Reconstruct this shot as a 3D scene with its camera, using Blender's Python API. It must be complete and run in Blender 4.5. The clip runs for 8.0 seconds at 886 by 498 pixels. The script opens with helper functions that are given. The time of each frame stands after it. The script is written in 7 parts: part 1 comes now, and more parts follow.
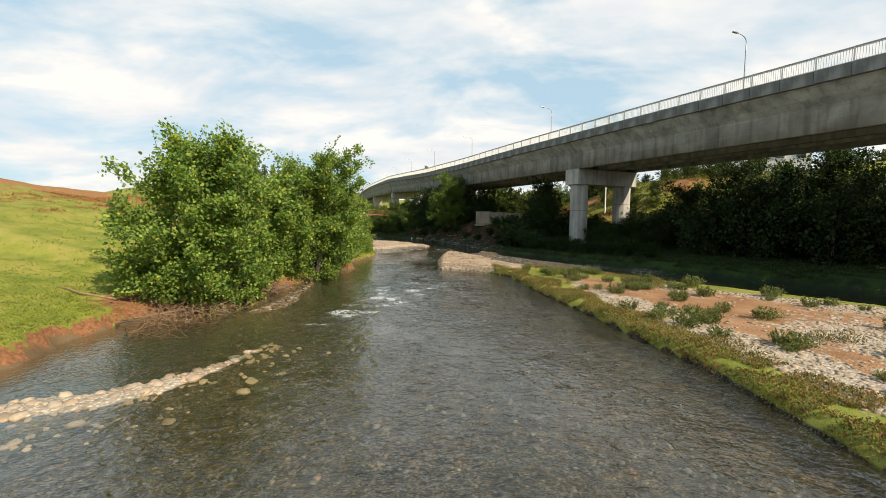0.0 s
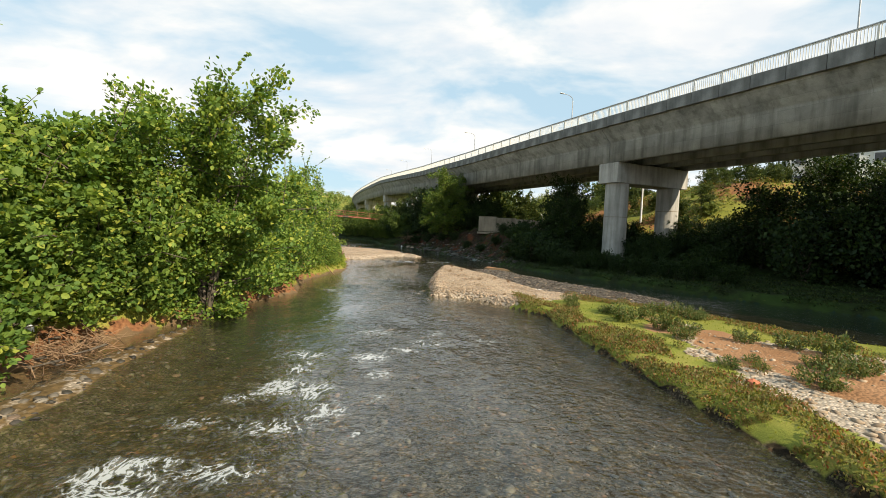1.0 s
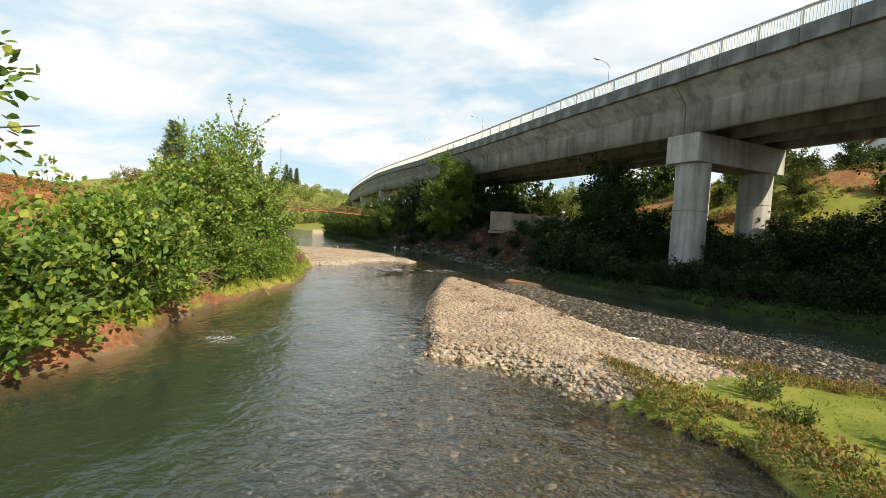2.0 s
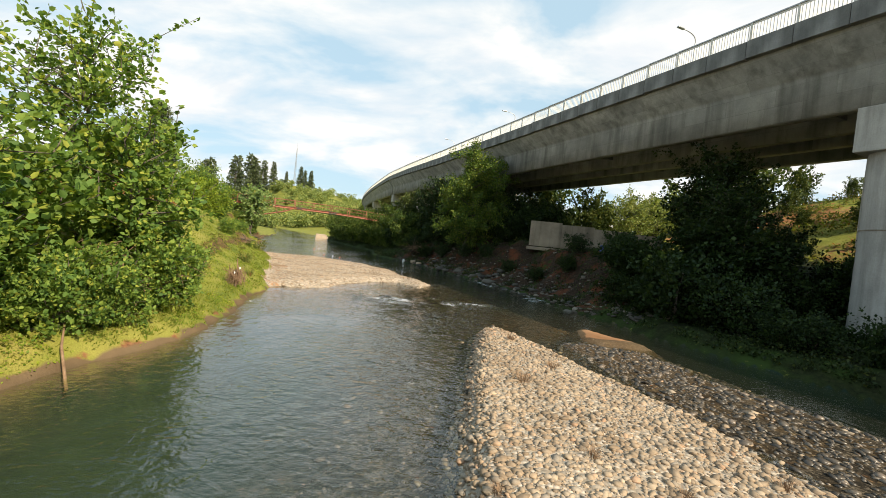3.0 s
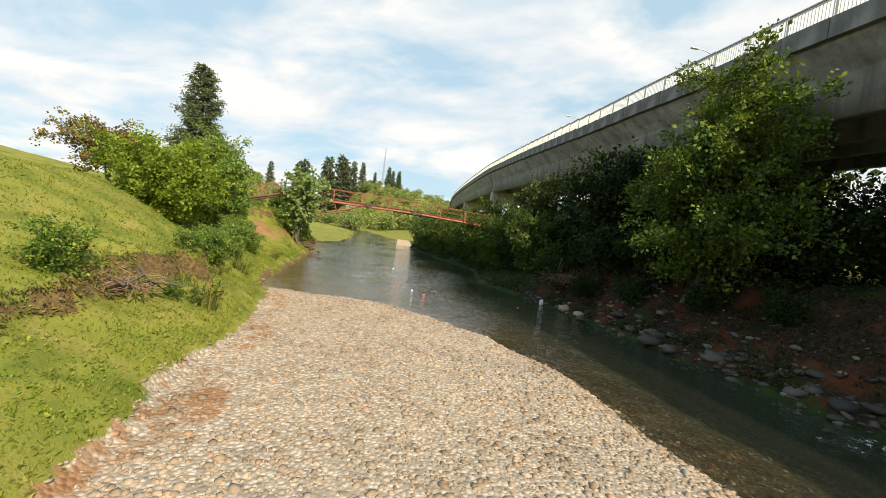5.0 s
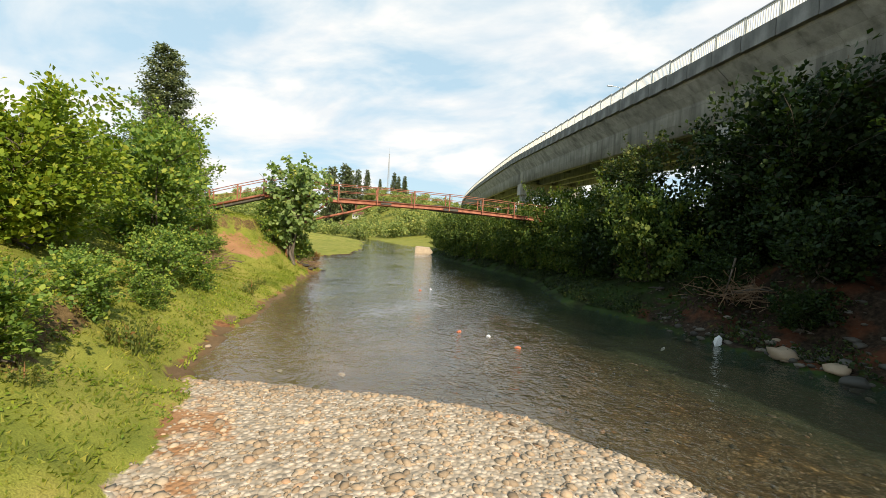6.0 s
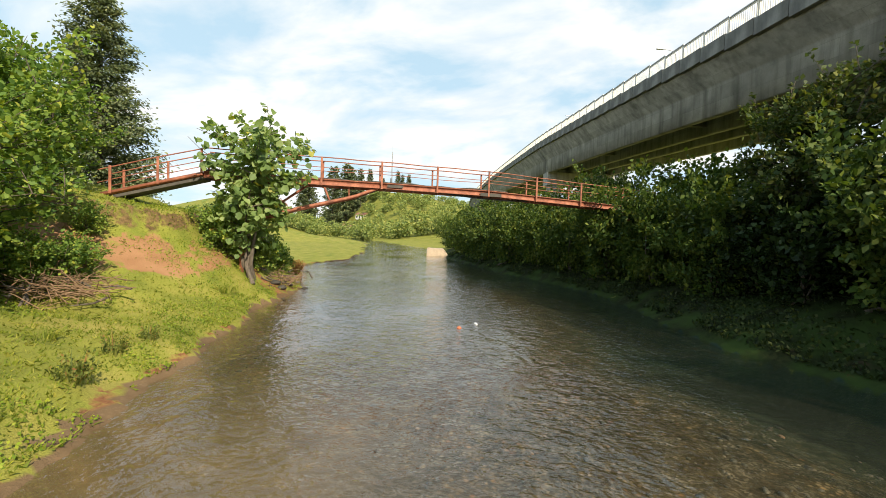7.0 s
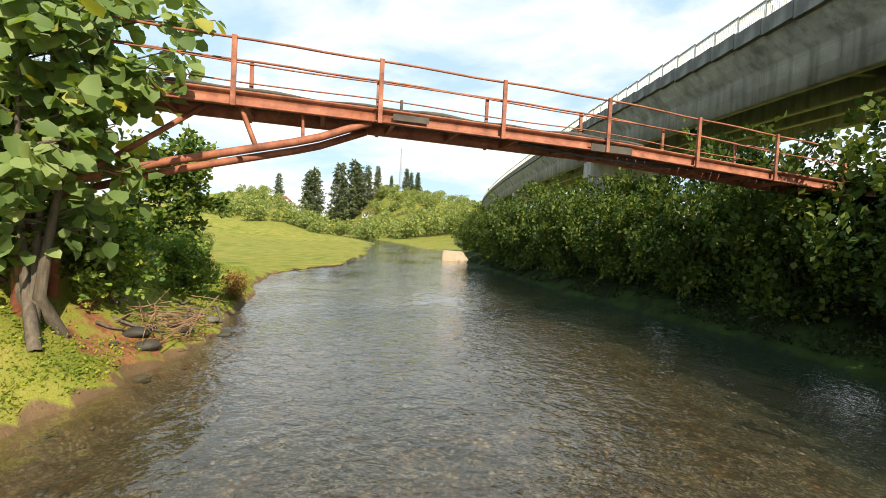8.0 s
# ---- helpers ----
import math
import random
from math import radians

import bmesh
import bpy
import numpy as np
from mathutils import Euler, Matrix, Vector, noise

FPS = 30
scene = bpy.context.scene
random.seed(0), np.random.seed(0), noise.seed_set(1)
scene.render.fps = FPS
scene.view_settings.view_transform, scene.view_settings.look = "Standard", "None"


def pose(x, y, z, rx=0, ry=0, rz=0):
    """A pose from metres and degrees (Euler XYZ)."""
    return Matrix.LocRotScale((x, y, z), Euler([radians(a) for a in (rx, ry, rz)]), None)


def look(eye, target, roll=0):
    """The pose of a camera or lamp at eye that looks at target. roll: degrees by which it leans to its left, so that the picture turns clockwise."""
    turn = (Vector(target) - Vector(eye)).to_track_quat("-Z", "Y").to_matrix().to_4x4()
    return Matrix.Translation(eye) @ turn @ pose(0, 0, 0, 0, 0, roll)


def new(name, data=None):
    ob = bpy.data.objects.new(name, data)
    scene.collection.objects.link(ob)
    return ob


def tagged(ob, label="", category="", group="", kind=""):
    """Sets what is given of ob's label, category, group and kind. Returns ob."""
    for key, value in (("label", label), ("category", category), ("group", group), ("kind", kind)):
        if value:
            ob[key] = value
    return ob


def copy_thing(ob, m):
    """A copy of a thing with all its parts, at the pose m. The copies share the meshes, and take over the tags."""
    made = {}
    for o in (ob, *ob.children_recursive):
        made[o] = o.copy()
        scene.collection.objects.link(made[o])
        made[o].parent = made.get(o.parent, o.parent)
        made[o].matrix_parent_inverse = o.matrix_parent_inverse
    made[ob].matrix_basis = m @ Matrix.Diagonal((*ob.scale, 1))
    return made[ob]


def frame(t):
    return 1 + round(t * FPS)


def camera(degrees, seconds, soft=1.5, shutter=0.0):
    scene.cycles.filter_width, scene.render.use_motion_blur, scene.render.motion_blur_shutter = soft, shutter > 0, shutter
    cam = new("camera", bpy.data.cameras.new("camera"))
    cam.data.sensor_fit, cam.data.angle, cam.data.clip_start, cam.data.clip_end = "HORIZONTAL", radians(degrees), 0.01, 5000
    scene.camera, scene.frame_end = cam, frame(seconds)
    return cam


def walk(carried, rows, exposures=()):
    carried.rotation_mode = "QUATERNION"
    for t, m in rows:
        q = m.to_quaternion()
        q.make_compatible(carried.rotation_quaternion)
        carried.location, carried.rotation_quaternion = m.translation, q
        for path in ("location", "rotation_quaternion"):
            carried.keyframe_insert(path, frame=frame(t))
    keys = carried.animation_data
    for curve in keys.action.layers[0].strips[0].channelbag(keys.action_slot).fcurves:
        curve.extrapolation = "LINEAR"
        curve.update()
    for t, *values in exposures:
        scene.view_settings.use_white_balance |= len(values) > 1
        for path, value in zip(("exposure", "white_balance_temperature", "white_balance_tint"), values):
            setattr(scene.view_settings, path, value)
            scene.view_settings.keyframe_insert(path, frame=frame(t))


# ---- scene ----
cam = camera(92.6, 8.0, 0.75)
PATH = [
    (0, (0.962, -0.55, 4.195), (0.967, 1.444, 4.049), 0.6),
    (0.5, (0.985, 5.769, 3.96), (1.002, 7.766, 3.844), 1.6),
    (1, (1.058, 11.905, 3.757), (1.083, 13.902, 3.65), 2.3),
    (2.5, (0.856, 29.453, 3.232), (0.863, 31.451, 3.132), 4.1),
    (3, (0.246, 35.006, 3.212), (0.206, 37.005, 3.156), 6.0),
    (3.5, (-0.675, 40.506, 3.439), (-0.822, 42.5, 3.404), 8.0),
    (4, (-1.969, 45.843, 3.691), (-2.219, 47.827, 3.644), 9.3),
    (4.5, (-3.438, 51.021, 3.796), (-3.791, 52.988, 3.72), 8.9),
    (5, (-5.553, 56.36, 3.633), (-5.984, 58.31, 3.546), 7.2),
    (6.5, (-12.762, 70.824, 3.067), (-13.236, 72.766, 2.999), 1.9),
    (7, (-14.490, 75.496, 3.001), (-14.981, 77.433, 2.927), 1.9),
    (7.5, (-16.479, 80.529, 2.913), (-16.975, 82.465, 2.840), 2.0),
    (8, (-18.429, 85.563, 2.808), (-18.952, 87.492, 2.736), 2.9),
]
walk(cam, [(t, look(eye, target, roll)) for t, eye, target, roll in PATH], [(0.0, 0.44, 6900, 10), (1.0, 0.55, 6900, 10), (3.0, 0.58, 6900, 10), (4.5, 0.5, 6900, 10), (5.5, 0.52, 6900, 10), (7.0, 0.66, 6900, 10), (8.0, 0.76, 6900, 10)])

# ---- world, sun and exposure ----
SUN_TO = Vector((0.978, -0.974, 1.0)).normalized()


def make_world():
    w = bpy.data.worlds.new("sky")
    scene.world = w
    w.use_nodes = True
    nt = w.node_tree
    N, L = nt.nodes, nt.links
    for n in list(N):
        N.remove(n)
    out = N.new("ShaderNodeOutputWorld")
    bg = N.new("ShaderNodeBackground")
    sky = N.new("ShaderNodeTexSky")
    sky.sky_type = "NISHITA"
    sky.sun_disc = False
    sky.sun_elevation = math.asin(SUN_TO.z)
    sky.sun_rotation = math.atan2(SUN_TO.x, SUN_TO.y)
    sky.dust_density = 0.6
    sky.ozone_density = 2.0
    tc = N.new("ShaderNodeTexCoord")
    sep = N.new("ShaderNodeSeparateXYZ")
    L.new(tc.outputs["Generated"], sep.inputs[0])
    # clouds lie on a flat layer overhead: divide by height
    hz = N.new("ShaderNodeMath"); hz.operation = "MAXIMUM"; hz.inputs[1].default_value = 0.0
    L.new(sep.outputs[2], hz.inputs[0])
    ad = N.new("ShaderNodeMath"); ad.operation = "ADD"; ad.inputs[1].default_value = 0.22
    L.new(hz.outputs[0], ad.inputs[0])
    dv = N.new("ShaderNodeVectorMath"); dv.operation = "DIVIDE"
    cb = N.new("ShaderNodeCombineXYZ")
    for i in range(3):
        L.new(ad.outputs[0], cb.inputs[i])
    L.new(tc.outputs["Generated"], dv.inputs[0])
    L.new(cb.outputs[0], dv.inputs[1])
    mp = N.new("ShaderNodeMapping")
    mp.inputs["Scale"].default_value = (0.85, 1.15, 0.3)
    mp.inputs["Rotation"].default_value = (0, 0, radians(25))
    mp.inputs["Location"].default_value = (3.1, 1.7, 0)
    L.new(dv.outputs[0], mp.inputs[0])
    n1 = N.new("ShaderNodeTexNoise")
    n1.inputs["Scale"].default_value = 1.7
    n1.inputs["Detail"].default_value = 7
    n1.inputs["Roughness"].default_value = 0.55
    n1.inputs["Distortion"].default_value = 0.35
    L.new(mp.outputs[0], n1.inputs["Vector"])
    cover = N.new("ShaderNodeValToRGB")
    cover.color_ramp.elements[0].position, cover.color_ramp.elements[1].position = 0.36, 0.58
    thin = N.new("ShaderNodeMapRange")
    thin.inputs["From Min"].default_value, thin.inputs["From Max"].default_value = 0.15, 0.9
    thin.inputs["To Min"].default_value, thin.inputs["To Max"].default_value = 0.0, -0.17
    L.new(hz.outputs[0], thin.inputs[0])
    cv = N.new("ShaderNodeMath"); cv.operation = "ADD"
    L.new(n1.outputs[0], cv.inputs[0])
    L.new(thin.outputs[0], cv.inputs[1])
    L.new(cv.outputs[0], cover.inputs[0])
    n2 = N.new("ShaderNodeTexNoise")
    n2.inputs["Scale"].default_value = 2.6
    n2.inputs["Detail"].default_value = 5
    L.new(mp.outputs[0], n2.inputs["Vector"])
    shade = N.new("ShaderNodeValToRGB")
    shade.color_ramp.elements[0].position, shade.color_ramp.elements[1].position = 0.35, 0.6
    shade.color_ramp.elements[0].color = (8.6, 9.3, 10.1, 1)
    shade.color_ramp.elements[1].color = (11.0, 10.9, 10.8, 1)
    L.new(n2.outputs[0], shade.inputs[0])
    lift = N.new("ShaderNodeMixRGB"); lift.blend_type = "MIX"
    lift.inputs[0].default_value = 0.74
    lift.inputs[2].default_value = (6.2, 8.9, 10.9, 1)
    L.new(sky.outputs[0], lift.inputs[1])
    mix = N.new("ShaderNodeMixRGB")
    L.new(cover.outputs[0], mix.inputs[0])
    L.new(lift.outputs[0], mix.inputs[1])
    L.new(shade.outputs[0], mix.inputs[2])
    L.new(mix.outputs[0], bg.inputs[0])
    bg.inputs[1].default_value = 0.069
    L.new(bg.outputs[0], out.inputs[0])


make_world()
sun = new("sun", bpy.data.lights.new("sun", "SUN"))
sun.data.energy, sun.data.angle, sun.data.color = 5.0, radians(0.6), (1.0, 0.9, 0.72)
sun.matrix_world = look(SUN_TO * 60, (0, 0, 0))


# ---- materials ----
def ramp(nt, fac, stops):
    r = nt.nodes.new("ShaderNodeValToRGB")
    while len(r.color_ramp.elements) < len(stops):
        r.color_ramp.elements.new(0.5)
    for e, (p, c) in zip(r.color_ramp.elements, stops):
        e.position = p
        e.color = (*c, 1) if len(c) == 3 else c
    nt.links.new(fac, r.inputs[0])
    return r.outputs[0]


def grey(v):
    return (v, v, v)


def noise_node(nt, scale, detail=4, rough=0.55, vec=None, stretch=None, distort=0.0):
    n = nt.nodes.new("ShaderNodeTexNoise")
    n.inputs["Scale"].default_value, n.inputs["Detail"].default_value = scale, detail
    n.inputs["Roughness"].default_value, n.inputs["Distortion"].default_value = rough, distort
    if vec is None:
        vec = nt.nodes.new("ShaderNodeTexCoord").outputs["Object"]
    if stretch:
        m = nt.nodes.new("ShaderNodeMapping")
        m.inputs["Scale"].default_value = stretch
        nt.links.new(vec, m.inputs[0])
        vec = m.outputs[0]
    nt.links.new(vec, n.inputs["Vector"])
    return n.outputs[0]


def mixc(nt, fac, a, b, mode="MIX"):
    m = nt.nodes.new("ShaderNodeMixRGB")
    m.blend_type = mode
    for i, v in ((0, fac), (1, a), (2, b)):
        if hasattr(v, "links"):
            nt.links.new(v, m.inputs[i])
        elif i == 0:
            m.inputs[0].default_value = v
        else:
            m.inputs[i].default_value = (*v, 1)
    return m.outputs[0]


def maths(nt, op, a, b=0.0, clamp=False):
    m = nt.nodes.new("ShaderNodeMath")
    m.operation, m.use_clamp = op, clamp
    for i, v in ((0, a), (1, b)):
        if hasattr(v, "links"):
            nt.links.new(v, m.inputs[i])
        else:
            m.inputs[i].default_value = v
    return m.outputs[0]


def bump(nt, height, strength, dist):
    b = nt.nodes.new("ShaderNodeBump")
    b.inputs["Strength"].default_value, b.inputs["Distance"].default_value = strength, dist
    nt.links.new(height, b.inputs["Height"])
    return b.outputs[0]


def material(name):
    m = bpy.data.materials.new(name)
    m.use_nodes = True
    nt = m.node_tree
    return m, nt, nt.nodes["Principled BSDF"]


def simple(name, c1, c2, scale=6.0, rough=0.8, metal=0.0, bumps=0.3, dist=0.01, stretch=None, fine=40.0):
    m, nt, p = material(name)
    n = noise_node(nt, scale, 6, 0.6, stretch=stretch)
    col = ramp(nt, n, [(0.3, c1), (0.7, c2)])
    f = noise_node(nt, fine, 3)
    col = mixc(nt, 0.35, col, ramp(nt, f, [(0.3, grey(0.35)), (0.7, grey(1.0))]), "MULTIPLY")
    nt.links.new(col, p.inputs["Base Color"])
    p.inputs["Roughness"].default_value, p.inputs["Metallic"].default_value = rough, metal
    nt.links.new(bump(nt, f, bumps, dist), p.inputs["Normal"])
    return m


def per_piece(name, stops, rough=0.75, scale=30.0, island=True, patchy=False):
    """Colour picked piece by piece, with fine mottling."""
    m, nt, p = material(name)
    if island:
        r = nt.nodes.new("ShaderNodeNewGeometry").outputs["Random Per Island"]
    else:
        r = nt.nodes.new("ShaderNodeObjectInfo").outputs["Random"]
    col = ramp(nt, r, stops)
    if patchy:
        pos = nt.nodes.new("ShaderNodeNewGeometry").outputs["Position"]
        col = mixc(nt, 1.0, col, ramp(nt, noise_node(nt, 0.7, 5, 0.6, vec=pos), [(0.33, (0.68, 0.62, 0.55)), (0.6, (1.08, 1.06, 1.03))]), "MULTIPLY")
    f = noise_node(nt, scale, 4)
    col = mixc(nt, 0.45, col, ramp(nt, f, [(0.3, grey(0.5)), (0.7, grey(1.0))]), "MULTIPLY")
    nt.links.new(col, p.inputs["Base Color"])
    p.inputs["Roughness"].default_value = rough
    nt.links.new(bump(nt, f, 0.25, 0.01), p.inputs["Normal"])
    return m


def leaf_material(name, stops, translucent=0.35, patch=0.0, patch_col=(0.3, 0.3, 0.03), gloss=0.6, shine=0.25):
    m, nt, p = material(name)
    r = nt.nodes.new("ShaderNodeNewGeometry").outputs["Random Per Island"]
    col = ramp(nt, r, stops)
    n = noise_node(nt, 0.9, 3)
    col = mixc(nt, 1.0, col, ramp(nt, n, [(0.35, (0.75, 0.8, 0.7)), (0.65, (1.15, 1.1, 1.0))]), "MULTIPLY")
    if patch:
        n2 = noise_node(nt, 0.7, 2)
        col = mixc(nt, ramp(nt, n2, [(0.6 - 0.15 * patch, grey(0.0)), (0.75, grey(patch))]), col, patch_col)
    nt.links.new(col, p.inputs["Base Color"])
    p.inputs["Roughness"].default_value = gloss
    p.inputs["Specular IOR Level"].default_value = shine
    tr = nt.nodes.new("ShaderNodeBsdfTranslucent")
    nt.links.new(mixc(nt, 1.0, col, (1.3, 1.25, 0.5), "MULTIPLY"), tr.inputs[0])
    mx = nt.nodes.new("ShaderNodeMixShader")
    mx.inputs[0].default_value = translucent
    nt.links.new(p.outputs[0], mx.inputs[1])
    nt.links.new(tr.outputs[0], mx.inputs[2])
    nt.links.new(mx.outputs[0], nt.nodes["Material Output"].inputs[0])
    return m


def ground_material():
    m, nt, p = material("ground_cover")
    obj = nt.nodes.new("ShaderNodeTexCoord").outputs["Object"]

    def zone(name):
        a = nt.nodes.new("ShaderNodeAttribute")
        a.attribute_name = name
        return a.outputs["Fac"]
    big = noise_node(nt, 0.12, 4, vec=obj)
    mid = noise_node(nt, 0.8, 5, vec=obj)
    fine = noise_node(nt, 9.0, 4, vec=obj)
    blades = noise_node(nt, 45.0, 3, vec=obj)
    grass = ramp(nt, mid, [(0.3, (0.11, 0.145, 0.024)), (0.5, (0.21, 0.225, 0.04)), (0.7, (0.31, 0.265, 0.075))])
    grass = mixc(nt, ramp(nt, big, [(0.4, grey(0.0)), (0.65, grey(0.55))]), grass, (0.27, 0.25, 0.055))
    grass = mixc(nt, 0.5, grass, ramp(nt, blades, [(0.3, grey(0.35)), (0.7, grey(1.15))]), "MULTIPLY")
    fern = ramp(nt, fine, [(0.3, (0.15, 0.065, 0.028)), (0.6, (0.32, 0.155, 0.065)), (0.8, (0.24, 0.22, 0.045))])
    earth = ramp(nt, fine, [(0.25, (0.1, 0.045, 0.024)), (0.55, (0.22, 0.1, 0.048)), (0.8, (0.3, 0.165, 0.085))])
    # right bank's soil with red patches, darkened to carry the viaduct's shade
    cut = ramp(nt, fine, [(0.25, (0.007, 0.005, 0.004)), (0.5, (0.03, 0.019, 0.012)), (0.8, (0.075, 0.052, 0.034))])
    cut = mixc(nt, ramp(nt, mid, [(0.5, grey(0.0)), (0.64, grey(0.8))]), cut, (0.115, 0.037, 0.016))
    # ground cover by the viaduct, its green lowered so the colour holds the shade
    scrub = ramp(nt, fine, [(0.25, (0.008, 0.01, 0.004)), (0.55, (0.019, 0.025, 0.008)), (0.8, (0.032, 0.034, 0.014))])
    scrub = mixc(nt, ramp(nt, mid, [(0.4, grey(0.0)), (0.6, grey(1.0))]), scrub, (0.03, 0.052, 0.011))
    scarp = ramp(nt, fine, [(0.25, (0.045, 0.03, 0.014)), (0.5, (0.12, 0.08, 0.036)), (0.75, (0.2, 0.13, 0.062)), (0.9, (0.16, 0.17, 0.05))])
    sand = ramp(nt, mid, [(0.3, (0.25, 0.127, 0.062)), (0.7, (0.37, 0.205, 0.11))])
    sand = mixc(nt, 0.3, sand, ramp(nt, blades, [(0.3, grey(0.5)), (0.7, grey(1.0))]), "MULTIPLY")
    v = nt.nodes.new("ShaderNodeTexVoronoi")
    v.inputs["Scale"].default_value = 13.0
    nt.links.new(obj, v.inputs["Vector"])
    tone = nt.nodes.new("ShaderNodeSeparateColor")
    nt.links.new(v.outputs["Color"], tone.inputs[0])
    cell = ramp(nt, tone.outputs[0], [(0.0, (0.2, 0.17, 0.14)), (0.4, (0.4, 0.34, 0.27)), (0.7, (0.5, 0.42, 0.34)), (1.0, (0.58, 0.46, 0.36))])
    gravel = mixc(nt, ramp(nt, v.outputs["Distance"], [(0.35, grey(0.0)), (0.62, grey(0.7))]), cell, (0.27, 0.215, 0.16))
    bedcell = ramp(nt, tone.outputs[1], [(0.0, (0.07, 0.055, 0.036)), (0.45, (0.24, 0.19, 0.125)), (0.8, (0.5, 0.4, 0.27)), (0.95, (0.85, 0.7, 0.5)), (1.0, (0.8, 0.36, 0.19))])
    bed = mixc(nt, ramp(nt, v.outputs["Distance"], [(0.3, grey(0.0)), (0.6, grey(0.8))]), bedcell, (0.13, 0.1, 0.07))
    bed = mixc(nt, 1.0, bed, ramp(nt, mid, [(0.3, (0.115, 0.102, 0.082)), (0.7, (0.275, 0.232, 0.172))]), "MULTIPLY")
    vb = nt.nodes.new("ShaderNodeTexVoronoi")
    vb.inputs["Scale"].default_value = 29.0
    nt.links.new(obj, vb.inputs["Vector"])
    tb = nt.nodes.new("ShaderNodeSeparateColor")
    nt.links.new(vb.outputs["Color"], tb.inputs[0])
    fineb = ramp(nt, tb.outputs[0], [(0.0, (0.012, 0.01, 0.007)), (0.6, (0.04, 0.032, 0.022)), (1.0, (0.13, 0.104, 0.074))])
    bed = mixc(nt, ramp(nt, noise_node(nt, 1.7, 4, vec=obj), [(0.42, grey(0.0)), (0.55, grey(0.9))]), bed, fineb)
    bed = mixc(nt, 1.0, bed, ramp(nt, noise_node(nt, 2.6, 4, 0.6, vec=obj), [(0.32, grey(0.45)), (0.5, grey(1.0)), (0.68, grey(1.75))]), "MULTIPLY")
    pool = ramp(nt, mid, [(0.3, (0.01, 0.026, 0.019)), (0.7, (0.018, 0.038, 0.027))])
    bed = mixc(nt, zone("pool"), bed, pool)
    bed = mixc(nt, maths(nt, "MULTIPLY", zone("silt"), 0.8), bed, ramp(nt, mid, [(0.3, (0.125, 0.08, 0.044)), (0.7, (0.2, 0.132, 0.075))]))
    edge = noise_node(nt, 2.2, 5, 0.65, vec=obj)

    def mask(name, soft=0.5):
        a = maths(nt, "ADD", zone(name), maths(nt, "MULTIPLY", maths(nt, "SUBTRACT", edge, 0.5), 1.3))
        return ramp(nt, a, [(0.5 - 0.16 * soft, grey(0.0)), (0.5 + 0.16 * soft, grey(1.0))])
    col = grass
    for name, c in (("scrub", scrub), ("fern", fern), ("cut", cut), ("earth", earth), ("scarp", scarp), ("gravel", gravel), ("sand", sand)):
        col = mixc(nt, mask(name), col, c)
    col = mixc(nt, ramp(nt, zone("bed"), [(0.4, grey(0.0)), (0.6, grey(1.0))]), col, bed)
    nt.links.new(col, p.inputs["Base Color"])
    p.inputs["Roughness"].default_value = 0.9
    p.inputs["Specular IOR Level"].default_value = 0.12
    h = mixc(nt, mask("gravel"), mixc(nt, 0.5, fine, blades), maths(nt, "SUBTRACT", 1.0, v.outputs["Distance"]))
    nt.links.new(bump(nt, h, 0.6, 0.05), p.inputs["Normal"])
    return m


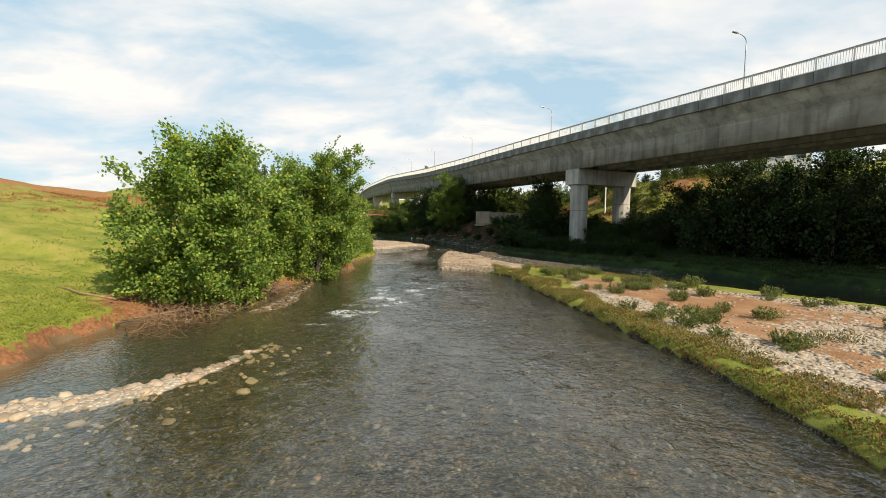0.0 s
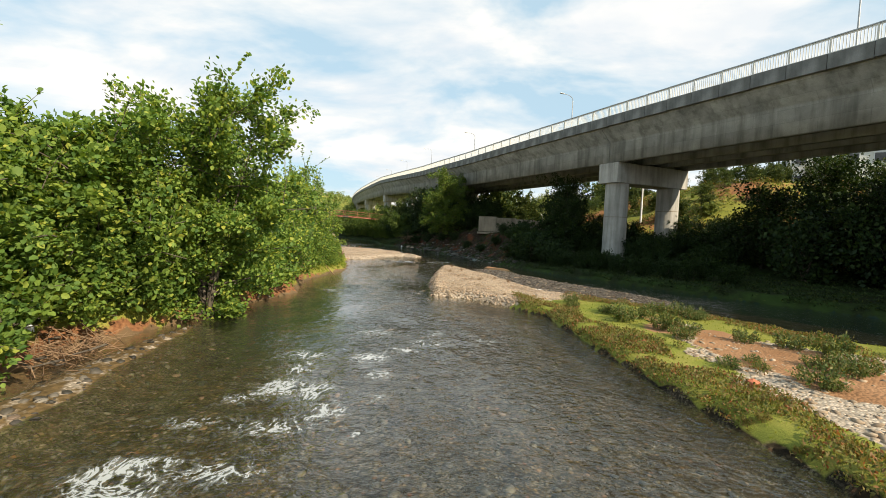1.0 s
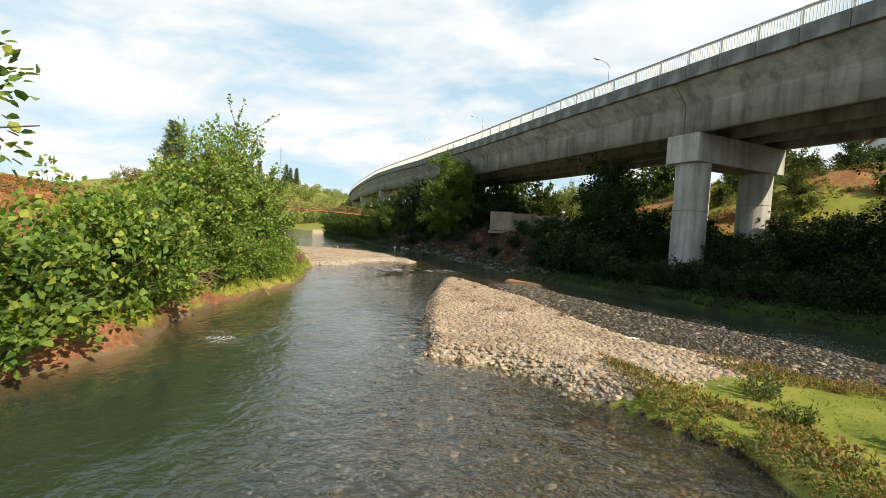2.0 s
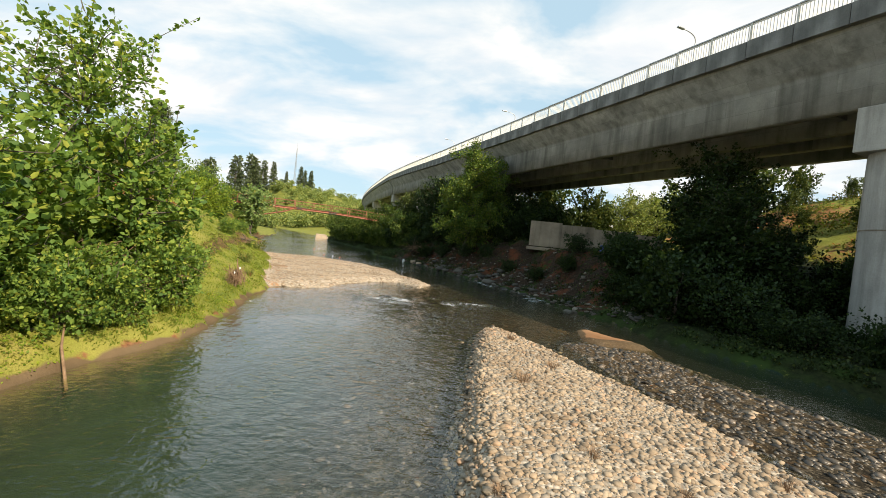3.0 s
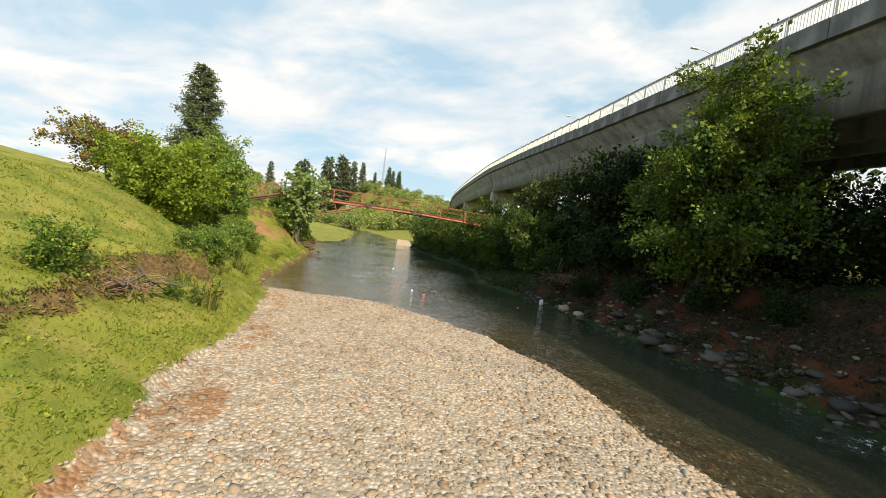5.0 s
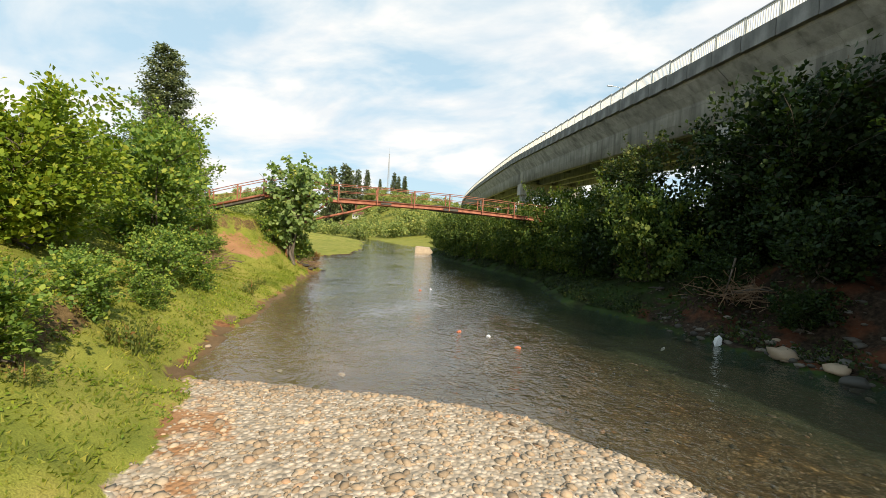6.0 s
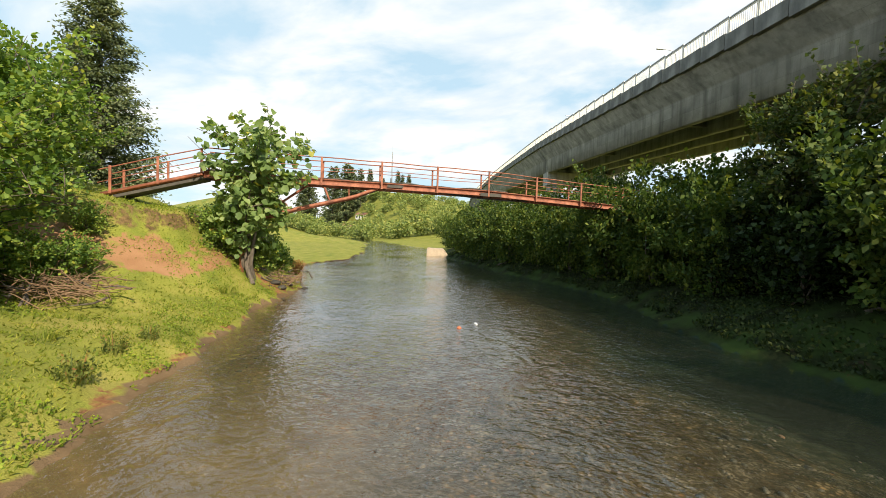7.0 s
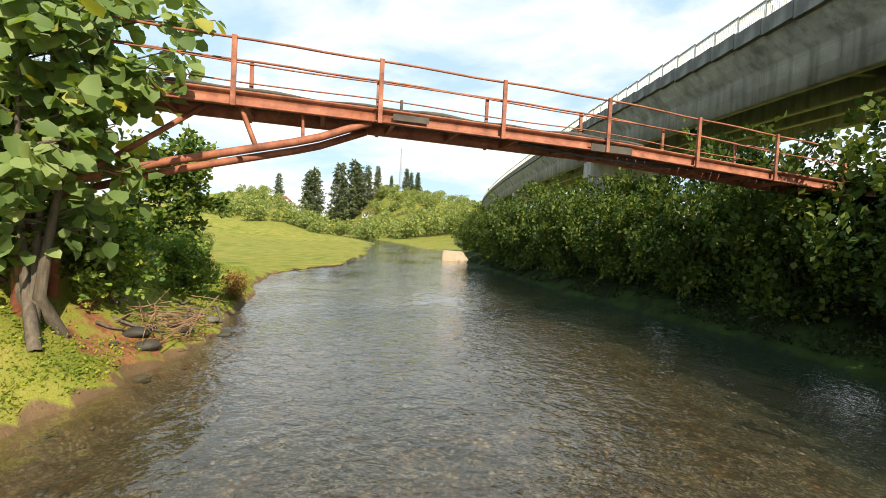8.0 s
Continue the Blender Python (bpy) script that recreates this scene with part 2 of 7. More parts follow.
def water_material():
    m, nt, p = material("river_water")
    nt.nodes.remove(p)
    obj = nt.nodes.new("ShaderNodeTexCoord").outputs["Object"]
    a = nt.nodes.new("ShaderNodeAttribute")
    a.attribute_name = "rapid"
    rapid = a.outputs["Fac"]
    w1 = noise_node(nt, 1.7, 2, 0.5, vec=obj, stretch=(1.0, 0.7, 1.0), distort=0.8)
    w2 = noise_node(nt, 4.2, 2, 0.5, vec=obj, stretch=(0.8, 1.0, 1.0), distort=0.9)
    w3 = noise_node(nt, 10.0, 2, 0.5, vec=obj, stretch=(0.75, 1.0, 1.0), distort=0.5)
    gust = ramp(nt, noise_node(nt, 0.3, 3, 0.5, vec=obj, stretch=(1.0, 0.5, 1.0)), [(0.36, grey(0.3)), (0.62, grey(1.2))])
    h = maths(nt, "ADD", maths(nt, "MULTIPLY", w2, 1.1), maths(nt, "MULTIPLY", w3, 0.5))
    h = maths(nt, "ADD", maths(nt, "MULTIPLY", h, gust), maths(nt, "MULTIPLY", w1, 1.0))
    h = maths(nt, "MULTIPLY", h, maths(nt, "ADD", 0.75, maths(nt, "MULTIPLY", rapid, 1.3)))
    nrm = bump(nt, h, 1.0, 0.04)
    clear = nt.nodes.new("ShaderNodeBsdfTransparent")
    clear.inputs[0].default_value = (0.95, 0.95, 0.86, 1)
    haze = nt.nodes.new("ShaderNodeBsdfDiffuse")
    haze.inputs[0].default_value = (0.3, 0.29, 0.2, 1)
    body = nt.nodes.new("ShaderNodeMixShader")
    body.inputs[0].default_value = 0.042
    nt.links.new(clear.outputs[0], body.inputs[1])
    nt.links.new(haze.outputs[0], body.inputs[2])
    gl = nt.nodes.new("ShaderNodeBsdfGlossy")
    gl.inputs["Roughness"].default_value = 0.03
    nt.links.new(nrm, gl.inputs["Normal"])
    lw = nt.nodes.new("ShaderNodeLayerWeight")
    lw.inputs[0].default_value = 0.5
    nt.links.new(nrm, lw.inputs["Normal"])
    gloss = maths(nt, "ADD", 0.035, maths(nt, "MULTIPLY", maths(nt, "POWER", lw.outputs["Facing"], 3.3), 0.965))
    mx = nt.nodes.new("ShaderNodeMixShader")
    nt.links.new(gloss, mx.inputs[0])
    nt.links.new(body.outputs[0], mx.inputs[1])
    nt.links.new(gl.outputs[0], mx.inputs[2])
    # broken white water where the stream runs over shallow stones
    b = nt.nodes.new("ShaderNodeAttribute")
    b.attribute_name = "break"
    f1 = noise_node(nt, 2.6, 4, 0.6, vec=obj, stretch=(1.0, 0.7, 1.0), distort=1.2)
    thread = maths(nt, "SUBTRACT", 1.0, maths(nt, "MULTIPLY", maths(nt, "ABSOLUTE", maths(nt, "SUBTRACT", f1, 0.5)), 6.0))
    f2 = noise_node(nt, 12.0, 5, 0.7, vec=obj, stretch=(1.0, 0.7, 1.0), distort=0.6)
    fm = maths(nt, "ADD", maths(nt, "MULTIPLY", thread, 0.45), maths(nt, "MULTIPLY", f2, 0.5))
    fm = maths(nt, "ADD", fm, maths(nt, "MULTIPLY", rapid, 0.2))
    fm = maths(nt, "ADD", fm, maths(nt, "MULTIPLY", b.outputs["Fac"], 0.31))
    foam = nt.nodes.new("ShaderNodeBsdfDiffuse")
    foam.inputs[0].default_value = (0.72, 0.76, 0.77, 1)
    fx = nt.nodes.new("ShaderNodeMixShader")
    nt.links.new(ramp(nt, fm, [(0.86, grey(0.0)), (1.05, grey(0.18)), (1.32, grey(0.45))]), fx.inputs[0])
    nt.links.new(mx.outputs[0], fx.inputs[1])
    nt.links.new(foam.outputs[0], fx.inputs[2])
    nt.links.new(fx.outputs[0], nt.nodes["Material Output"].inputs[0])
    return m


def concrete_material(name, lo, hi, panels=True):
    m, nt, p = material(name)
    uv = nt.nodes.new("ShaderNodeTexCoord").outputs["UV"]
    obj = nt.nodes.new("ShaderNodeTexCoord").outputs["Object"]
    cloud = noise_node(nt, 0.7, 6, 0.6, vec=obj)
    col = ramp(nt, cloud, [(0.3, lo), (0.7, hi)])
    streak = noise_node(nt, 1.0, 5, 0.6, vec=obj, stretch=(1.6, 1.6, 0.12))
    col = mixc(nt, 0.75, col, ramp(nt, streak, [(0.32, (0.42, 0.42, 0.4)), (0.55, grey(1.0))]), "MULTIPLY")
    if panels:
        b = nt.nodes.new("ShaderNodeTexBrick")
        b.inputs["Scale"].default_value = 1.0
        b.inputs["Brick Width"].default_value, b.inputs["Row Height"].default_value = 2.4, 0.82
        b.inputs["Mortar Size"].default_value = 0.012
        b.inputs["Color1"].default_value, b.inputs["Color2"].default_value = (0.72, 0.72, 0.7, 1), (1.12, 1.12, 1.1, 1)
        b.inputs["Mortar"].default_value = (0.6, 0.6, 0.58, 1)
        nt.links.new(uv, b.inputs["Vector"])
        col = mixc(nt, 0.55, col, b.outputs["Color"], "MULTIPLY")
    fine = noise_node(nt, 18.0, 4, vec=obj)
    col = mixc(nt, 0.3, col, ramp(nt, fine, [(0.3, grey(0.55)), (0.7, grey(1.0))]), "MULTIPLY")
    nt.links.new(col, p.inputs["Base Color"])
    p.inputs["Roughness"].default_value = 0.88
    nt.links.new(bump(nt, fine, 0.3, 0.01), p.inputs["Normal"])
    return m


def rust_material():
    m, nt, p = material("rusty_paint")
    a = noise_node(nt, 3.0, 6, 0.65)
    col = ramp(nt, a, [(0.3, (0.13, 0.045, 0.025)), (0.5, (0.3, 0.1, 0.055)), (0.72, (0.42, 0.17, 0.1))])
    f = noise_node(nt, 30, 4)
    col = mixc(nt, 0.4, col, ramp(nt, f, [(0.3, grey(0.4)), (0.7, grey(1.0))]), "MULTIPLY")
    nt.links.new(col, p.inputs["Base Color"])
    p.inputs["Roughness"].default_value = 0.7
    nt.links.new(bump(nt, f, 0.3, 0.006), p.inputs["Normal"])
    return m


MAT = {
    "ground": ground_material(),
    "water": water_material(),
    "concrete": concrete_material("weathered_concrete", (0.22, 0.225, 0.215), (0.4, 0.4, 0.375)),
    "edge": concrete_material("dark_edge_concrete", (0.13, 0.135, 0.135), (0.27, 0.275, 0.27), False),
    "pier": concrete_material("pier_concrete", (0.36, 0.35, 0.32), (0.52, 0.5, 0.46), False),
    "wall": concrete_material("old_wall_concrete", (0.17, 0.138, 0.1), (0.34, 0.285, 0.21), False),
    "railing": simple("pale_railing_paint", (0.62, 0.6, 0.55), (0.78, 0.76, 0.7), 3, 0.5),
    "steel": simple("galvanised_steel", (0.3, 0.31, 0.32), (0.45, 0.46, 0.47), 4, 0.45, 0.7),
    "asphalt": simple("asphalt", (0.04, 0.04, 0.04), (0.06, 0.06, 0.058), 3, 0.9),
    "rust": rust_material(),
    "plank": simple("worn_dark_planks", (0.05, 0.045, 0.04), (0.11, 0.1, 0.085), 4, 0.9),
    "bark": simple("bark", (0.06, 0.048, 0.036), (0.16, 0.13, 0.1), 5, 0.9, bumps=0.6, stretch=(3, 3, 0.6)),
    "twig": simple("dry_twigs", (0.16, 0.09, 0.05), (0.34, 0.22, 0.13), 6, 0.9),
    "stone": per_piece("river_stones", [(0.0, (0.24, 0.18, 0.125)), (0.3, (0.34, 0.255, 0.175)), (0.6, (0.4, 0.302, 0.21)), (0.75, (0.3, 0.26, 0.215)), (0.92, (0.47, 0.365, 0.26)), (1.0, (0.48, 0.3, 0.19))], patchy=True),
    "stone_one": per_piece("river_stone", [(0.0, (0.24, 0.18, 0.125)), (0.3, (0.34, 0.255, 0.175)), (0.6, (0.4, 0.302, 0.21)), (0.75, (0.3, 0.26, 0.215)), (0.92, (0.47, 0.365, 0.26)), (1.0, (0.48, 0.3, 0.19))], island=False, patchy=True),
    "wet_stone": per_piece("wet_stones", [(0.0, (0.036, 0.03, 0.024)), (0.5, (0.078, 0.063, 0.048)), (0.85, (0.126, 0.102, 0.078)), (1.0, (0.204, 0.156, 0.12))], 0.4),
    "bed_stone": per_piece("bed_stones", [(0.0, (0.015, 0.013, 0.01)), (0.45, (0.04, 0.034, 0.025)), (0.8, (0.085, 0.07, 0.052)), (0.95, (0.15, 0.125, 0.095)), (1.0, (0.2, 0.11, 0.07))], 0.6),
    "rocks": per_piece("bank_stones", [(0.0, (0.04, 0.0336, 0.0272)), (0.6, (0.088, 0.0736, 0.0576)), (0.9, (0.152, 0.128, 0.1)), (1.0, (0.272, 0.232, 0.184))]),
    "rock_one": per_piece("bank_rock", [(0.0, (0.03, 0.027, 0.022)), (0.6, (0.07, 0.063, 0.05)), (1.0, (0.16, 0.145, 0.12))], island=False),
    "boulder": simple("pale_boulder", (0.36, 0.28, 0.2), (0.5, 0.39, 0.28), 2, 0.85, bumps=0.5),
    "alder": leaf_material("alder_leaves", [(0.0, (0.07, 0.14, 0.036)), (0.5, (0.15, 0.245, 0.055)), (0.85, (0.24, 0.33, 0.07)), (1.0, (0.4, 0.41, 0.08))], 0.4, 0.5, (0.22, 0.26, 0.034)),
    # leaf green cut very low: the viaduct's shade is put into the colour
    "dark": leaf_material("shaded_leaves", [(0.0, (0.0091, 0.0234, 0.0065)), (0.6, (0.0195, 0.0416, 0.0091)), (1.0, (0.0423, 0.0683, 0.0143))], 0.22),
    "hedge": leaf_material("hedge_leaves", [(0.0, (0.04, 0.085, 0.018)), (0.6, (0.1, 0.165, 0.032)), (1.0, (0.22, 0.26, 0.05))], 0.35, 0.4, (0.18, 0.17, 0.03)),
    "far": leaf_material("far_leaves", [(0.0, (0.12, 0.173, 0.06)), (0.6, (0.225, 0.285, 0.09)), (1.0, (0.375, 0.375, 0.128))], 0.3),
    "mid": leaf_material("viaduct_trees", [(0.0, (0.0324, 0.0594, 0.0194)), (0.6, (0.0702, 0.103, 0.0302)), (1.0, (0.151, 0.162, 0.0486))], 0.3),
    "lime": leaf_material("lime_leaves", [(0.0, (0.103, 0.172, 0.0172)), (0.6, (0.196, 0.276, 0.0287)), (1.0, (0.322, 0.345, 0.046))], 0.35),
    "broad": leaf_material("broad_leaves", [(0.0, (0.1, 0.17, 0.05)), (0.6, (0.2, 0.29, 0.1)), (0.95, (0.3, 0.38, 0.16)), (1.0, (0.42, 0.38, 0.05))], 0.45, shine=0.5),
    "autumn": leaf_material("autumn_leaves", [(0.0, (0.11, 0.1, 0.03)), (0.6, (0.19, 0.15, 0.05)), (1.0, (0.28, 0.17, 0.06))], 0.3),
    "rustfern": leaf_material("brown_fern", [(0.0, (0.14, 0.07, 0.0308)), (0.6, (0.322, 0.147, 0.063)), (0.85, (0.392, 0.196, 0.07)), (1.0, (0.28, 0.28, 0.063))], 0.3),
    "scrubby": leaf_material("thicket_leaves", [(0.0, (0.07, 0.1, 0.025)), (0.45, (0.14, 0.17, 0.04)), (0.8, (0.22, 0.22, 0.06)), (0.93, (0.26, 0.17, 0.06)), (1.0, (0.3, 0.14, 0.07))], 0.35, 0.5, (0.25, 0.19, 0.06)),
    "needle": leaf_material("conifer_needles", [(0.0, (0.07, 0.1, 0.06)), (0.7, (0.14, 0.175, 0.095)), (1.0, (0.22, 0.235, 0.12))], 0.25),
    # hedge leaves at about 0.7: a shaded copy for bushes on the shaded bank
    "hedge_shaded": leaf_material("shaded_hedge_leaves", [(0.0, (0.028, 0.06, 0.013)), (0.6, (0.072, 0.12, 0.024)), (1.0, (0.16, 0.19, 0.038))], 0.3, 0.4, (0.13, 0.125, 0.022)),
    "blade": leaf_material("grass_blades", [(0.0, (0.12, 0.168, 0.024)), (0.6, (0.228, 0.27, 0.042)), (1.0, (0.36, 0.336, 0.084))], 0.45, gloss=0.7),
    "edgeweed": leaf_material("water_edge_weeds", [(0.0, (0.08, 0.1, 0.03)), (0.4, (0.16, 0.165, 0.05)), (0.65, (0.25, 0.19, 0.085)), (0.85, (0.22, 0.12, 0.06)), (1.0, (0.3, 0.1, 0.05))], 0.35, 0.25, (0.2, 0.23, 0.04)),
    # ground plants' green, darkened in the colour to deepen the bank's shade
    "shade": leaf_material("shade_tinted_plants", [(0.0, (0.013, 0.026, 0.0078)), (0.6, (0.0292, 0.0488, 0.0117)), (1.0, (0.065, 0.078, 0.0195))], 0.25),
    "weed": leaf_material("weed_leaves", [(0.0, (0.07, 0.11, 0.035)), (0.6, (0.13, 0.17, 0.06)), (0.9, (0.22, 0.2, 0.09)), (1.0, (0.3, 0.14, 0.07))], 0.3),
    "plaster": simple("white_plaster", (0.6, 0.6, 0.58), (0.78, 0.77, 0.74), 1.5, 0.8),
    "roof": simple("roof_sheet", (0.2, 0.09, 0.06), (0.3, 0.14, 0.1), 2, 0.7),
    "pane": simple("dark_window", (0.03, 0.035, 0.04), (0.06, 0.065, 0.07), 2, 0.15),
    "white": simple("white_plastic", (0.68, 0.69, 0.7), (0.8, 0.8, 0.8), 5, 0.5),
    "blue": simple("blue_plastic", (0.03, 0.07, 0.25), (0.05, 0.1, 0.32), 5, 0.5),
    "orange": simple("orange_brick", (0.5, 0.13, 0.06), (0.6, 0.2, 0.1), 8, 0.8),
}


# ---- builders ----
def mesh_from(name, verts, faces, mat, uvs=None, smooth=False):
    me = bpy.data.meshes.new(name)
    verts = np.asarray(verts, dtype=np.float32)
    faces = np.asarray(faces, dtype=np.int32)
    k = faces.shape[1]
    me.vertices.add(len(verts))
    me.vertices.foreach_set("co", verts.ravel())
    me.loops.add(faces.size)
    me.loops.foreach_set("vertex_index", faces.ravel())
    me.polygons.add(len(faces))
    me.polygons.foreach_set("loop_start", np.arange(0, faces.size, k, dtype=np.int32))
    if smooth:
        me.polygons.foreach_set("use_smooth", np.ones(len(faces), dtype=bool))
    if uvs is not None:
        layer = me.uv_layers.new(name="UVMap")
        layer.data.foreach_set("uv", np.asarray(uvs, dtype=np.float32)[faces.ravel()].ravel())
    me.update(calc_edges=True)
    me.materials.append(mat)
    return me


def put(name, me, parent=None, label="", m=None):
    ob = new(name, me)
    if parent is not None:
        ob.parent = parent
    if m is not None:
        ob.matrix_basis = m
    if label:
        ob["label"] = label
    return ob


def part(name, bm, mat, parent, label="", smooth=False, m=None):
    me = bpy.data.meshes.new(name)
    bm.normal_update()
    bm.to_mesh(me)
    bm.free()
    me.materials.append(mat)
    if smooth:
        me.polygons.foreach_set("use_smooth", np.ones(len(me.polygons), dtype=bool))
    return put(name, me, parent, label, m)


def box_bm(size, centre=(0, 0, 0), bevel=0.0, bm=None, m=None):
    own = bmesh.new()
    bmesh.ops.create_cube(own, size=1.0)
    bmesh.ops.scale(own, vec=size, verts=own.verts)
    if bevel:
        bmesh.ops.bevel(own, geom=own.edges[:], offset=bevel, segments=2, affect="EDGES", profile=0.6)
    bmesh.ops.translate(own, vec=centre, verts=own.verts)
    if m is not None:
        bmesh.ops.transform(own, matrix=m, verts=own.verts)
    if bm is None:
        return own
    tmp = bpy.data.meshes.new("tmp")
    own.to_mesh(tmp)
    own.free()
    bm.from_mesh(tmp)
    bpy.data.meshes.remove(tmp)
    return bm


def tubes(paths, sides=6):
    """Tapered tubes along polylines: [(points, radii)] -> vertices, quads."""
    V, F = [], []
    base = 0
    ang = np.linspace(0, 2 * np.pi, sides, endpoint=False)
    for pts, rad in paths:
        pts = np.asarray(pts, float)
        n = len(pts)
        rad = np.broadcast_to(np.asarray(rad, float), (n,))
        t = np.gradient(pts, axis=0)
        t /= np.linalg.norm(t, axis=1)[:, None] + 1e-9
        ref = np.array([0.0, 0, 1.0]) if abs(t[0, 2]) < 0.8 else np.array([1.0, 0, 0])
        u = np.cross(t, ref)
        u /= np.linalg.norm(u, axis=1)[:, None] + 1e-9
        v = np.cross(t, u)
        ring = pts[:, None] + rad[:, None, None] * (np.cos(ang)[None, :, None] * u[:, None] + np.sin(ang)[None, :, None] * v[:, None])
        V.append(ring.reshape(-1, 3))
        for i in range(n - 1):
            for j in range(sides):
                a, b = base + i * sides + j, base + i * sides + (j + 1) % sides
                F.append((a, b, b + sides, a + sides))
        F.append(tuple(base + (n - 1) * sides + j for j in (0, 1, sides // 2, sides - 1)))
        base += n * sides
    return np.concatenate(V), np.array(F)


def tube_part(name, paths, mat, parent, sides=8, label=""):
    v, f = tubes(paths, sides)
    return put(name, mesh_from(name, v, f, mat, smooth=True), parent, label)


def leaves(points, axes, size, rng, aspect=0.75, droop=0.0, fine=True):
    """A folded leaf blade at each point along its axis."""
    n = len(points)
    axes = axes + rng.normal(0, 0.45, (n, 3))
    axes[:, 2] -= droop
    axes /= np.linalg.norm(axes, axis=1)[:, None] + 1e-9
    up = rng.normal(0, 0.55, (n, 3)) + np.array([0.25, -0.25, 0.9])
    side = np.cross(axes, up)
    side /= np.linalg.norm(side, axis=1)[:, None] + 1e-9
    nrm = np.cross(side, axes)
    s = size * rng.uniform(0.65, 1.25, n)[:, None]
    w = s * aspect * 0.5
    lift = nrm * s * 0.12
    P = points
    if fine:
        v = np.stack([P, P + axes * s * 0.3 + side * w + lift, P + axes * s * 0.72 + side * w * 0.75 + lift,
                      P + axes * s, P + axes * s * 0.72 - side * w * 0.75 + lift, P + axes * s * 0.3 - side * w + lift], 1)
        idx = np.arange(n)[:, None] * 6
        f = np.concatenate([idx + np.array([0, 1, 2, 3]), idx + np.array([0, 3, 4, 5])], 0)
    else:
        v = np.stack([P, P + axes * s * 0.5 + side * w + lift, P + axes * s, P + axes * s * 0.5 - side * w + lift], 1)
        f = np.arange(n)[:, None] * 4 + np.array([0, 1, 2, 3])
    return v.reshape(-1, 3), f


def plant(name, seed, height, radius, count, leaf, stems=3, low=0.12, top=0.55, mat="alder", aspect=0.75, branches=70,
          droop=0.0, fine=True, spread=0.25, upward=0.45, inner=0.18, trunk=0.12, label="", category="tree", wood="bark", limbs=True, shoots=0):
    """A woody plant: stems, limbs, twigs and a crown of single leaves with gaps."""
    rng = np.random.default_rng(seed)
    root = tagged(new(name), label, category)
    wood_paths, spots, ways = [], [], []
    stem_list = []
    for s in range(stems):
        az = rng.uniform(0, 6.28)
        lean = rng.uniform(0.1, 1.0) * spread * height * (0.15 if stems == 1 else 1)
        hh = height * rng.uniform(0.86, 1.0)
        u = np.linspace(0, 1, 9)
        bend = rng.normal(0, 0.03 * height, 2)
        pts = np.stack([np.cos(az) * lean * u ** 1.3 + bend[0] * np.sin(u * 4), np.sin(az) * lean * u ** 1.3 + bend[1] * np.sin(u * 3.4), hh * 0.9 * u - 0.15 * (1 - u)], 1)
        pts[0, :2] += rng.normal(0, 0.08, 2) * stems
        stem_list.append(pts)
        wood_paths.append((pts, trunk * (1 - u) ** 1.35 * (0.8 if s else 1) + 0.008))
    for b in range(branches):
        pts = stem_list[rng.integers(stems)]
        f = low + (0.97 - low) * (b + rng.uniform()) / branches
        i = min(int(f * 8), 7)
        p0 = pts[i] + (pts[i + 1] - pts[i]) * (f * 8 - i)
        # crown outline: widest at `top`
        g = (f - low) / (1 - low)
        prof = np.sin(np.pi * np.clip(g / (2 * top), 0, 0.5)) * 0.6 + 0.4 if g < top else np.sqrt(max(0.0, 1 - ((g - top) / (1.04 - top)) ** 2.0)) * 0.92 + 0.08
        ln = max(0.35, radius * prof * rng.uniform(0.62, 1.12) )
        az = b * 2.4 + rng.normal(0, 0.35)
        out = np.array([np.cos(az), np.sin(az), upward + 0.5 * max(0.0, g - 0.5) + rng.normal(0, 0.2)])
        out /= np.linalg.norm(out[:2]) + 1e-9
        u = np.linspace(0, 1, 5)
        bp = p0 + out * ln * u[:, None] + np.array([0, 0, 1]) * (-0.10 * ln * u ** 2 * (1.6 - g))[:, None] + rng.normal(0, 0.04 * ln, (5, 3)) * u[:, None]
        # keep the foot of low limbs off the ground
        bp[:, 2] = np.maximum(bp[:, 2], 0.12)
        wood_paths.append((bp, trunk * 0.3 * (1 - 0.85 * u) * (1 - 0.6 * f) + 0.005))
        share = int(count * max(ln, 0.4 * radius) / (branches * radius * 0.75))
        nt_ = max(3, int(4 + ln * 2.2))
        for k in range(nt_):
            a = rng.uniform(inner, 1.0)
            q = bp[min(int(a * 4), 3)] + (bp[min(int(a * 4), 3) + 1] - bp[min(int(a * 4), 3)]) * (a * 4 - min(int(a * 4), 3))
            d = out / np.linalg.norm(out) * 0.6 + rng.normal(0, 0.6, 3) + np.array([0, 0, 0.25])
            d /= np.linalg.norm(d)
            tl = rng.uniform(0.35, 0.8) * (0.35 + 0.12 * radius)
            m_ = max(2, share // nt_)
            r_ = rng.uniform(0, 1, m_) ** 0.8
            spots.append(q + d * (tl * r_)[:, None] + rng.normal(0, 0.05 + 0.035 * radius, (m_, 3)))
            ways.append(np.tile(d, (m_, 1)) + rng.normal(0, 0.4, (m_, 3)))
    # upright shoots standing out of the crown's top
    for k in range(shoots):
        bp = wood_paths[stems + int(branches * rng.uniform(0.45, 0.98))][0]
        q = bp[rng.integers(2, 5)]
        d = np.array([rng.normal(0, 0.28), rng.normal(0, 0.28), 1.0])
        ln = rng.uniform(0.1, 0.2) * height
        u = np.linspace(0, 1, 4)
        sp_ = q + d * ln * u[:, None] + np.array([0.12, 0.05, 0]) * (ln * u ** 2)[:, None]
        wood_paths.append((sp_, 0.014 * (1 - 0.8 * u) + 0.003))
        m_ = int(ln * 2.6 / leaf)
        r_ = rng.uniform(0.1, 1.0, m_)
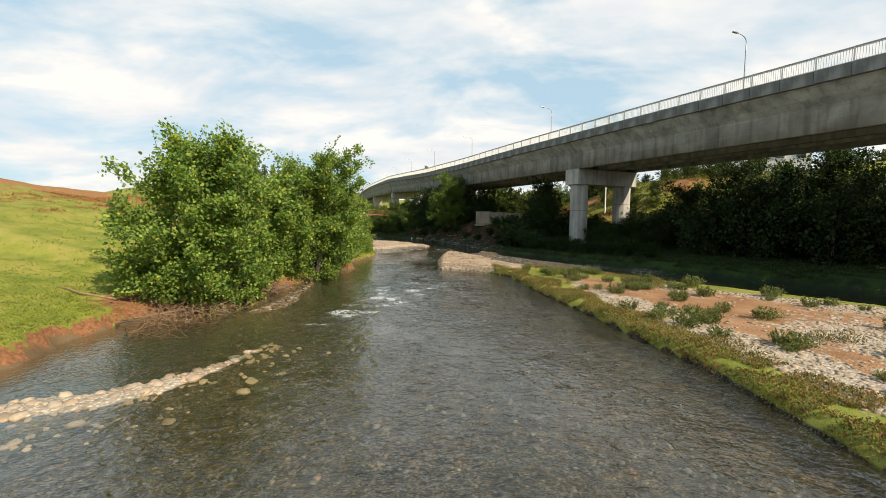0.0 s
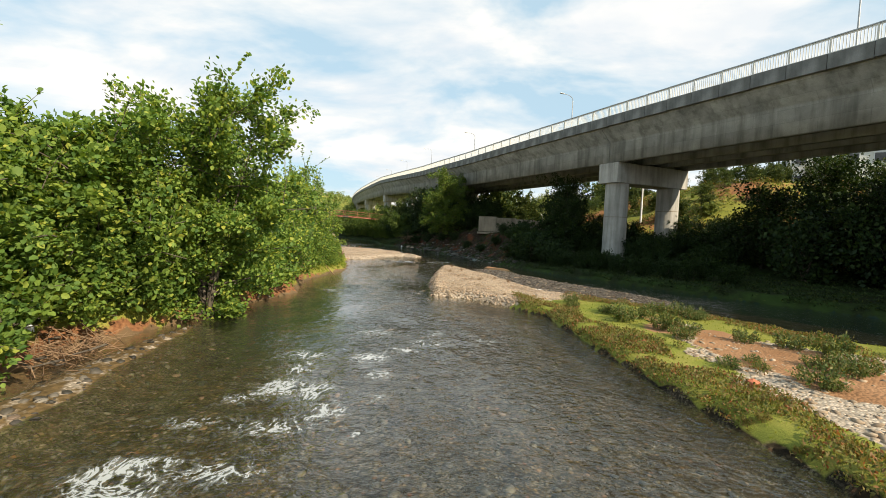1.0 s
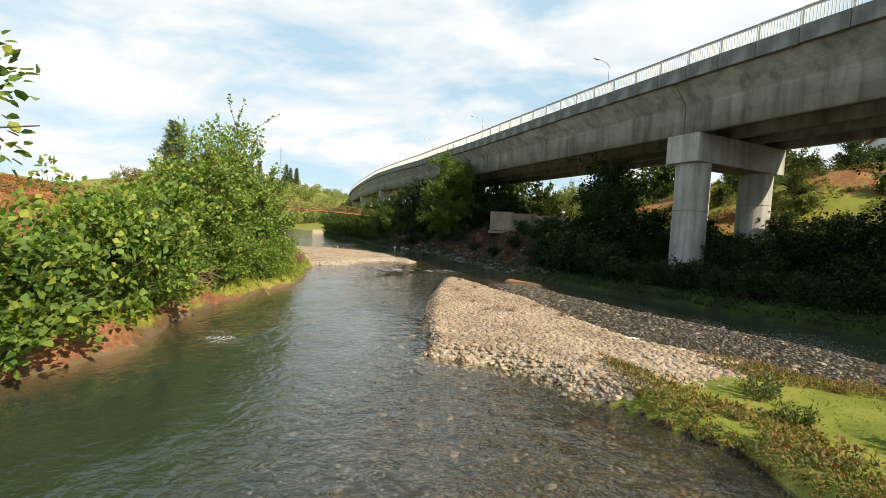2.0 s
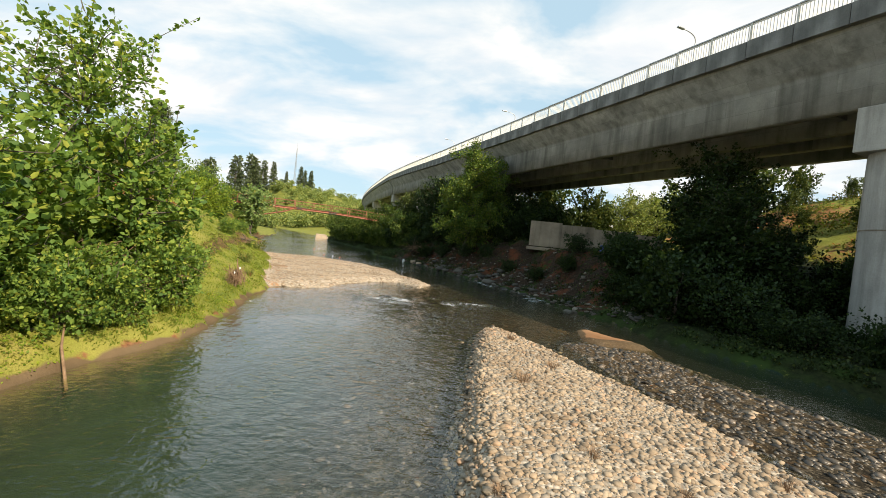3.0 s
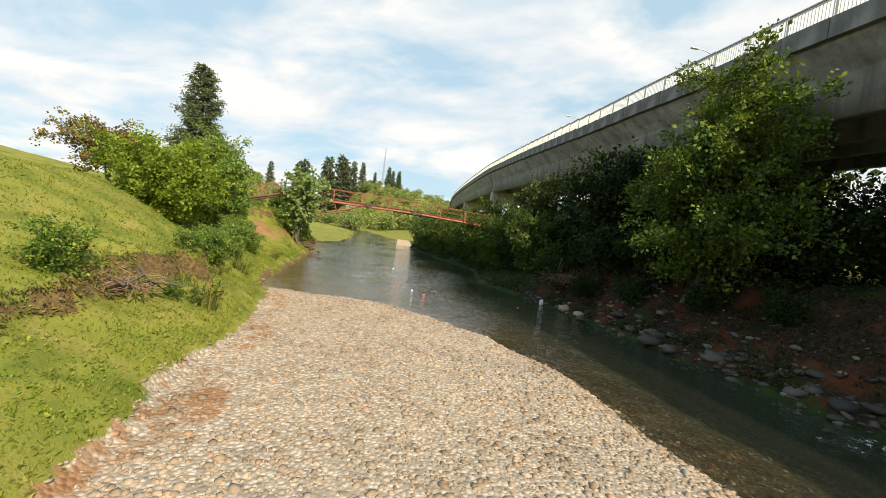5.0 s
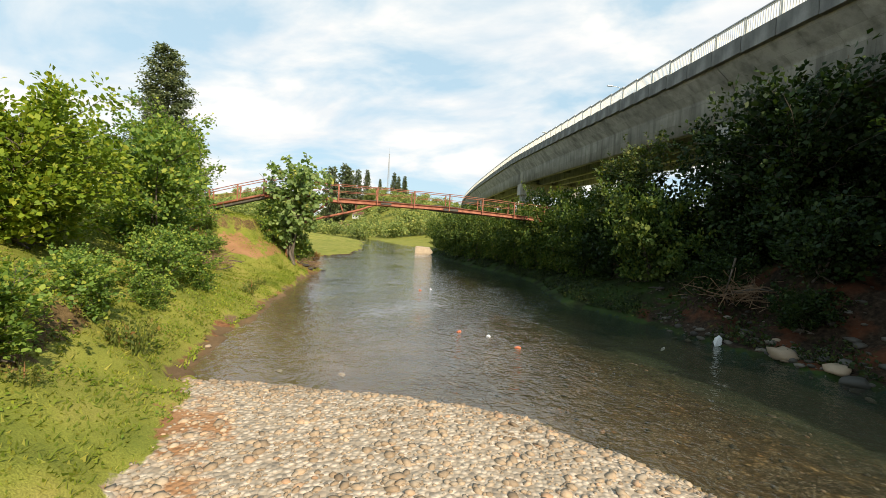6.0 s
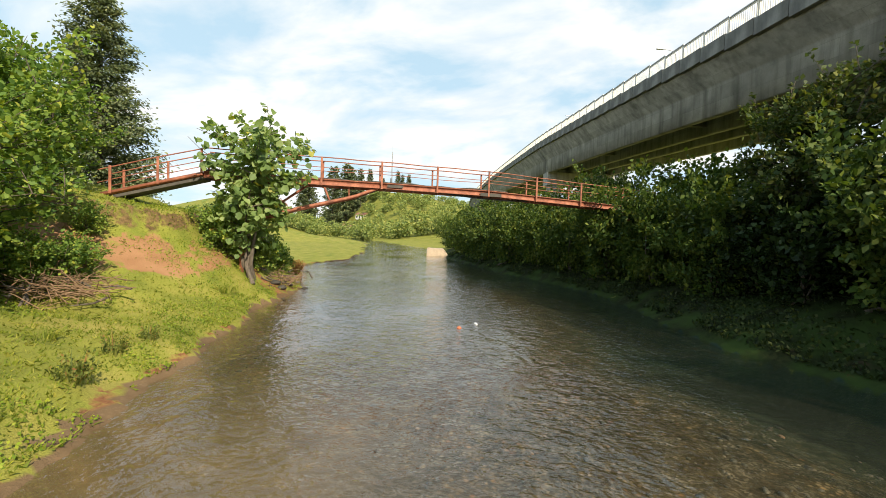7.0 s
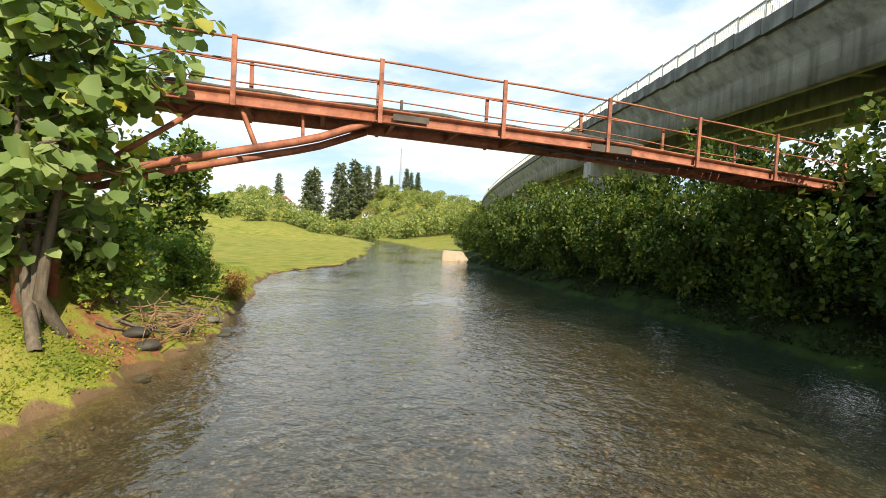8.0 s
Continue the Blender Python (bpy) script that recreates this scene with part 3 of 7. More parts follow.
        spots.append(q + d * (ln * r_)[:, None] + np.array([0.12, 0.05, 0]) * (ln * r_ ** 2)[:, None] + rng.normal(0, 0.03, (m_, 3)))
        ways.append(np.stack([rng.normal(0, 1, m_), rng.normal(0, 1, m_), rng.uniform(0.1, 0.7, m_)], 1))
    # leaves along the leaders
    for pts in stem_list:
        k = max(6, count // (22 * stems))
        f = rng.uniform(0.62, 1.0, k) * 8
        i = np.minimum(f.astype(int), 7)
        spots.append(pts[i] + (pts[i + 1] - pts[i]) * (f - i)[:, None] + rng.normal(0, 0.1 + 0.04 * radius, (k, 3)))
        ways.append(rng.normal(0, 0.7, (k, 3)) + np.array([0, 0, 0.5]))
    sp, wy = np.concatenate(spots), np.concatenate(ways)
    keep = sp[:, 2] > 0.06
    v, f = leaves(sp[keep], wy[keep], leaf, rng, aspect, droop, fine)
    tv, tf = tubes(wood_paths[:stems], 7)
    put("trunk", mesh_from("trunk", tv, tf, MAT[wood], smooth=True), root)
    if limbs:
        lv, lf = tubes(wood_paths[stems:], 4)
        put("branchwork", mesh_from("branchwork", lv, lf, MAT[wood]), root)
    put("crown", mesh_from("crown", v, f, MAT[mat]), root)
    return root


def conifer(name, seed, height, radius, label, count=9000, leaf=0.3, nb=110):
    rng = np.random.default_rng(seed)
    root = tagged(new(name), label, "tree")
    u = np.linspace(0, 1, 10)
    trunk = np.stack([0.15 * np.sin(3 * u), 0.1 * np.cos(2 * u), height * u], 1)
    paths, spots, ways = [], [], []
    for b in range(nb):
        f = 0.06 + 0.93 * b / nb
        ln = radius * (1 - f) ** 0.62 * rng.uniform(0.6, 1.12) + 0.3
        az = b * 2.4 + rng.normal(0, 0.3)
        out = np.array([np.cos(az), np.sin(az), 0.25])
        s = np.linspace(0, 1, 4)
        bp = np.array([0, 0, height * f]) + out * ln * s[:, None] - np.array([0, 0, 1]) * (0.22 * ln * s ** 2)[:, None]
        paths.append((bp, 0.05 * (1 - 0.8 * s)))
        k = max(12, int(count * ln / (nb * radius * 0.6)))
        r = rng.uniform(0.25, 1.05, k)
        spots.append(np.array([0, 0, height * f]) + out * (ln * r)[:, None] + rng.normal(0, 0.12 + 0.1 * ln, (k, 3)) * np.array([1, 1, 0.55]))
        ways.append(np.tile(out * np.array([1, 1, -0.3]), (k, 1)))
    tv, tf = tubes([(trunk, 0.32 * (1 - 0.9 * u))], 8)
    put("trunk", mesh_from("trunk", tv, tf, MAT["bark"], smooth=True), root)
    lv, lf = tubes(paths, 4)
    put("branchwork", mesh_from("branchwork", lv, lf, MAT["bark"]), root)
    v, f = leaves(np.concatenate(spots), np.concatenate(ways), leaf, rng, 0.6, 0.2, False)
    put("crown", mesh_from("crown", v, f, MAT["needle"]), root)
    return root


# ---- the lie of the land ----
LEFT = np.array([(-40, -12), (0, -11.6), (11, -11.0), (13, -11.4), (16, -11.1), (17.4, -10.7), (19.2, -9.6), (21, -8.6), (23, -8.9), (25, -8.3), (29, -7.4), (32, -6.8),
                 (34, -6.4), (37.3, -7.3), (40.6, -7.0), (43, -6.7), (45.3, -6.3), (47, -6.6), (48.5, -6.8), (51.3, -7.3), (55, -8.5), (57.3, -9.4), (59.7, -10.0), (63.8, -12.0),
                 (68, -13.6), (71.7, -15.8), (74.2, -18.1), (76.4, -19.2), (80, -20.7), (85.5, -23.3), (88, -24.4), (90, -25.0), (93.6, -26.5), (94.7, -26.9), (99.7, -30.0), (104.3, -33.2)])
LEFT_FAR = np.array([(107, -34.4), (110.4, -34.5), (114.2, -34.2), (130, -39.6), (171, -58), (260, -115), (400, -230), (2500, -1900)])
RIGHT = np.array([(-40, 60), (0, 44), (20, 31), (33, 23.4), (35.3, 21), (39.7, 17.1), (44.8, 13.8), (48, 11.6), (52, 9.4), (56.8, 7.4), (58.8, 6.7), (63.1, 5.5), (66.6, 4.2),
                  (69.3, 2.7), (72.9, 0.7), (77, -1.6), (81.6, -4.6), (86, -7.4), (89, -9.6), (97.4, -11.1), (101, -12.7), (104, -14.6), (109, -17.8), (125, -26.4), (140, -30.6),
                  (154, -36.3), (158, -41), (200, -68), (327, -152), (400, -205), (2500, -1870)])
SHORE_L = np.concatenate([LEFT, LEFT_FAR])
BAR_MAIN = [(9, -30), (8.5, 6.3), (8.3, 11), (7.7, 16), (6.9, 20.5), (6.2, 25.2), (5.8, 30.2), (3.6, 33.4), (0.8, 34.6), (0.6, 39.4), (0.8, 44.7), (1.3, 49), (1.8, 50.4),
            (2.6, 49.6), (4.8, 45.1), (6.3, 39.8), (7.2, 36.6), (9.6, 34.2), (12.6, 31.6), (14.7, 27.8), (18.2, 24.6), (22, 19.3), (32, 3), (46, -30)]
BAR_WET = [(6.6, 36), (5.9, 40), (4.6, 45), (3.6, 49.5), (5.2, 50.6), (7.4, 50.2), (9.2, 45.9), (11.4, 42.2), (14.0, 38.4), (15.0, 35.4), (12.6, 32.6), (10.5, 34)]
BAR_SAND = [(5.4, 52.4), (6.2, 52.9), (6.9, 51.6), (7.7, 50.8), (7.9, 49.8), (7.3, 49.7), (5.9, 49.7), (5.1, 50.3)]
BAR_FAR = [(-9.5, 54.6), (-6.6, 55.6), (-5.9, 56.6), (-5.4, 58.4), (-5.0, 59.6), (-4.4, 61.2), (-2.9, 61.9), (-1.4, 60.3), (-0.8, 62.3), (-2.1, 64.4), (-4, 68.4), (-6.7, 71.2),
           (-10.7, 74.0), (-15.2, 73.8), (-19, 72.8), (-18, 68), (-14, 62), (-11, 57)]
STRIP_NEAR = [(-10.5, 7.6), (-8.7, 9.0), (-7.4, 9.5), (-6.5, 10.2), (-5.7, 11.4), (-4.9, 13.6), (-4.4, 13.4), (-4.6, 11.2), (-5.2, 9.2), (-6.2, 8.1), (-7.6, 7.5), (-9.0, 7.2), (-10.5, 6.6)]
STRIP_NEXT = [(-8.0, 17.4), (-7.7, 20.4), (-8.0, 22.8), (-7.7, 27.1), (-6.7, 26.4), (-6.2, 22), (-5.8, 20.4), (-5.9, 18.6), (-6.9, 17.0)]


def poly_dist(x, y, poly):
    """Distance to a polygon's outline, positive inside."""
    p = np.asarray(poly, float)
    q = np.roll(p, -1, 0)
    best = np.full(x.shape, 1e9)
    inside = np.zeros(x.shape, bool)
    for (ax, ay), (bx, by) in zip(p, q):
        dx, dy = bx - ax, by - ay
        t = np.clip(((x - ax) * dx + (y - ay) * dy) / (dx * dx + dy * dy), 0, 1)
        best = np.minimum(best, np.hypot(x - ax - t * dx, y - ay - t * dy))
        cross = ((ay > y) != (by > y)) & (x < (bx - ax) * (y - ay) / (by - ay + 1e-12) + ax)
        inside ^= cross
    return np.where(inside, best, -best)


def line_dist(x, y, table, sign):
    """Distance from a shoreline given as x over y, positive on land."""
    xs = np.interp(y, table[:, 0], table[:, 1])
    sl = (np.interp(y + 1.5, table[:, 0], table[:, 1]) - np.interp(y - 1.5, table[:, 0], table[:, 1])) / 3
    return sign * (x - xs) / np.sqrt(1 + sl * sl)


def waves(x, y, scale, seed):
    """Cheap smooth noise from a few turned sine fields."""
    rng = np.random.default_rng(seed)
    s = np.zeros_like(x)
    for k in range(7):
        a, ph, fr = rng.uniform(0, 6.28), rng.uniform(0, 6.28), scale * rng.uniform(0.6, 1.9)
        s = s + np.sin(fr * (x * np.cos(a) + y * np.sin(a)) + ph + 1.3 * np.sin(fr * 0.6 * (x * np.sin(a) - y * np.cos(a)) + ph * 2))
    return s / 7 * 1.6


def smooth(a, b, v):
    t = np.clip((v - a) / (b - a), 0, 1)
    return t * t * (3 - 2 * t)


def lie(x, y):
    """Height of the ground and the cover zones at x, y."""
    x, y = np.asarray(x, float), np.asarray(y, float)
    wob = 0.22 * waves(x, y, 1.3, 3) + 0.1 * waves(x, y, 4.0, 4)
    far = smooth(110, 170, y)
    dl = line_dist(x, y, SHORE_L, -1) + wob * (1 - far)
    dr = line_dist(x, y, RIGHT, 1) + wob * (1 - far)
    rough = 0.06 * waves(x, y, 2.4, 5) + 0.03 * waves(x, y, 6.0, 6)
    roll_ = 0.25 * waves(x, y, 0.25, 7)
    # left: low grass bench, an earth step, then a rising meadow
    stepy = smooth(45, 51, y) * (1 - smooth(71, 75, y))
    at = 2.35 + 0.4 * waves(x, y, 0.7, 8) + 0.25 * waves(x, y, 2.3, 28)
    edge_h = 0.5 - 0.28 * smooth(38, 46, y)
    # a bare wet margin before the grass, on the lower reach
    margin = 0.4 * smooth(63, 69, y) * (1 - smooth(80, 86, y)) * (0.75 + 0.4 * waves(x, y, 0.9, 47))
    dm = np.where(dl > margin, dl - margin, 0.0)
    late = smooth(44, 56, y) * (1 - smooth(76, 84, y))
    bench = 0.08 + edge_h * smooth(0.0, 0.35, dm) + (1 - late) * 0.17 * np.minimum(dm, 5) + late * 0.52 * np.clip(dm, 0, 2.3) + rough
    stepped = (0.46 + 0.14 * waves(x, y, 0.5, 30)) * smooth(at, at + 0.28, dl) * stepy
    slope = (1 - late) * 0.26 * np.clip(dl - 5, 0, 11) + late * (0.44 * np.clip(dl - 2.7, 0, 4.5) + 0.08 * np.clip(dl - 7.2, 0, 8.8)) + 0.135 * np.clip(dl - 16, 0, 40) + 0.02 * np.clip(dl - 56, 0, 200)
    mr = np.hypot(x + 31.0, (y - 88.5) / 1.3) + 0.35 * waves(x, y, 0.9, 34)
    mound = (0.85 * (1 - smooth(2.4, 3.1, mr)) + 1.75 * (1 - smooth(2.4, 6.4, mr))) * smooth(0.3, 2.0, dl)
    zl = bench + stepped + slope + mound + roll_ * smooth(4, 14, dl)
    spit = smooth(103, 108, y) * (1 - smooth(150, 175, y))
    zl = zl * (1 - spit) + spit * (0.1 + 0.006 * np.clip(dl, 0, 30) + rough * 0.3 + 0.2 * np.clip(dl - 24, 0, 30))
    flat = smooth(160, 180, y)
    zl = zl * (1 - flat) + flat * (0.12 + 0.5 * rough)
    # right: grass flat below the viaduct, a cut bank further on, a wooded slope behind
    cut = smooth(53, 60, y) * (1 - smooth(82, 92, y))
    flat_r = 0.1 + 0.4 * smooth(0, 0.6, dr) + 0.05 * np.clip(dr, 0, 12) + 0.36 * np.clip(dr - 11, 0, 30) + rough
    cut_r = 0.1 + 3.3 * smooth(-0.3, 5.8, dr) + (0.4 * waves(x, y, 1.1, 9) + 0.16 * waves(x, y, 3.4, 29)) * smooth(0.3, 2, dr) * (1 - smooth(5, 8, dr)) + 0.04 * np.clip(dr - 6, 0, 10) + 0.5 * np.clip(dr - 15, 0, 13) * (1 - smooth(72, 86, y)) + 0.1 * np.clip(dr - 22, 0, 40) * smooth(72, 86, y)
    late_r = 0.1 + 0.5 * smooth(0, 0.8, dr) + 0.28 * np.clip(dr - 0.8, 0, 9) + 0.06 * np.clip(dr - 10, 0, 40) + rough
    lt = smooth(82, 92, y)
    zr = np.where(y < 75, flat_r * (1 - cut) + cut_r * cut, cut_r * (1 - lt) + late_r * lt)
    zr = zr + roll_ * smooth(12, 25, dr)
    fr_ = smooth(138, 156, y)
    zr = zr * (1 - fr_) + fr_ * (0.15 + 0.008 * np.clip(dr, 0, 40) + 0.5 * rough)
    # far hills on both sides
    ridge = smooth(-330, -255, x) * smooth(180, 365, y + 0.25 * (x + 150)) * (14 + 17 * (1 - smooth(-140, -20, x - 0.25 * (y - 330)))) * (0.95 + 0.05 * waves(x, y, 0.03, 19))
    # river bed
    bed = -0.42 + 0.06 * waves(x, y, 1.2, 10) + 0.04 * waves(x, y, 3.5, 11)
    bar = poly_dist(x, y, BAR_MAIN) + 0.6 * wob
    wet = poly_dist(x, y, BAR_WET) + wob
    sandy = poly_dist(x, y, BAR_SAND) + 0.25 * wob
    farbar = poly_dist(x, y, BAR_FAR) + 0.8 * wob
    st1 = poly_dist(x, y, STRIP_NEAR) + 0.25 * wob
    st2 = poly_dist(x, y, STRIP_NEXT) + 0.25 * wob
    pool = 1.2 * np.exp(-((x + 4.4) / 3.0) ** 2) * smooth(22, 30, y) * (1 - smooth(50, 56, y)) + np.exp(-((x + 9.3) / 1.9) ** 2) * (1 - smooth(15, 18, y))
    pool = np.clip(pool + 0.9 * smooth(-5.5, -1.0, dr) * smooth(54, 60, y) * (1 - smooth(128, 150, y)), 0, 1)
    # dark strip below the right bank: the bank's shade put into the bed colour
    pool = np.maximum(pool, 0.9 * smooth(-3.4, -0.8, dr) * smooth(20, 30, y) * (1 - smooth(54, 60, y)))
    silt = np.clip(smooth(-7, -1, dl) * smooth(64, 72, y) * (1 - smooth(79, 86, y)) * (1 - smooth(94, 99, y)) + (0.24 + 0.3 * waves(x, y, 0.5, 33)) * smooth(62, 72, y) * (1 - smooth(-8, -4, dr)) + 0.9 * np.exp(-((x + 7.9) / 1.2) ** 2 - ((y - 20.5) / 4.5) ** 2) + np.exp(-((x - 6.6) / 2.2) ** 2 - ((y - 53) / 5) ** 2), 0, 1)
    silt = silt * (1 - 0.5 * smooth(78, 88, y))
    silt = np.maximum(silt, smooth(-0.35, -0.05, dl) * (1 - smooth(104, 110, y)))
    z = bed - 0.35 * pool
    rise = lambda d, h, w: np.where(d > -w, -0.42 + (h + 0.42) * smooth(-w, w, d), -9)
    z = np.maximum(z, rise(bar, 0.3, 0.5) + 0.012 * np.clip(bar, 0, 6) + 0.04 * waves(x, y, 0.9, 12) * smooth(0, 1, bar))
    z = np.maximum(z, rise(wet, 0.035, 1.2) + 0.02 * waves(x, y, 2.5, 13))
    z = np.maximum(z, rise(sandy, 0.11, 0.5))
    z = np.maximum(z, rise(farbar, 0.24, 0.9) + 0.04 * waves(x, y, 0.9, 14) * smooth(0, 1, farbar))
    z = np.maximum(z, rise(st1, 0.03, 0.6))
    z = np.maximum(z, rise(st2, 0.05, 0.7))
    z = np.where(dl > -0.45, np.maximum(z, -0.42 + (np.where(dl > 0, zl, 0.1) + 0.42) * smooth(-0.45, 0.06, dl)), z)
    z = np.where(dr > -0.8, np.maximum(z, -0.42 + (np.where(dr > 0, zr, 0.1) + 0.42) * smooth(-0.8, 0.1, dr)), z)
    away = smooth(3, 30, np.maximum(dl, dr))
    z = z + ridge * away
    # cover
    n1, n2 = waves(x, y, 0.5, 15), waves(x, y, 1.6, 16)
    early = 1 - smooth(36, 44, y)
    earth = np.clip(smooth(-0.3, 0.0, dl) * (1 - smooth(0.05 + margin, 0.25 + margin + 0.35 * early, dl)), 0, 1) * (0.52 + 0.32 * early + 0.25 * n2)
    face = stepy * smooth(at - 0.25, at - 0.05, dl) * (1 - smooth(at + 0.25, at + 0.45, dl)) * (0.8 + 0.3 * n2)
    earth = np.maximum(earth, 0.62 * np.exp(-((x + 26.4) / 1.3) ** 2 - ((y - 91.8) / 1.8) ** 2))
    earth = np.maximum(earth, 0.7 * np.exp(-((x + 11.9) / 1.5) ** 2 - ((y - 16.6) / 2.2) ** 2))
    # cut and scrub bring the shade-darkened colours to the right bank
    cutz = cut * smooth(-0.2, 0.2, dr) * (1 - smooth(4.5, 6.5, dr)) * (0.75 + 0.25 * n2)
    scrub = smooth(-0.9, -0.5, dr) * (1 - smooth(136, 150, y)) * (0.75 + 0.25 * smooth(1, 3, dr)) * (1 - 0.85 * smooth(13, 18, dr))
    earth = np.maximum(earth, 0.55 * smooth(30, 34, x) * (1 - smooth(44, 50, x)) * smooth(40, 50, y) * (1 - smooth(74, 84, y)) * (n2 > 0.1))
    fern = smooth(4.5, 7, dl) * (0.66 + 0.4 * n1 + 0.2 * n2) * (1 - smooth(59, 68, y)) * smooth(34, 42, y)
    fern = np.maximum(fern, smooth(8, 20, dl) * (0.36 + 0.34 * n2) * (1 - smooth(60, 70, y)))
    scarp = np.maximum(1.1 * face, 0.6 * smooth(2.3, 2.5, mr) * (1 - smooth(2.8, 3.1, mr)) * smooth(1.2, 2.0, dl))
    scarp = np.maximum(scarp, 0.95 * smooth(-0.3, 0.1, st2))
    fern = np.maximum(fern, smooth(13, 18, dr) * (0.45 + 0.4 * n1) * (1 - smooth(76, 86, y)))
    gravel = smooth(-0.3, 0.2, farbar) * (1 - smooth(0.0, 0.5, dl))
    gravel = np.maximum(gravel, np.maximum(0.8 * smooth(-0.3, 0.2, st1), 0.4 * smooth(-0.3, 0.2, st2)) * (1 - smooth(0.0, 0.5, dl)))
    fringe = 0.8 + 2.2 * smooth(19, 27, y)
    gravel = np.maximum(gravel, smooth(-0.3, 0.1, bar) * (smooth(30.5, 34.5, y + 0.4 * (6 - x)) + smooth(fringe, fringe + 1.2, bar + 0.7 * n2) * 0.85))
    sand = smooth(-0.2, 0.15, sandy)
    sand = np.maximum(sand, smooth(0.4, 1.0, bar) * np.clip(0.55 + 0.5 * n1, 0, 1) * smooth(2.6, 4.0, bar) * smooth(4, 8, y) * (1 - smooth(29, 33, y)) * 0.8)
    sand = np.maximum(sand, 0.95 * smooth(1.25, 0.75, np.hypot((x - 11.6 + 0.28 * (y - 22)) / 1.9, (y - 22) / 6.5) + 0.3 * n2) * (bar > 0.3))
    sand = np.maximum(sand, (0.5 + 0.3 * n2) * smooth(2.8, 3.1, mr) * (1 - smooth(4.4, 5.4, mr)) * smooth(1.4, 2.2, dl))
    sand = np.maximum(sand, (0.5 + 0.3 * n2) * smooth(-0.2, 0.3, farbar) * smooth(-1.3, -0.4, dl) * (1 - smooth(0.2, 0.7, dl)))
    under = np.where((gravel > 0.3) | (dr > -1.5), smooth(0.03, -0.05, z), smooth(0.13, 0.05, z))
    damp = smooth(-0.3, 0.1, wet) * (bar < 0.05)
    bedz = np.maximum(under, damp)
    return z, dict(cut=np.clip(cutz, 0, 1), scrub=np.clip(scrub, 0, 1), earth=earth, fern=np.clip(fern, 0, 1), gravel=np.clip(gravel, 0, 1), sand=np.clip(sand, 0, 1), bed=bedz, pool=pool, silt=silt, scarp=np.clip(scarp, 0, 1)), dict(dl=dl, dr=dr, bar=bar, far=farbar, wet=wet, st1=st1, st2=st2, sandy=sandy)


def height(x, y):
    return float(lie(np.array([x]), np.array([y]))[0][0])


def spaced(lo, hi, step, out_lo, out_hi, grow):
    c = list(np.arange(lo, hi + 1e-6, step))
    s, v = step, hi
    while v < out_hi:
        s *= grow
        v += s
        c.append(v)
    s, v = step, lo
    while v > out_lo:
        s *= grow
        v -= s
        c.insert(0, v)
    return np.array(c)


def make_ground():
    xs = spaced(-36, 22, 0.23, -2600, 2600, 1.09)
    ys = spaced(3, 112, 0.25, -400, 2600, 1.06)
    X, Y = np.meshgrid(xs, ys)
    Z, zones, _ = lie(X.ravel(), Y.ravel())
    nx, ny = len(xs), len(ys)
    i = np.arange(nx * ny).reshape(ny, nx)
    F = np.stack([i[:-1, :-1], i[:-1, 1:], i[1:, 1:], i[1:, :-1]], -1).reshape(-1, 4)
    me = mesh_from("ground", np.stack([X.ravel(), Y.ravel(), Z], 1), F, MAT["ground"], smooth=True)
    for k, v in zones.items():
        a = me.attributes.new(k, "FLOAT", "POINT")
        a.data.foreach_set("value", v.astype(np.float32))
    ob = new("ground", me)
    return tagged(ob, "grassy river banks with red earth, gravel bars and stony stream bed", "ground", kind="structure")


# riffles: x, y, half width, half length, strength
RAPIDS = [(-1.9, 21, 1.9, 5, 0.9), (-0.4, 25, 1.7, 4, 0.85), (-3.2, 17.4, 1.3, 2.6, 0.85), (1.6, 28.4, 1.4, 2.6, 0.6), (2.4, 25, 1.3, 3, 0.6), (-4.4, 35.6, 1.4, 1.6, 0.5), (-2.3, 55.2, 2.4, 1.2, 0.85), (1.2, 56.1, 2.2, 1.3, 0.85),
          (5.5, 61.5, 0.6, 2.6, 1.15), (3.0, 66.8, 0.6, 2.6, 1.15), (-3.5, 74.5, 1.2, 5, 0.5), (3.2, 11.5, 1.4, 2.4, 0.35), (0.5, 15, 4, 6, 0.3), (-6.2, 9, 1.2, 3, 0.2)]
# single white breaks
SPLASH = [(-2.4, 21.3), (-1.0, 20.1), (-0.2, 19.3), (1.3, 25.1), (0.9, 25.3), (-1.2, 26.3), (2.8, 25.7), (-3.1, 18.1), (-2.0, 18.0), (-2.6, 23.7), (-1.5, 21.2), (-3.2, 17.4), (-3.7, 17.8), (-4.0, 15.7), (-1.8, 19.4),
          (-3.3, 19.5), (-0.1, 20.9), (1.1, 26.4), (-2.3, 22.6), (-3.1, 54.9), (-1.7, 55.0), (-2.2, 54.2), (0.5, 55.3), (1.6, 56.2), (5.1, 61.0), (1.7, 67.5), (5.3, 59.9), (5.0, 63.7), (-4.8, 35.1), (-5.3, 35.8),
          (-3.5, 56.3), (-1.9, 55.4), (5.6, 61.0), (1.5, 71.5), (-6.4, 77.4), (0.8, 68.4), (1.3, 67.7), (1.8, 67.2), (2.9, 8.2), (-3.4, 19.5), (-0.7, 23.6), (0.2, 24.4), (-0.3, 22.3), (-3.0, 20.6), (4.4, 64.6), (3.4, 66.2), (5.7, 62.4), (5.3, 63.2), (4.9, 64.3), (6.1, 60.8), (4.2, 65.2), (2.4, 67.9), (2.9, 67.0)]


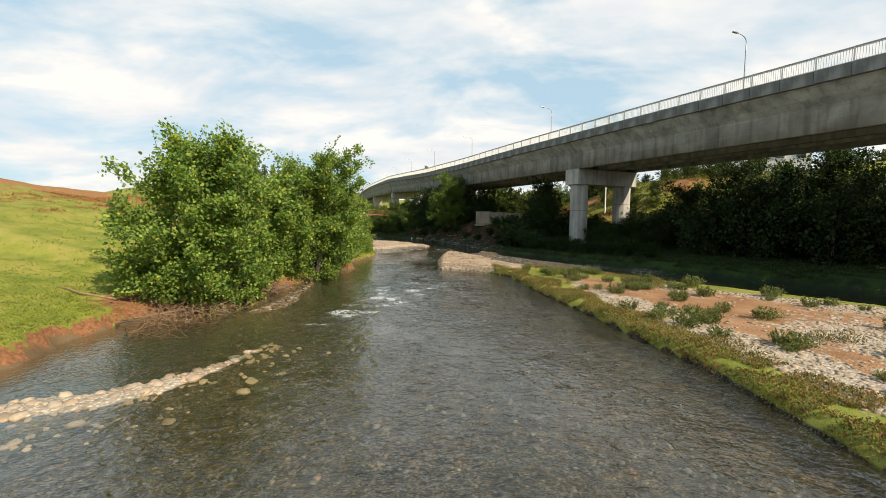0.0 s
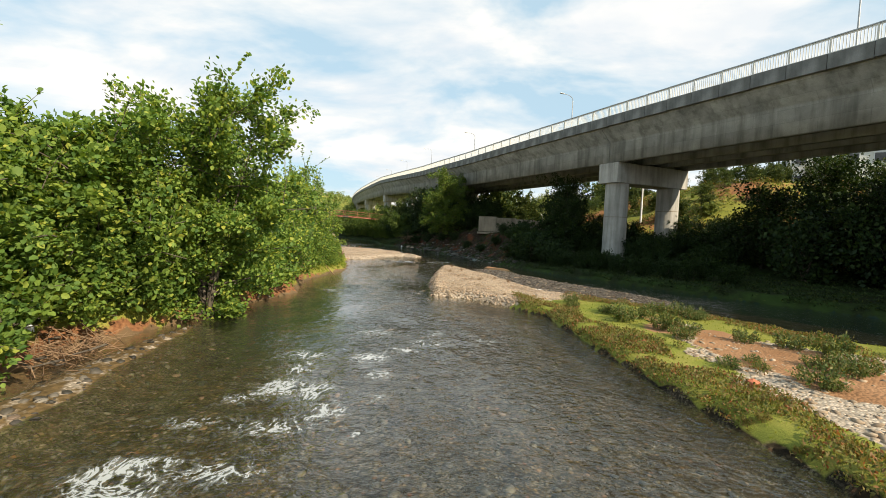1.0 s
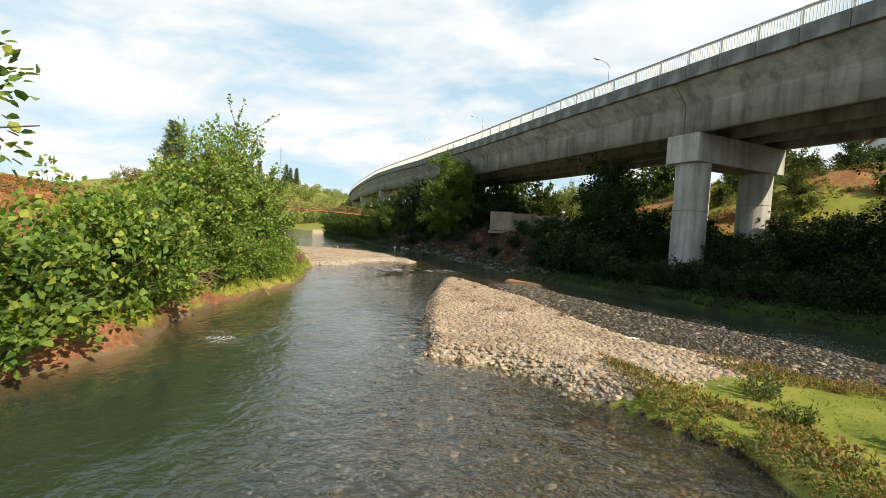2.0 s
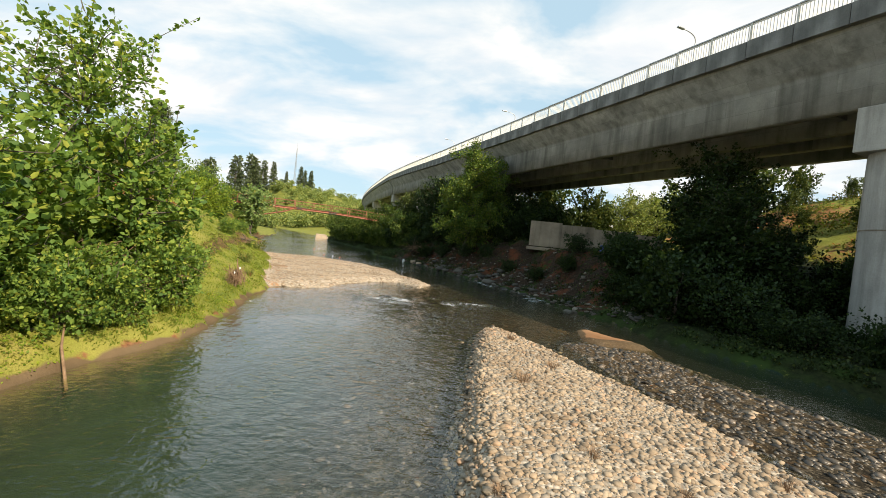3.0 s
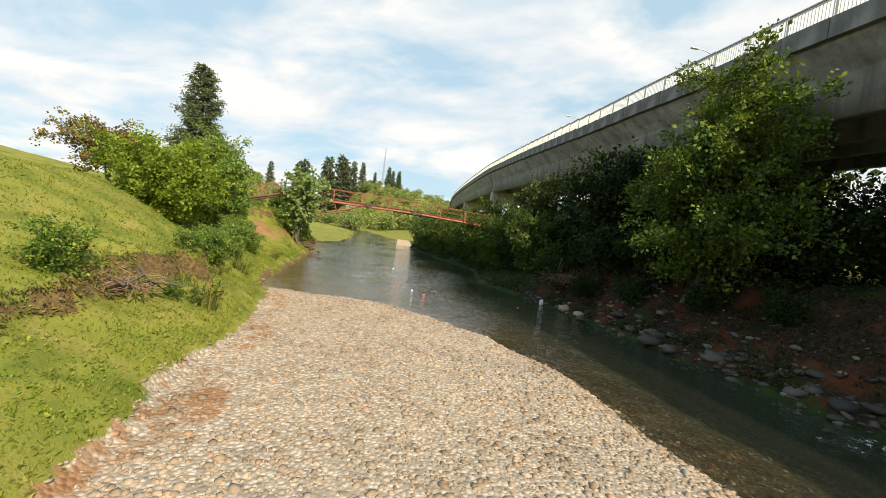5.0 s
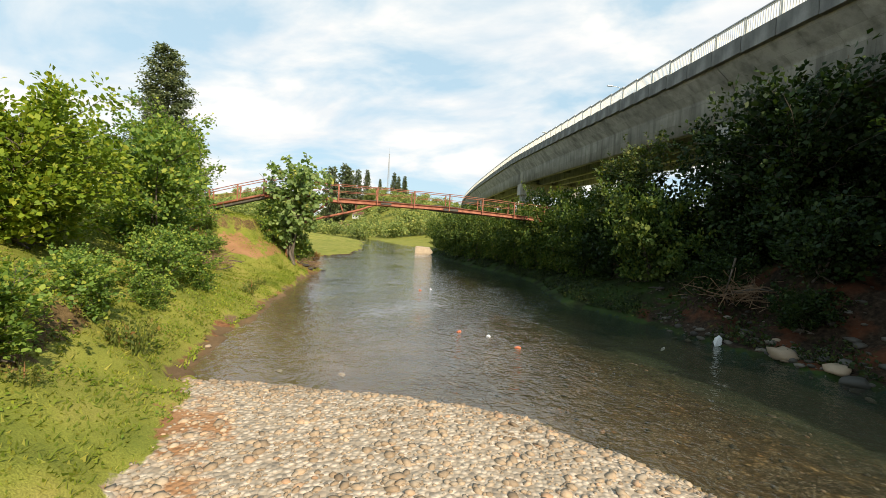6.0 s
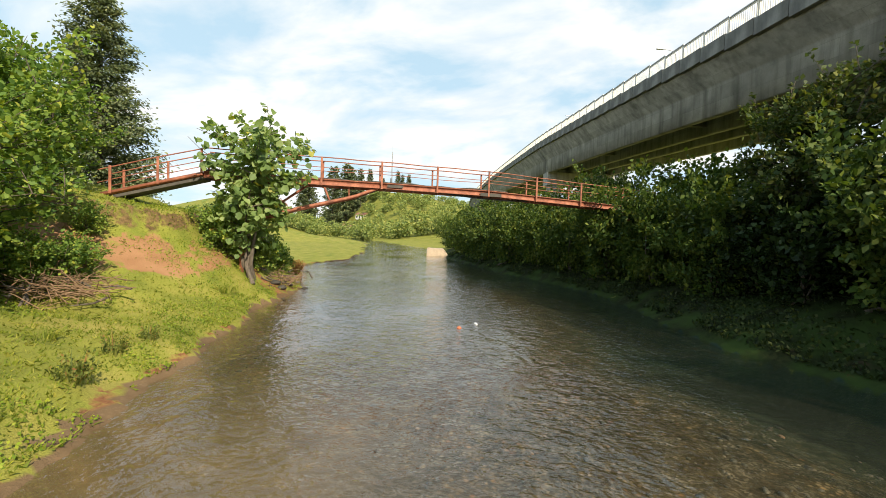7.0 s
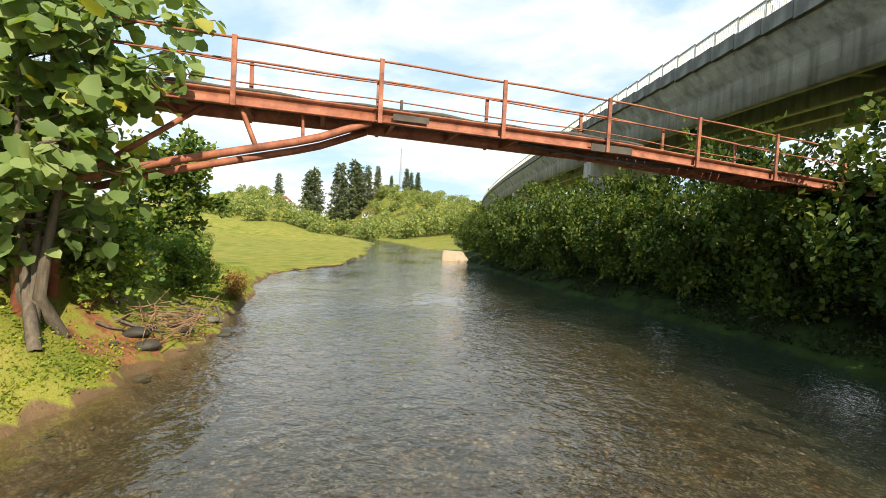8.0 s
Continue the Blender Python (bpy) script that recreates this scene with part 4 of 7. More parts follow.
def make_water():
    ys = np.concatenate([np.arange(-40, 0, 2.0), np.arange(0, 118, 0.28), 118 * 1.035 ** np.arange(0, 36)])
    n = 160
    u = np.linspace(0, 1, n)
    L = np.interp(ys, SHORE_L[:, 0], SHORE_L[:, 1]) - 1.5
    R = np.interp(ys, RIGHT[:, 0], RIGHT[:, 1]) + 1.5
    X = L[:, None] + (R - L)[:, None] * u[None]
    Y = np.repeat(ys[:, None], n, 1)
    rapid, white = np.zeros_like(X), np.zeros_like(X)
    for cx, cy, sx, sy, k in RAPIDS:
        rapid = np.maximum(rapid, k * np.exp(-((X - cx) / sx) ** 2 - ((Y - cy) / sy) ** 2))
    for cx, cy in SPLASH:
        white = np.maximum(white, np.exp(-((X - cx) / (0.6 + 0.2 * math.sin(cx * 9))) ** 2 - ((Y - cy) / (0.42 + 0.16 * math.cos(cy * 5))) ** 2))
    Z = rapid * 0.06 * waves(X, Y, 3.2, 21) + 0.006 * waves(X, Y, 2.0, 22)
    i = np.arange(X.size).reshape(X.shape)
    F = np.stack([i[:-1, :-1], i[:-1, 1:], i[1:, 1:], i[1:, :-1]], -1).reshape(-1, 4)
    me = mesh_from("water", np.stack([X.ravel(), Y.ravel(), Z.ravel()], 1), F, MAT["water"], smooth=True)
    a = me.attributes.new("rapid", "FLOAT", "POINT")
    a.data.foreach_set("value", rapid.ravel().astype(np.float32))
    a = me.attributes.new("break", "FLOAT", "POINT")
    a.data.foreach_set("value", white.ravel().astype(np.float32))
    return tagged(new("water", me), "shallow clear grey-green river with small rapids", "river", kind="structure")


make_ground()
make_water()

# ---- the viaduct ----
AXIS = np.array([(83, -79), (57.5, -32), (36.4, 10.6), (16.87, 52.05), (-0.85, 93.4), (-15.6, 139.3), (-29.3, 185.5), (-42, 232), (-52, 279), (-57, 327)], float)
SOFFIT = [(-80, 10.9), (0, 10.6), (30, 10.4), (55, 10.32), (80, 10.27), (95, 10.42), (112, 11.15), (140, 12.3), (190, 13.2), (240, 13.4), (340, 13.0)]


def axis_fine(step=24):
    c = np.vstack([2 * AXIS[0] - AXIS[1], AXIS, 2 * AXIS[-1] - AXIS[-2]])
    out = []
    for i in range(1, len(c) - 2):
        for s in np.linspace(0, 1, step, endpoint=False):
            p0, p1, p2, p3 = c[i - 1:i + 3]
            out.append(0.5 * ((2 * p1) + (p2 - p0) * s + (2 * p0 - 5 * p1 + 4 * p2 - p3) * s * s + (3 * p1 - p0 - 3 * p2 + p3) * s ** 3))
    out.append(AXIS[-1])
    return np.array(out)


FINE = axis_fine()
TAN = np.gradient(FINE, axis=0)
TAN /= np.linalg.norm(TAN, axis=1)[:, None]
NOR = np.stack([-TAN[:, 1], TAN[:, 0]], 1)
RUN = np.concatenate([[0], np.cumsum(np.linalg.norm(np.diff(FINE, axis=0), axis=1))])
SOF = np.interp(FINE[:, 1], *np.array(SOFFIT).T)


def along(s, off=0.0):
    """Place and heading on the viaduct at run s, off metres to its river side, and the soffit's height there."""
    p = np.array([np.interp(s, RUN, FINE[:, k]) for k in (0, 1)])
    n = np.array([np.interp(s, RUN, NOR[:, k]) for k in (0, 1)])
    n /= np.linalg.norm(n)
    return p[0] + n[0] * off, p[1] + n[1] * off, float(np.interp(s, RUN, SOF)), math.atan2(-n[1], -n[0])


def camber(y):
    """How far the deck's edge stands above or below its usual height over the soffit."""
    return float(np.interp(y, (40, 60, 75, 105, 135), (0.12, 0.03, -0.17, -0.02, 0.4)))


def sweep(section, s0, s1, name, mat, parent, step=2.0, label=""):
    """A closed section (offset, height over the soffit) drawn along the viaduct."""
    S = np.linspace(s0, s1, max(2, int((s1 - s0) / step) + 1))
    sec = np.array(section, float)
    k = len(sec)
    per = np.concatenate([[0], np.cumsum(np.linalg.norm(np.diff(sec, axis=0), axis=1))])
    V, U = [], []
    for s in S:
        x, y, z, _ = along(s)
        nx, ny, _, _ = along(s, 1.0)
        for j, (o, h) in enumerate(sec):
            V.append((x + (nx - x) * o, y + (ny - y) * o, z + h + (camber(y) if h > 2.5 else 0.0)))
            U.append((s, per[j]))
    F = []
    for i in range(len(S) - 1):
        for j in range(k):
            a, b = i * k + j, i * k + (j + 1) % k
            F.append((a, a + k, b + k, b))
    me = mesh_from(name, V, F, mat, U)
    bm = bmesh.new()
    bm.from_mesh(me)
    bm.verts.ensure_lookup_table()
    n = len(S)
    bm.faces.new([bm.verts[j] for j in range(k)])
    bm.faces.new([bm.verts[(n - 1) * k + j] for j in reversed(range(k))])
    bmesh.ops.recalc_face_normals(bm, faces=bm.faces)
    bm.to_mesh(me)
    bm.free()
    return put(name, me, parent, label)


def make_viaduct():
    via = tagged(new("viaduct"), "long grey concrete road viaduct on round twin columns", "bridge")
    piers = [float(RUN[i * 24]) for i in range(1, len(AXIS) - 1)]
    girder = [(0.0, 0.0), (0.0, 1.75), (0.08, 1.92), (1.1, 2.85), (1.1, 3.5), (-10.8, 3.5), (-10.8, 2.85), (-9.78, 1.92), (-9.7, 1.75), (-9.7, 0.0), (-9.1, 0.0), (-9.1, 2.1), (-6.4, 2.1), (-6.4, 0.0), (-5.8, 0.0), (-5.8, 2.1), (-3.9, 2.1), (-3.9, 0.0), (-3.3, 0.0), (-3.3, 2.1), (-0.6, 2.1), (-0.6, 0.0)]
    for a, b in zip([0.0] + piers, piers + [float(RUN[-1])]):
        sweep(girder, a + 0.03, b - 0.03, "girder", MAT["concrete"], via)
    # cross beams between the girders
    for s in np.arange(60.0, 330.0, 15.0):
        x, y, z, h = along(float(s), -4.85)
        part("cross_beam", box_bm((9.0, 0.35, 1.5), (0, 0, 1.3)), MAT["concrete"], via, m=Matrix.Translation((x, y, z)) @ Matrix.Rotation(h, 4, "Z"))
    # edge blocks, each with a joint
    s, blocks = 40.0, 0
    proto = None
    while s < RUN[-1] - 4 and blocks < 190:
        ln = 2.0 if blocks < 120 else 4.0
        x, y, z, h = along(s + ln / 2, 1.23)
        key = ln
        if proto is None or proto[0] != key:
            bm = box_bm((0.34, ln - 0.02, 0.86), (0, 0, 0), 0.015)
            ob = part("edge_block", bm, MAT["edge"], via)
            proto = (key, ob.data)
        else:
            ob = put("edge_block", proto[1], via)
        ob.matrix_basis = Matrix.Translation((x, y, z + 3.43 + camber(y) + 0.012 * math.sin(blocks * 2.1))) @ Matrix.Rotation(h, 4, "Z")
        s += ln
        blocks += 1
    # piers
    for k, s in enumerate(piers):
        x, y, z, h = along(s, -4.85)
        m = Matrix.Translation((x, y, z)) @ Matrix.Rotation(h, 4, "Z")
        part("pier_cap", box_bm((9.75, 2.3, 1.86), (0, 0, -0.935), 0.05), MAT["pier"], via, m=m)
        for off in (-1.25, -8.4):
            cx, cy, cz, _ = along(s, off)
            g = height(cx, cy)
            top = z - 1.86
            bm = bmesh.new()
            bmesh.ops.create_cone(bm, cap_ends=True, segments=40, radius1=1.06, radius2=1.06, depth=top - g + 0.6)
            part("column", bm, MAT["pier"], via, smooth=False, m=Matrix.Translation((cx, cy, (top + g - 0.6) / 2)))
            bm = bmesh.new()
            bmesh.ops.create_cone(bm, cap_ends=True, segments=40, radius1=1.08, radius2=1.08, depth=0.05)
            part("pour_joint", bm, MAT["wall"], via, m=Matrix.Translation((cx, cy, top - (top - g) * 0.42)))
    return via, piers


VIADUCT, PIERS = make_viaduct()


def make_railing():
    rail = tagged(new("railing"), "pale metal bar railing along the viaduct's edge", "railing")
    P = 2.0
    n, bw, ln = 13, 0.03, P - 0.1
    cuts = [-ln / 2]
    for i in range(n):
        c = -ln / 2 + (i + 0.5) * ln / n
        cuts += [c - bw / 2, c + bw / 2]
    cuts.append(ln / 2)
    zs = [0.07, 0.13, 0.87, 0.94]
    bm = bmesh.new()
    grid = [[bm.verts.new((0.02, c, z)) for c in cuts] for z in zs]
    for r in range(3):
        for i in range(len(cuts) - 1):
            if r != 1 or i % 2 == 1:
                bm.faces.new((grid[r][i], grid[r][i + 1], grid[r + 1][i + 1], grid[r + 1][i]))
    ext = bmesh.ops.extrude_face_region(bm, geom=bm.faces[:])
    bmesh.ops.translate(bm, vec=(-0.035, 0, 0), verts=[v for v in ext["geom"] if isinstance(v, bmesh.types.BMVert)])
    bmesh.ops.recalc_face_normals(bm, faces=bm.faces)
    panel = bpy.data.meshes.new("panel")
    bm.to_mesh(panel)
    bm.free()
    panel.materials.append(MAT["railing"])
    pm = box_bm((0.08, 0.09, 1.0), (0, 0, 0.5), 0.01)
    post = bpy.data.meshes.new("post")
    pm.to_mesh(post)
    pm.free()
    post.materials.append(MAT["railing"])
    hm = box_bm((0.1, P, 0.07), (0, 0, 0.985), 0.012)
    cap = bpy.data.meshes.new("handrail")
    hm.to_mesh(cap)
    hm.free()
    cap.materials.append(MAT["steel"])
    s = 50.0
    while s < RUN[-1] - 3:
        x, y, z, h = along(s, 1.15)
        m = Matrix.Translation((x, y, z + 3.84 + camber(y))) @ Matrix.Rotation(h, 4, "Z")
        put("post", post, rail, m=m)
        x, y, z, h = along(s + P / 2, 1.15)
        m = Matrix.Translation((x, y, z + 3.84 + camber(y))) @ Matrix.Rotation(h, 4, "Z")
        put("panel", panel, rail, m=m)
        put("handrail", cap, rail, m=m)
        s += P
    return rail


make_railing()


def make_lamp():
    lamp = tagged(new("street_lamp"), "tall grey steel street lamp with a curved arm", "street lamp", "lamps along the viaduct")
    u = np.linspace(0, 1, 12)
    tube_part("pole", [(np.stack([0 * u, 0 * u, 8.4 * u], 1), 0.1 - 0.04 * u)], MAT["steel"], lamp)
    a = np.linspace(0, 1, 9)
    tube_part("arm", [(np.stack([-0.5 * (1 - np.cos(a * 1.57)) - 1.1 * a ** 3, 0 * a, 8.4 + 0.75 * np.sin(a * 1.57)], 1), 0.05 - 0.015 * a)], MAT["steel"], lamp)
    part("head", box_bm((0.75, 0.26, 0.13), (-1.9, 0, 9.16), 0.05), MAT["steel"], lamp)
    return lamp


LAMP = make_lamp()


def place_lamps():
    first = True
    s = 102.4
    while s < 400:
        x, y, z, h = along(s, -10.5)
        m = Matrix.Translation((x, y, z + 3.5 + camber(y))) @ Matrix.Rotation(h + math.pi, 4, "Z") @ Matrix.Rotation(math.pi, 4, "Z")
        if first:
            LAMP.matrix_basis, first = m, False
        else:
            copy_thing(LAMP, m)
        s += 31.0


place_lamps()

# ---- the footbridge ----
FB0, FBD = Vector((-21.93, 93.25, 0)), Vector((13.23, 8.1, 0)).normalized()
FB_ANG = math.atan2(FBD.y, FBD.x)
BAY = 2.585


def deck_top(x):
    """Top of the bridge's side beams: nearly level, with a break after the third bay."""
    return 5.17 - 0.008 * max(0.0, x) - 0.035 * max(0.0, x - 5.3)


def make_footbridge():
    fb = tagged(new("footbridge"), "rusty red steel footbridge with pipe braces and rails", "footbridge")
    fb.matrix_basis = Matrix.Translation((FB0.x, FB0.y, 0)) @ Matrix.Rotation(FB_ANG, 4, "Z")
    # local: x along the bridge, y across (away from the start of the walk), z up
    W = 1.1
    x0, x1 = -7.1, 17.4
    top = deck_top
    # the beams are lapped lengths of channel
    lengths = [(x0, -0.1), (-0.1, 5.35), (4.7, 11.0), (10.6, x1)]
    for yy in (0.0, W):
        s_ = 1 if yy else -1
        for k, (a, b) in enumerate(lengths):
            xs = np.linspace(a, b, 8)
            o = 0.012 * (k % 2)
            sec = [(0.05 * s_ + o * s_, -0.27), (0.05 * s_ + o * s_, -0.24), (-0.02 * s_, -0.235), (-0.02 * s_, -0.04), (0.05 * s_ + o * s_, -0.035), (0.05 * s_ + o * s_, 0.0), (-0.05 * s_, 0.0), (-0.05 * s_, -0.27)]
            V = [(x, yy + p, top(x) + h) for x in xs for p, h in sec]
            n = len(sec)
            F = [(i * n + j, (i + 1) * n + j, (i + 1) * n + (j + 1) % n, i * n + (j + 1) % n) for i in range(len(xs) - 1) for j in range(n)]
            me = mesh_from("side_beam", V, F, MAT["rust"])
            bm = bmesh.new()
            bm.from_mesh(me)
            bmesh.ops.holes_fill(bm, edges=bm.edges[:], sides=0)
            bmesh.ops.recalc_face_normals(bm, faces=bm.faces)
            bm.to_mesh(me)
            bm.free()
            put("side_beam", me, fb)
    # planks
    pl = box_bm((0.27, W - 0.12, 0.04), (0, 0, 0), 0.006)
    pm = bpy.data.meshes.new("plank")
    pl.to_mesh(pm)
    pl.free()
    pm.materials.append(MAT["plank"])
    rng = random.Random(5)
    x = x0 + 0.2
    while x < x1 - 0.1:
        put("plank", pm, fb, m=Matrix.Translation((x, W / 2, top(x) - 0.03 + rng.uniform(-0.008, 0.012))) @ Matrix.Rotation(rng.uniform(-0.02, 0.02), 4, "Y"))
        x += 0.285
    mat_v, mat_f = [], []
    for i, xx in enumerate(np.linspace(x0 + 0.1, 6.2, 60)):
        lift = 0.035 + 0.02 * math.sin(i * 0.9) + 0.018 * math.sin(i * 0.37 + 1)
        for yy in (-0.03, W - 0.06):
            mat_v.append((xx, yy, top(xx) + 0.012 + lift))
        for yy in (W - 0.06, -0.03):
            mat_v.append((xx, yy, top(xx) + 0.012))
    for i in range(59):
        for j in range(4):
            a, b = i * 4 + j, i * 4 + (j + 1) % 4
            mat_f.append((a, b, b + 4, a + 4))
    put("deck_cover", mesh_from("deck_cover", mat_v, mat_f, MAT["plank"]), fb, "dark rubber-like deck covering with a wavy edge")
    # cross bearers
    x = x0 + 0.6
    while x < x1:
        part("bearer", box_bm((0.08, W - 0.1, 0.1), (x, W / 2, top(x) - 0.2)), MAT["rust"], fb)
        x += 1.36
    # posts and rails: the far side's rail is lower
    for yy, shift, h in ((0.0, 0.0, 0.93), (W, 0.1, 0.93)):
        for k in range(-2, 7):
            px = k * BAY + shift
            face = -0.085 if yy == 0 else 0.085
            part("post", box_bm((0.085 if yy == 0 else 0.075, 0.05, h + 0.29), (px, yy + face, top(px) + (h - 0.29) / 2), 0.006), MAT["rust"], fb, m=Matrix.Translation((0, 0, 0)))
        rx = np.linspace(x0, 18.8, 44)
        tube_part("handrail", [(np.stack([rx, 0 * rx + yy, [top(v) + h - 0.012 + 0.01 * math.sin(v * 2.3) for v in rx]], 1), 0.024)], MAT["rust"], fb)
        tube_part("mid_rail", [(np.stack([rx, 0 * rx + yy, [top(v) + 0.5 + 0.02 * math.sin(v * 1.1 + yy) for v in rx]], 1), 0.015)], MAT["rust"], fb)
    # pipe braces from the left bank and from the right bank
    for yy in (0.1, W - 0.1):
        tube_part("brace", [([(-6.9, yy, 2.75), (-3.6, yy, 3.83), (-1.55, yy, 4.38), (-1.1, yy, 4.52), (-0.15, yy, 4.92)], 0.075)], MAT["rust"], fb)
        tube_part("brace", [([(12.9, yy, 4.62), (13.25, yy, 4.32), (13.9, yy, 3.75), (15.8, yy, 2.4)], 0.07)], MAT["rust"], fb)
    tube_part("strut", [([(-2.2, 0.1, 4.2), (-2.5, 0.1, 4.95)], 0.045)], MAT["rust"], fb)
    tube_part("strut", [([(-1.4, 0.1, 4.45), (-1.42, 0.1, 4.95)], 0.03)], MAT["rust"], fb)
    tube_part("strut", [([(-5.2, 0.3, 3.3), (-3.1, 0.3, 4.92)], 0.05)], MAT["rust"], fb)
    part("bracket", box_bm((0.05, 0.05, 0.24), (0.42, -0.02, top(0.42) + 0.1)), MAT["plank"], fb)
    part("patch_plate", box_bm((0.72, 0.012, 0.12), (0.62, -0.07, top(0.6) - 0.13)), MAT["plank"], fb, "dark steel patch plate")
    part("splice_plate", box_bm((1.1, 0.014, 0.16), (5.3, -0.07, top(5.3) - 0.2)), MAT["plank"], fb, "dark steel splice plate")
    # a bent steel bar sagging below the middle bays
    tube_part("sag_bar", [([(3.1, 0.2, top(3.1) - 0.27), (4.6, 0.2, top(4.6) - 0.36), (6.2, 0.2, top(6.2) - 0.37), (7.4, 0.2, top(7.4) - 0.28)], 0.04)], MAT["plank"], fb)
    # the ramp at the left end, boarded below
    rs = (5.12 - 4.1) / 3.4

    def rz(x):
        return 5.12 + rs * (x - x0)
    for yy in (0.0, W):
        s_ = -0.05 if yy == 0 else 0.05
        V, F = tubes([([(x0, yy, rz(x0) - 0.06), (-10.5, yy, rz(-10.5) - 0.06)], 0.085)], 4)
        put("ramp_beam", mesh_from("ramp_beam", V, F, MAT["rust"]), fb)
        for px in (x0 - 0.05, x0 - 1.55, x0 - 3.1):
            part("ramp_post", box_bm((0.085, 0.05, 1.05), (px, yy + s_ * 1.4, rz(px) + 0.42), 0.006), MAT["rust"], fb)
        for hh, rr in ((0.92, 0.024), (0.45, 0.016)):
            tube_part("ramp_rail", [([(x0, yy + s_, rz(x0) + hh), (-8.9, yy + s_, rz(-8.9) + hh), (-10.6, yy + s_, rz(-10.6) + hh - 0.05)], rr)], MAT["rust"], fb)
    tilt = -math.atan(rs)
    part("ramp_boarding", box_bm((3.5, W - 0.06, 0.22), (0, 0, 0), 0.01), MAT["plank"], fb, "dark boarding under the ramp", m=Matrix.Translation(((x0 - 10.4) / 2, W / 2, rz((x0 - 10.4) / 2) - 0.17)) @ Matrix.Rotation(tilt, 4, "Y"))
    for i in range(12):
        x = x0 - 3.4 * (i + 0.5) / 12
        part("ramp_plank", box_bm((0.27, W - 0.1, 0.04), (0, 0, 0)), MAT["plank"], fb, m=Matrix.Translation((x, W / 2, rz(x) - 0.02)) @ Matrix.Rotation(tilt, 4, "Y"))
    # trestles at the banks
    for yy in (0.1, W - 0.1):
        tube_part("trestle_leg", [([(-5.6, yy, 4.95), (-5.7, yy, 0.6)], 0.1)], MAT["rust"], fb)
        tube_part("trestle_leg", [([(16.2, yy, 4.6), (16.3, yy, 0.9)], 0.09)], MAT["rust"], fb)
    return fb


make_footbridge()


# ---- the old wall on the cut bank ----
def make_wall():
    w = tagged(new("retaining_wall"), "broken grey concrete retaining wall above the eroded bank", "wall")
    a, b = Vector((6.55, 70.2, 0)), Vector((16.4, 68.0, 0))
    d = (b - a)
    ang = math.atan2(d.y, d.x)
    ln = d.length
    m = Matrix.Translation(a) @ Matrix.Rotation(ang, 4, "Z")
    seg = 4
    for i in range(seg):
        l = ln / seg
        z1 = 5.34 - 0.13 * i
        bm = box_bm((l - 0.012, 0.45, 2.05), (l * (i + 0.5), 0.22, z1 - 1.02 ), 0.02)
        part("wall_panel", bm, MAT["wall"], w, m=m)
    part("footing", box_bm((ln + 0.3, 0.9, 0.26), (ln / 2, 0.25, 3.1), 0.03), MAT["wall"], w, m=m)
    part("lower_wall", box_bm((3.6, 0.4, 2.6), (ln - 2.0, -0.9, 1.85), 0.03), MAT["wall"], w, m=m)
    return w


make_wall()

# ---- trees ----
def at(x, y, scale=1.0, turn=0.0, sink=0.06, sz=None):
    return Matrix.Translation((x, y, height(x, y) - sink)) @ Matrix.Rotation(turn, 4, "Z") @ Matrix.Diagonal((scale, scale, sz or scale, 1))


def set_at(ob, m):
    ob.matrix_basis = m
    return ob


ALDER = "green alder tree in full leaf on the river bank"
set_at(plant("tree", 11, 7.7, 3.0, 34000, 0.142, 4, 0.05, 0.42, "alder", branches=95, shoots=16, label=ALDER), at(-10.5, 17.8) @ Matrix.Rotation(radians(11), 4, Vector((0.6, 0.8, 0))))
set_at(plant("tree", 12, 6.0, 2.4, 16000, 0.15, 3, 0.05, 0.45, "alder", branches=70, shoots=16, label=ALDER), at(-9.8, 23.4))
set_at(plant("tree", 13, 9.0, 3.0, 38000, 0.145, 4, 0.04, 0.42, "alder", branches=95, shoots=26, label=ALDER), at(-7.5, 27.6))
set_at(plant("tree", 14, 6.4, 2.5, 15000, 0.165, 3, 0.04, 0.42, "alder", branches=70, shoots=16, label=ALDER), at(-9.2, 24.8))
set_at(plant("tree", 15, 5.4, 2.0, 7000, 0.15, 4, 0.04, 0.42, "alder", branches=70, shoots=20, label=ALDER), at(-8.3, 40.8))
set_at(plant("tree", 19, 5.0, 1.5, 4600, 0.15, 3, 0.2, 0.5, "alder", branches=60, shoots=22, inner=0.3, label="slender alder tree with bare lower stems"), at(-8.0, 46.3))
set_at(plant("tree", 16, 7.7, 2.2, 5800, 0.15, 3, 0.2, 0.42, "alder", branches=70, shoots=22, label="tall slender alder tree on the river bank"), at(-10.2, 47.0))
set_at(plant("tree", 17, 3.2, 1.9, 9000, 0.165, 4, 0.03, 0.4, "alder", branches=60, shoots=4, label=ALDER), at(-9.2, 38.6))
SKIRT = plant("bush", 18, 2.6, 1.8, 5000, 0.165, 6, 0.02, 0.45, "alder", branches=60, trunk=0.04, spread=0.4, shoots=8, label="leafy alder shrub overhanging the water", category="bush")
CLUMP = plant("bracken_clump", 29, 1.9, 1.2, 2600, 0.14, 1, 0.05, 0.5, "rustfern", fine=False, branches=40, trunk=0.02, spread=0.5, label="withered red-brown bracken clump beside the alders", category="bracken", limbs=False)
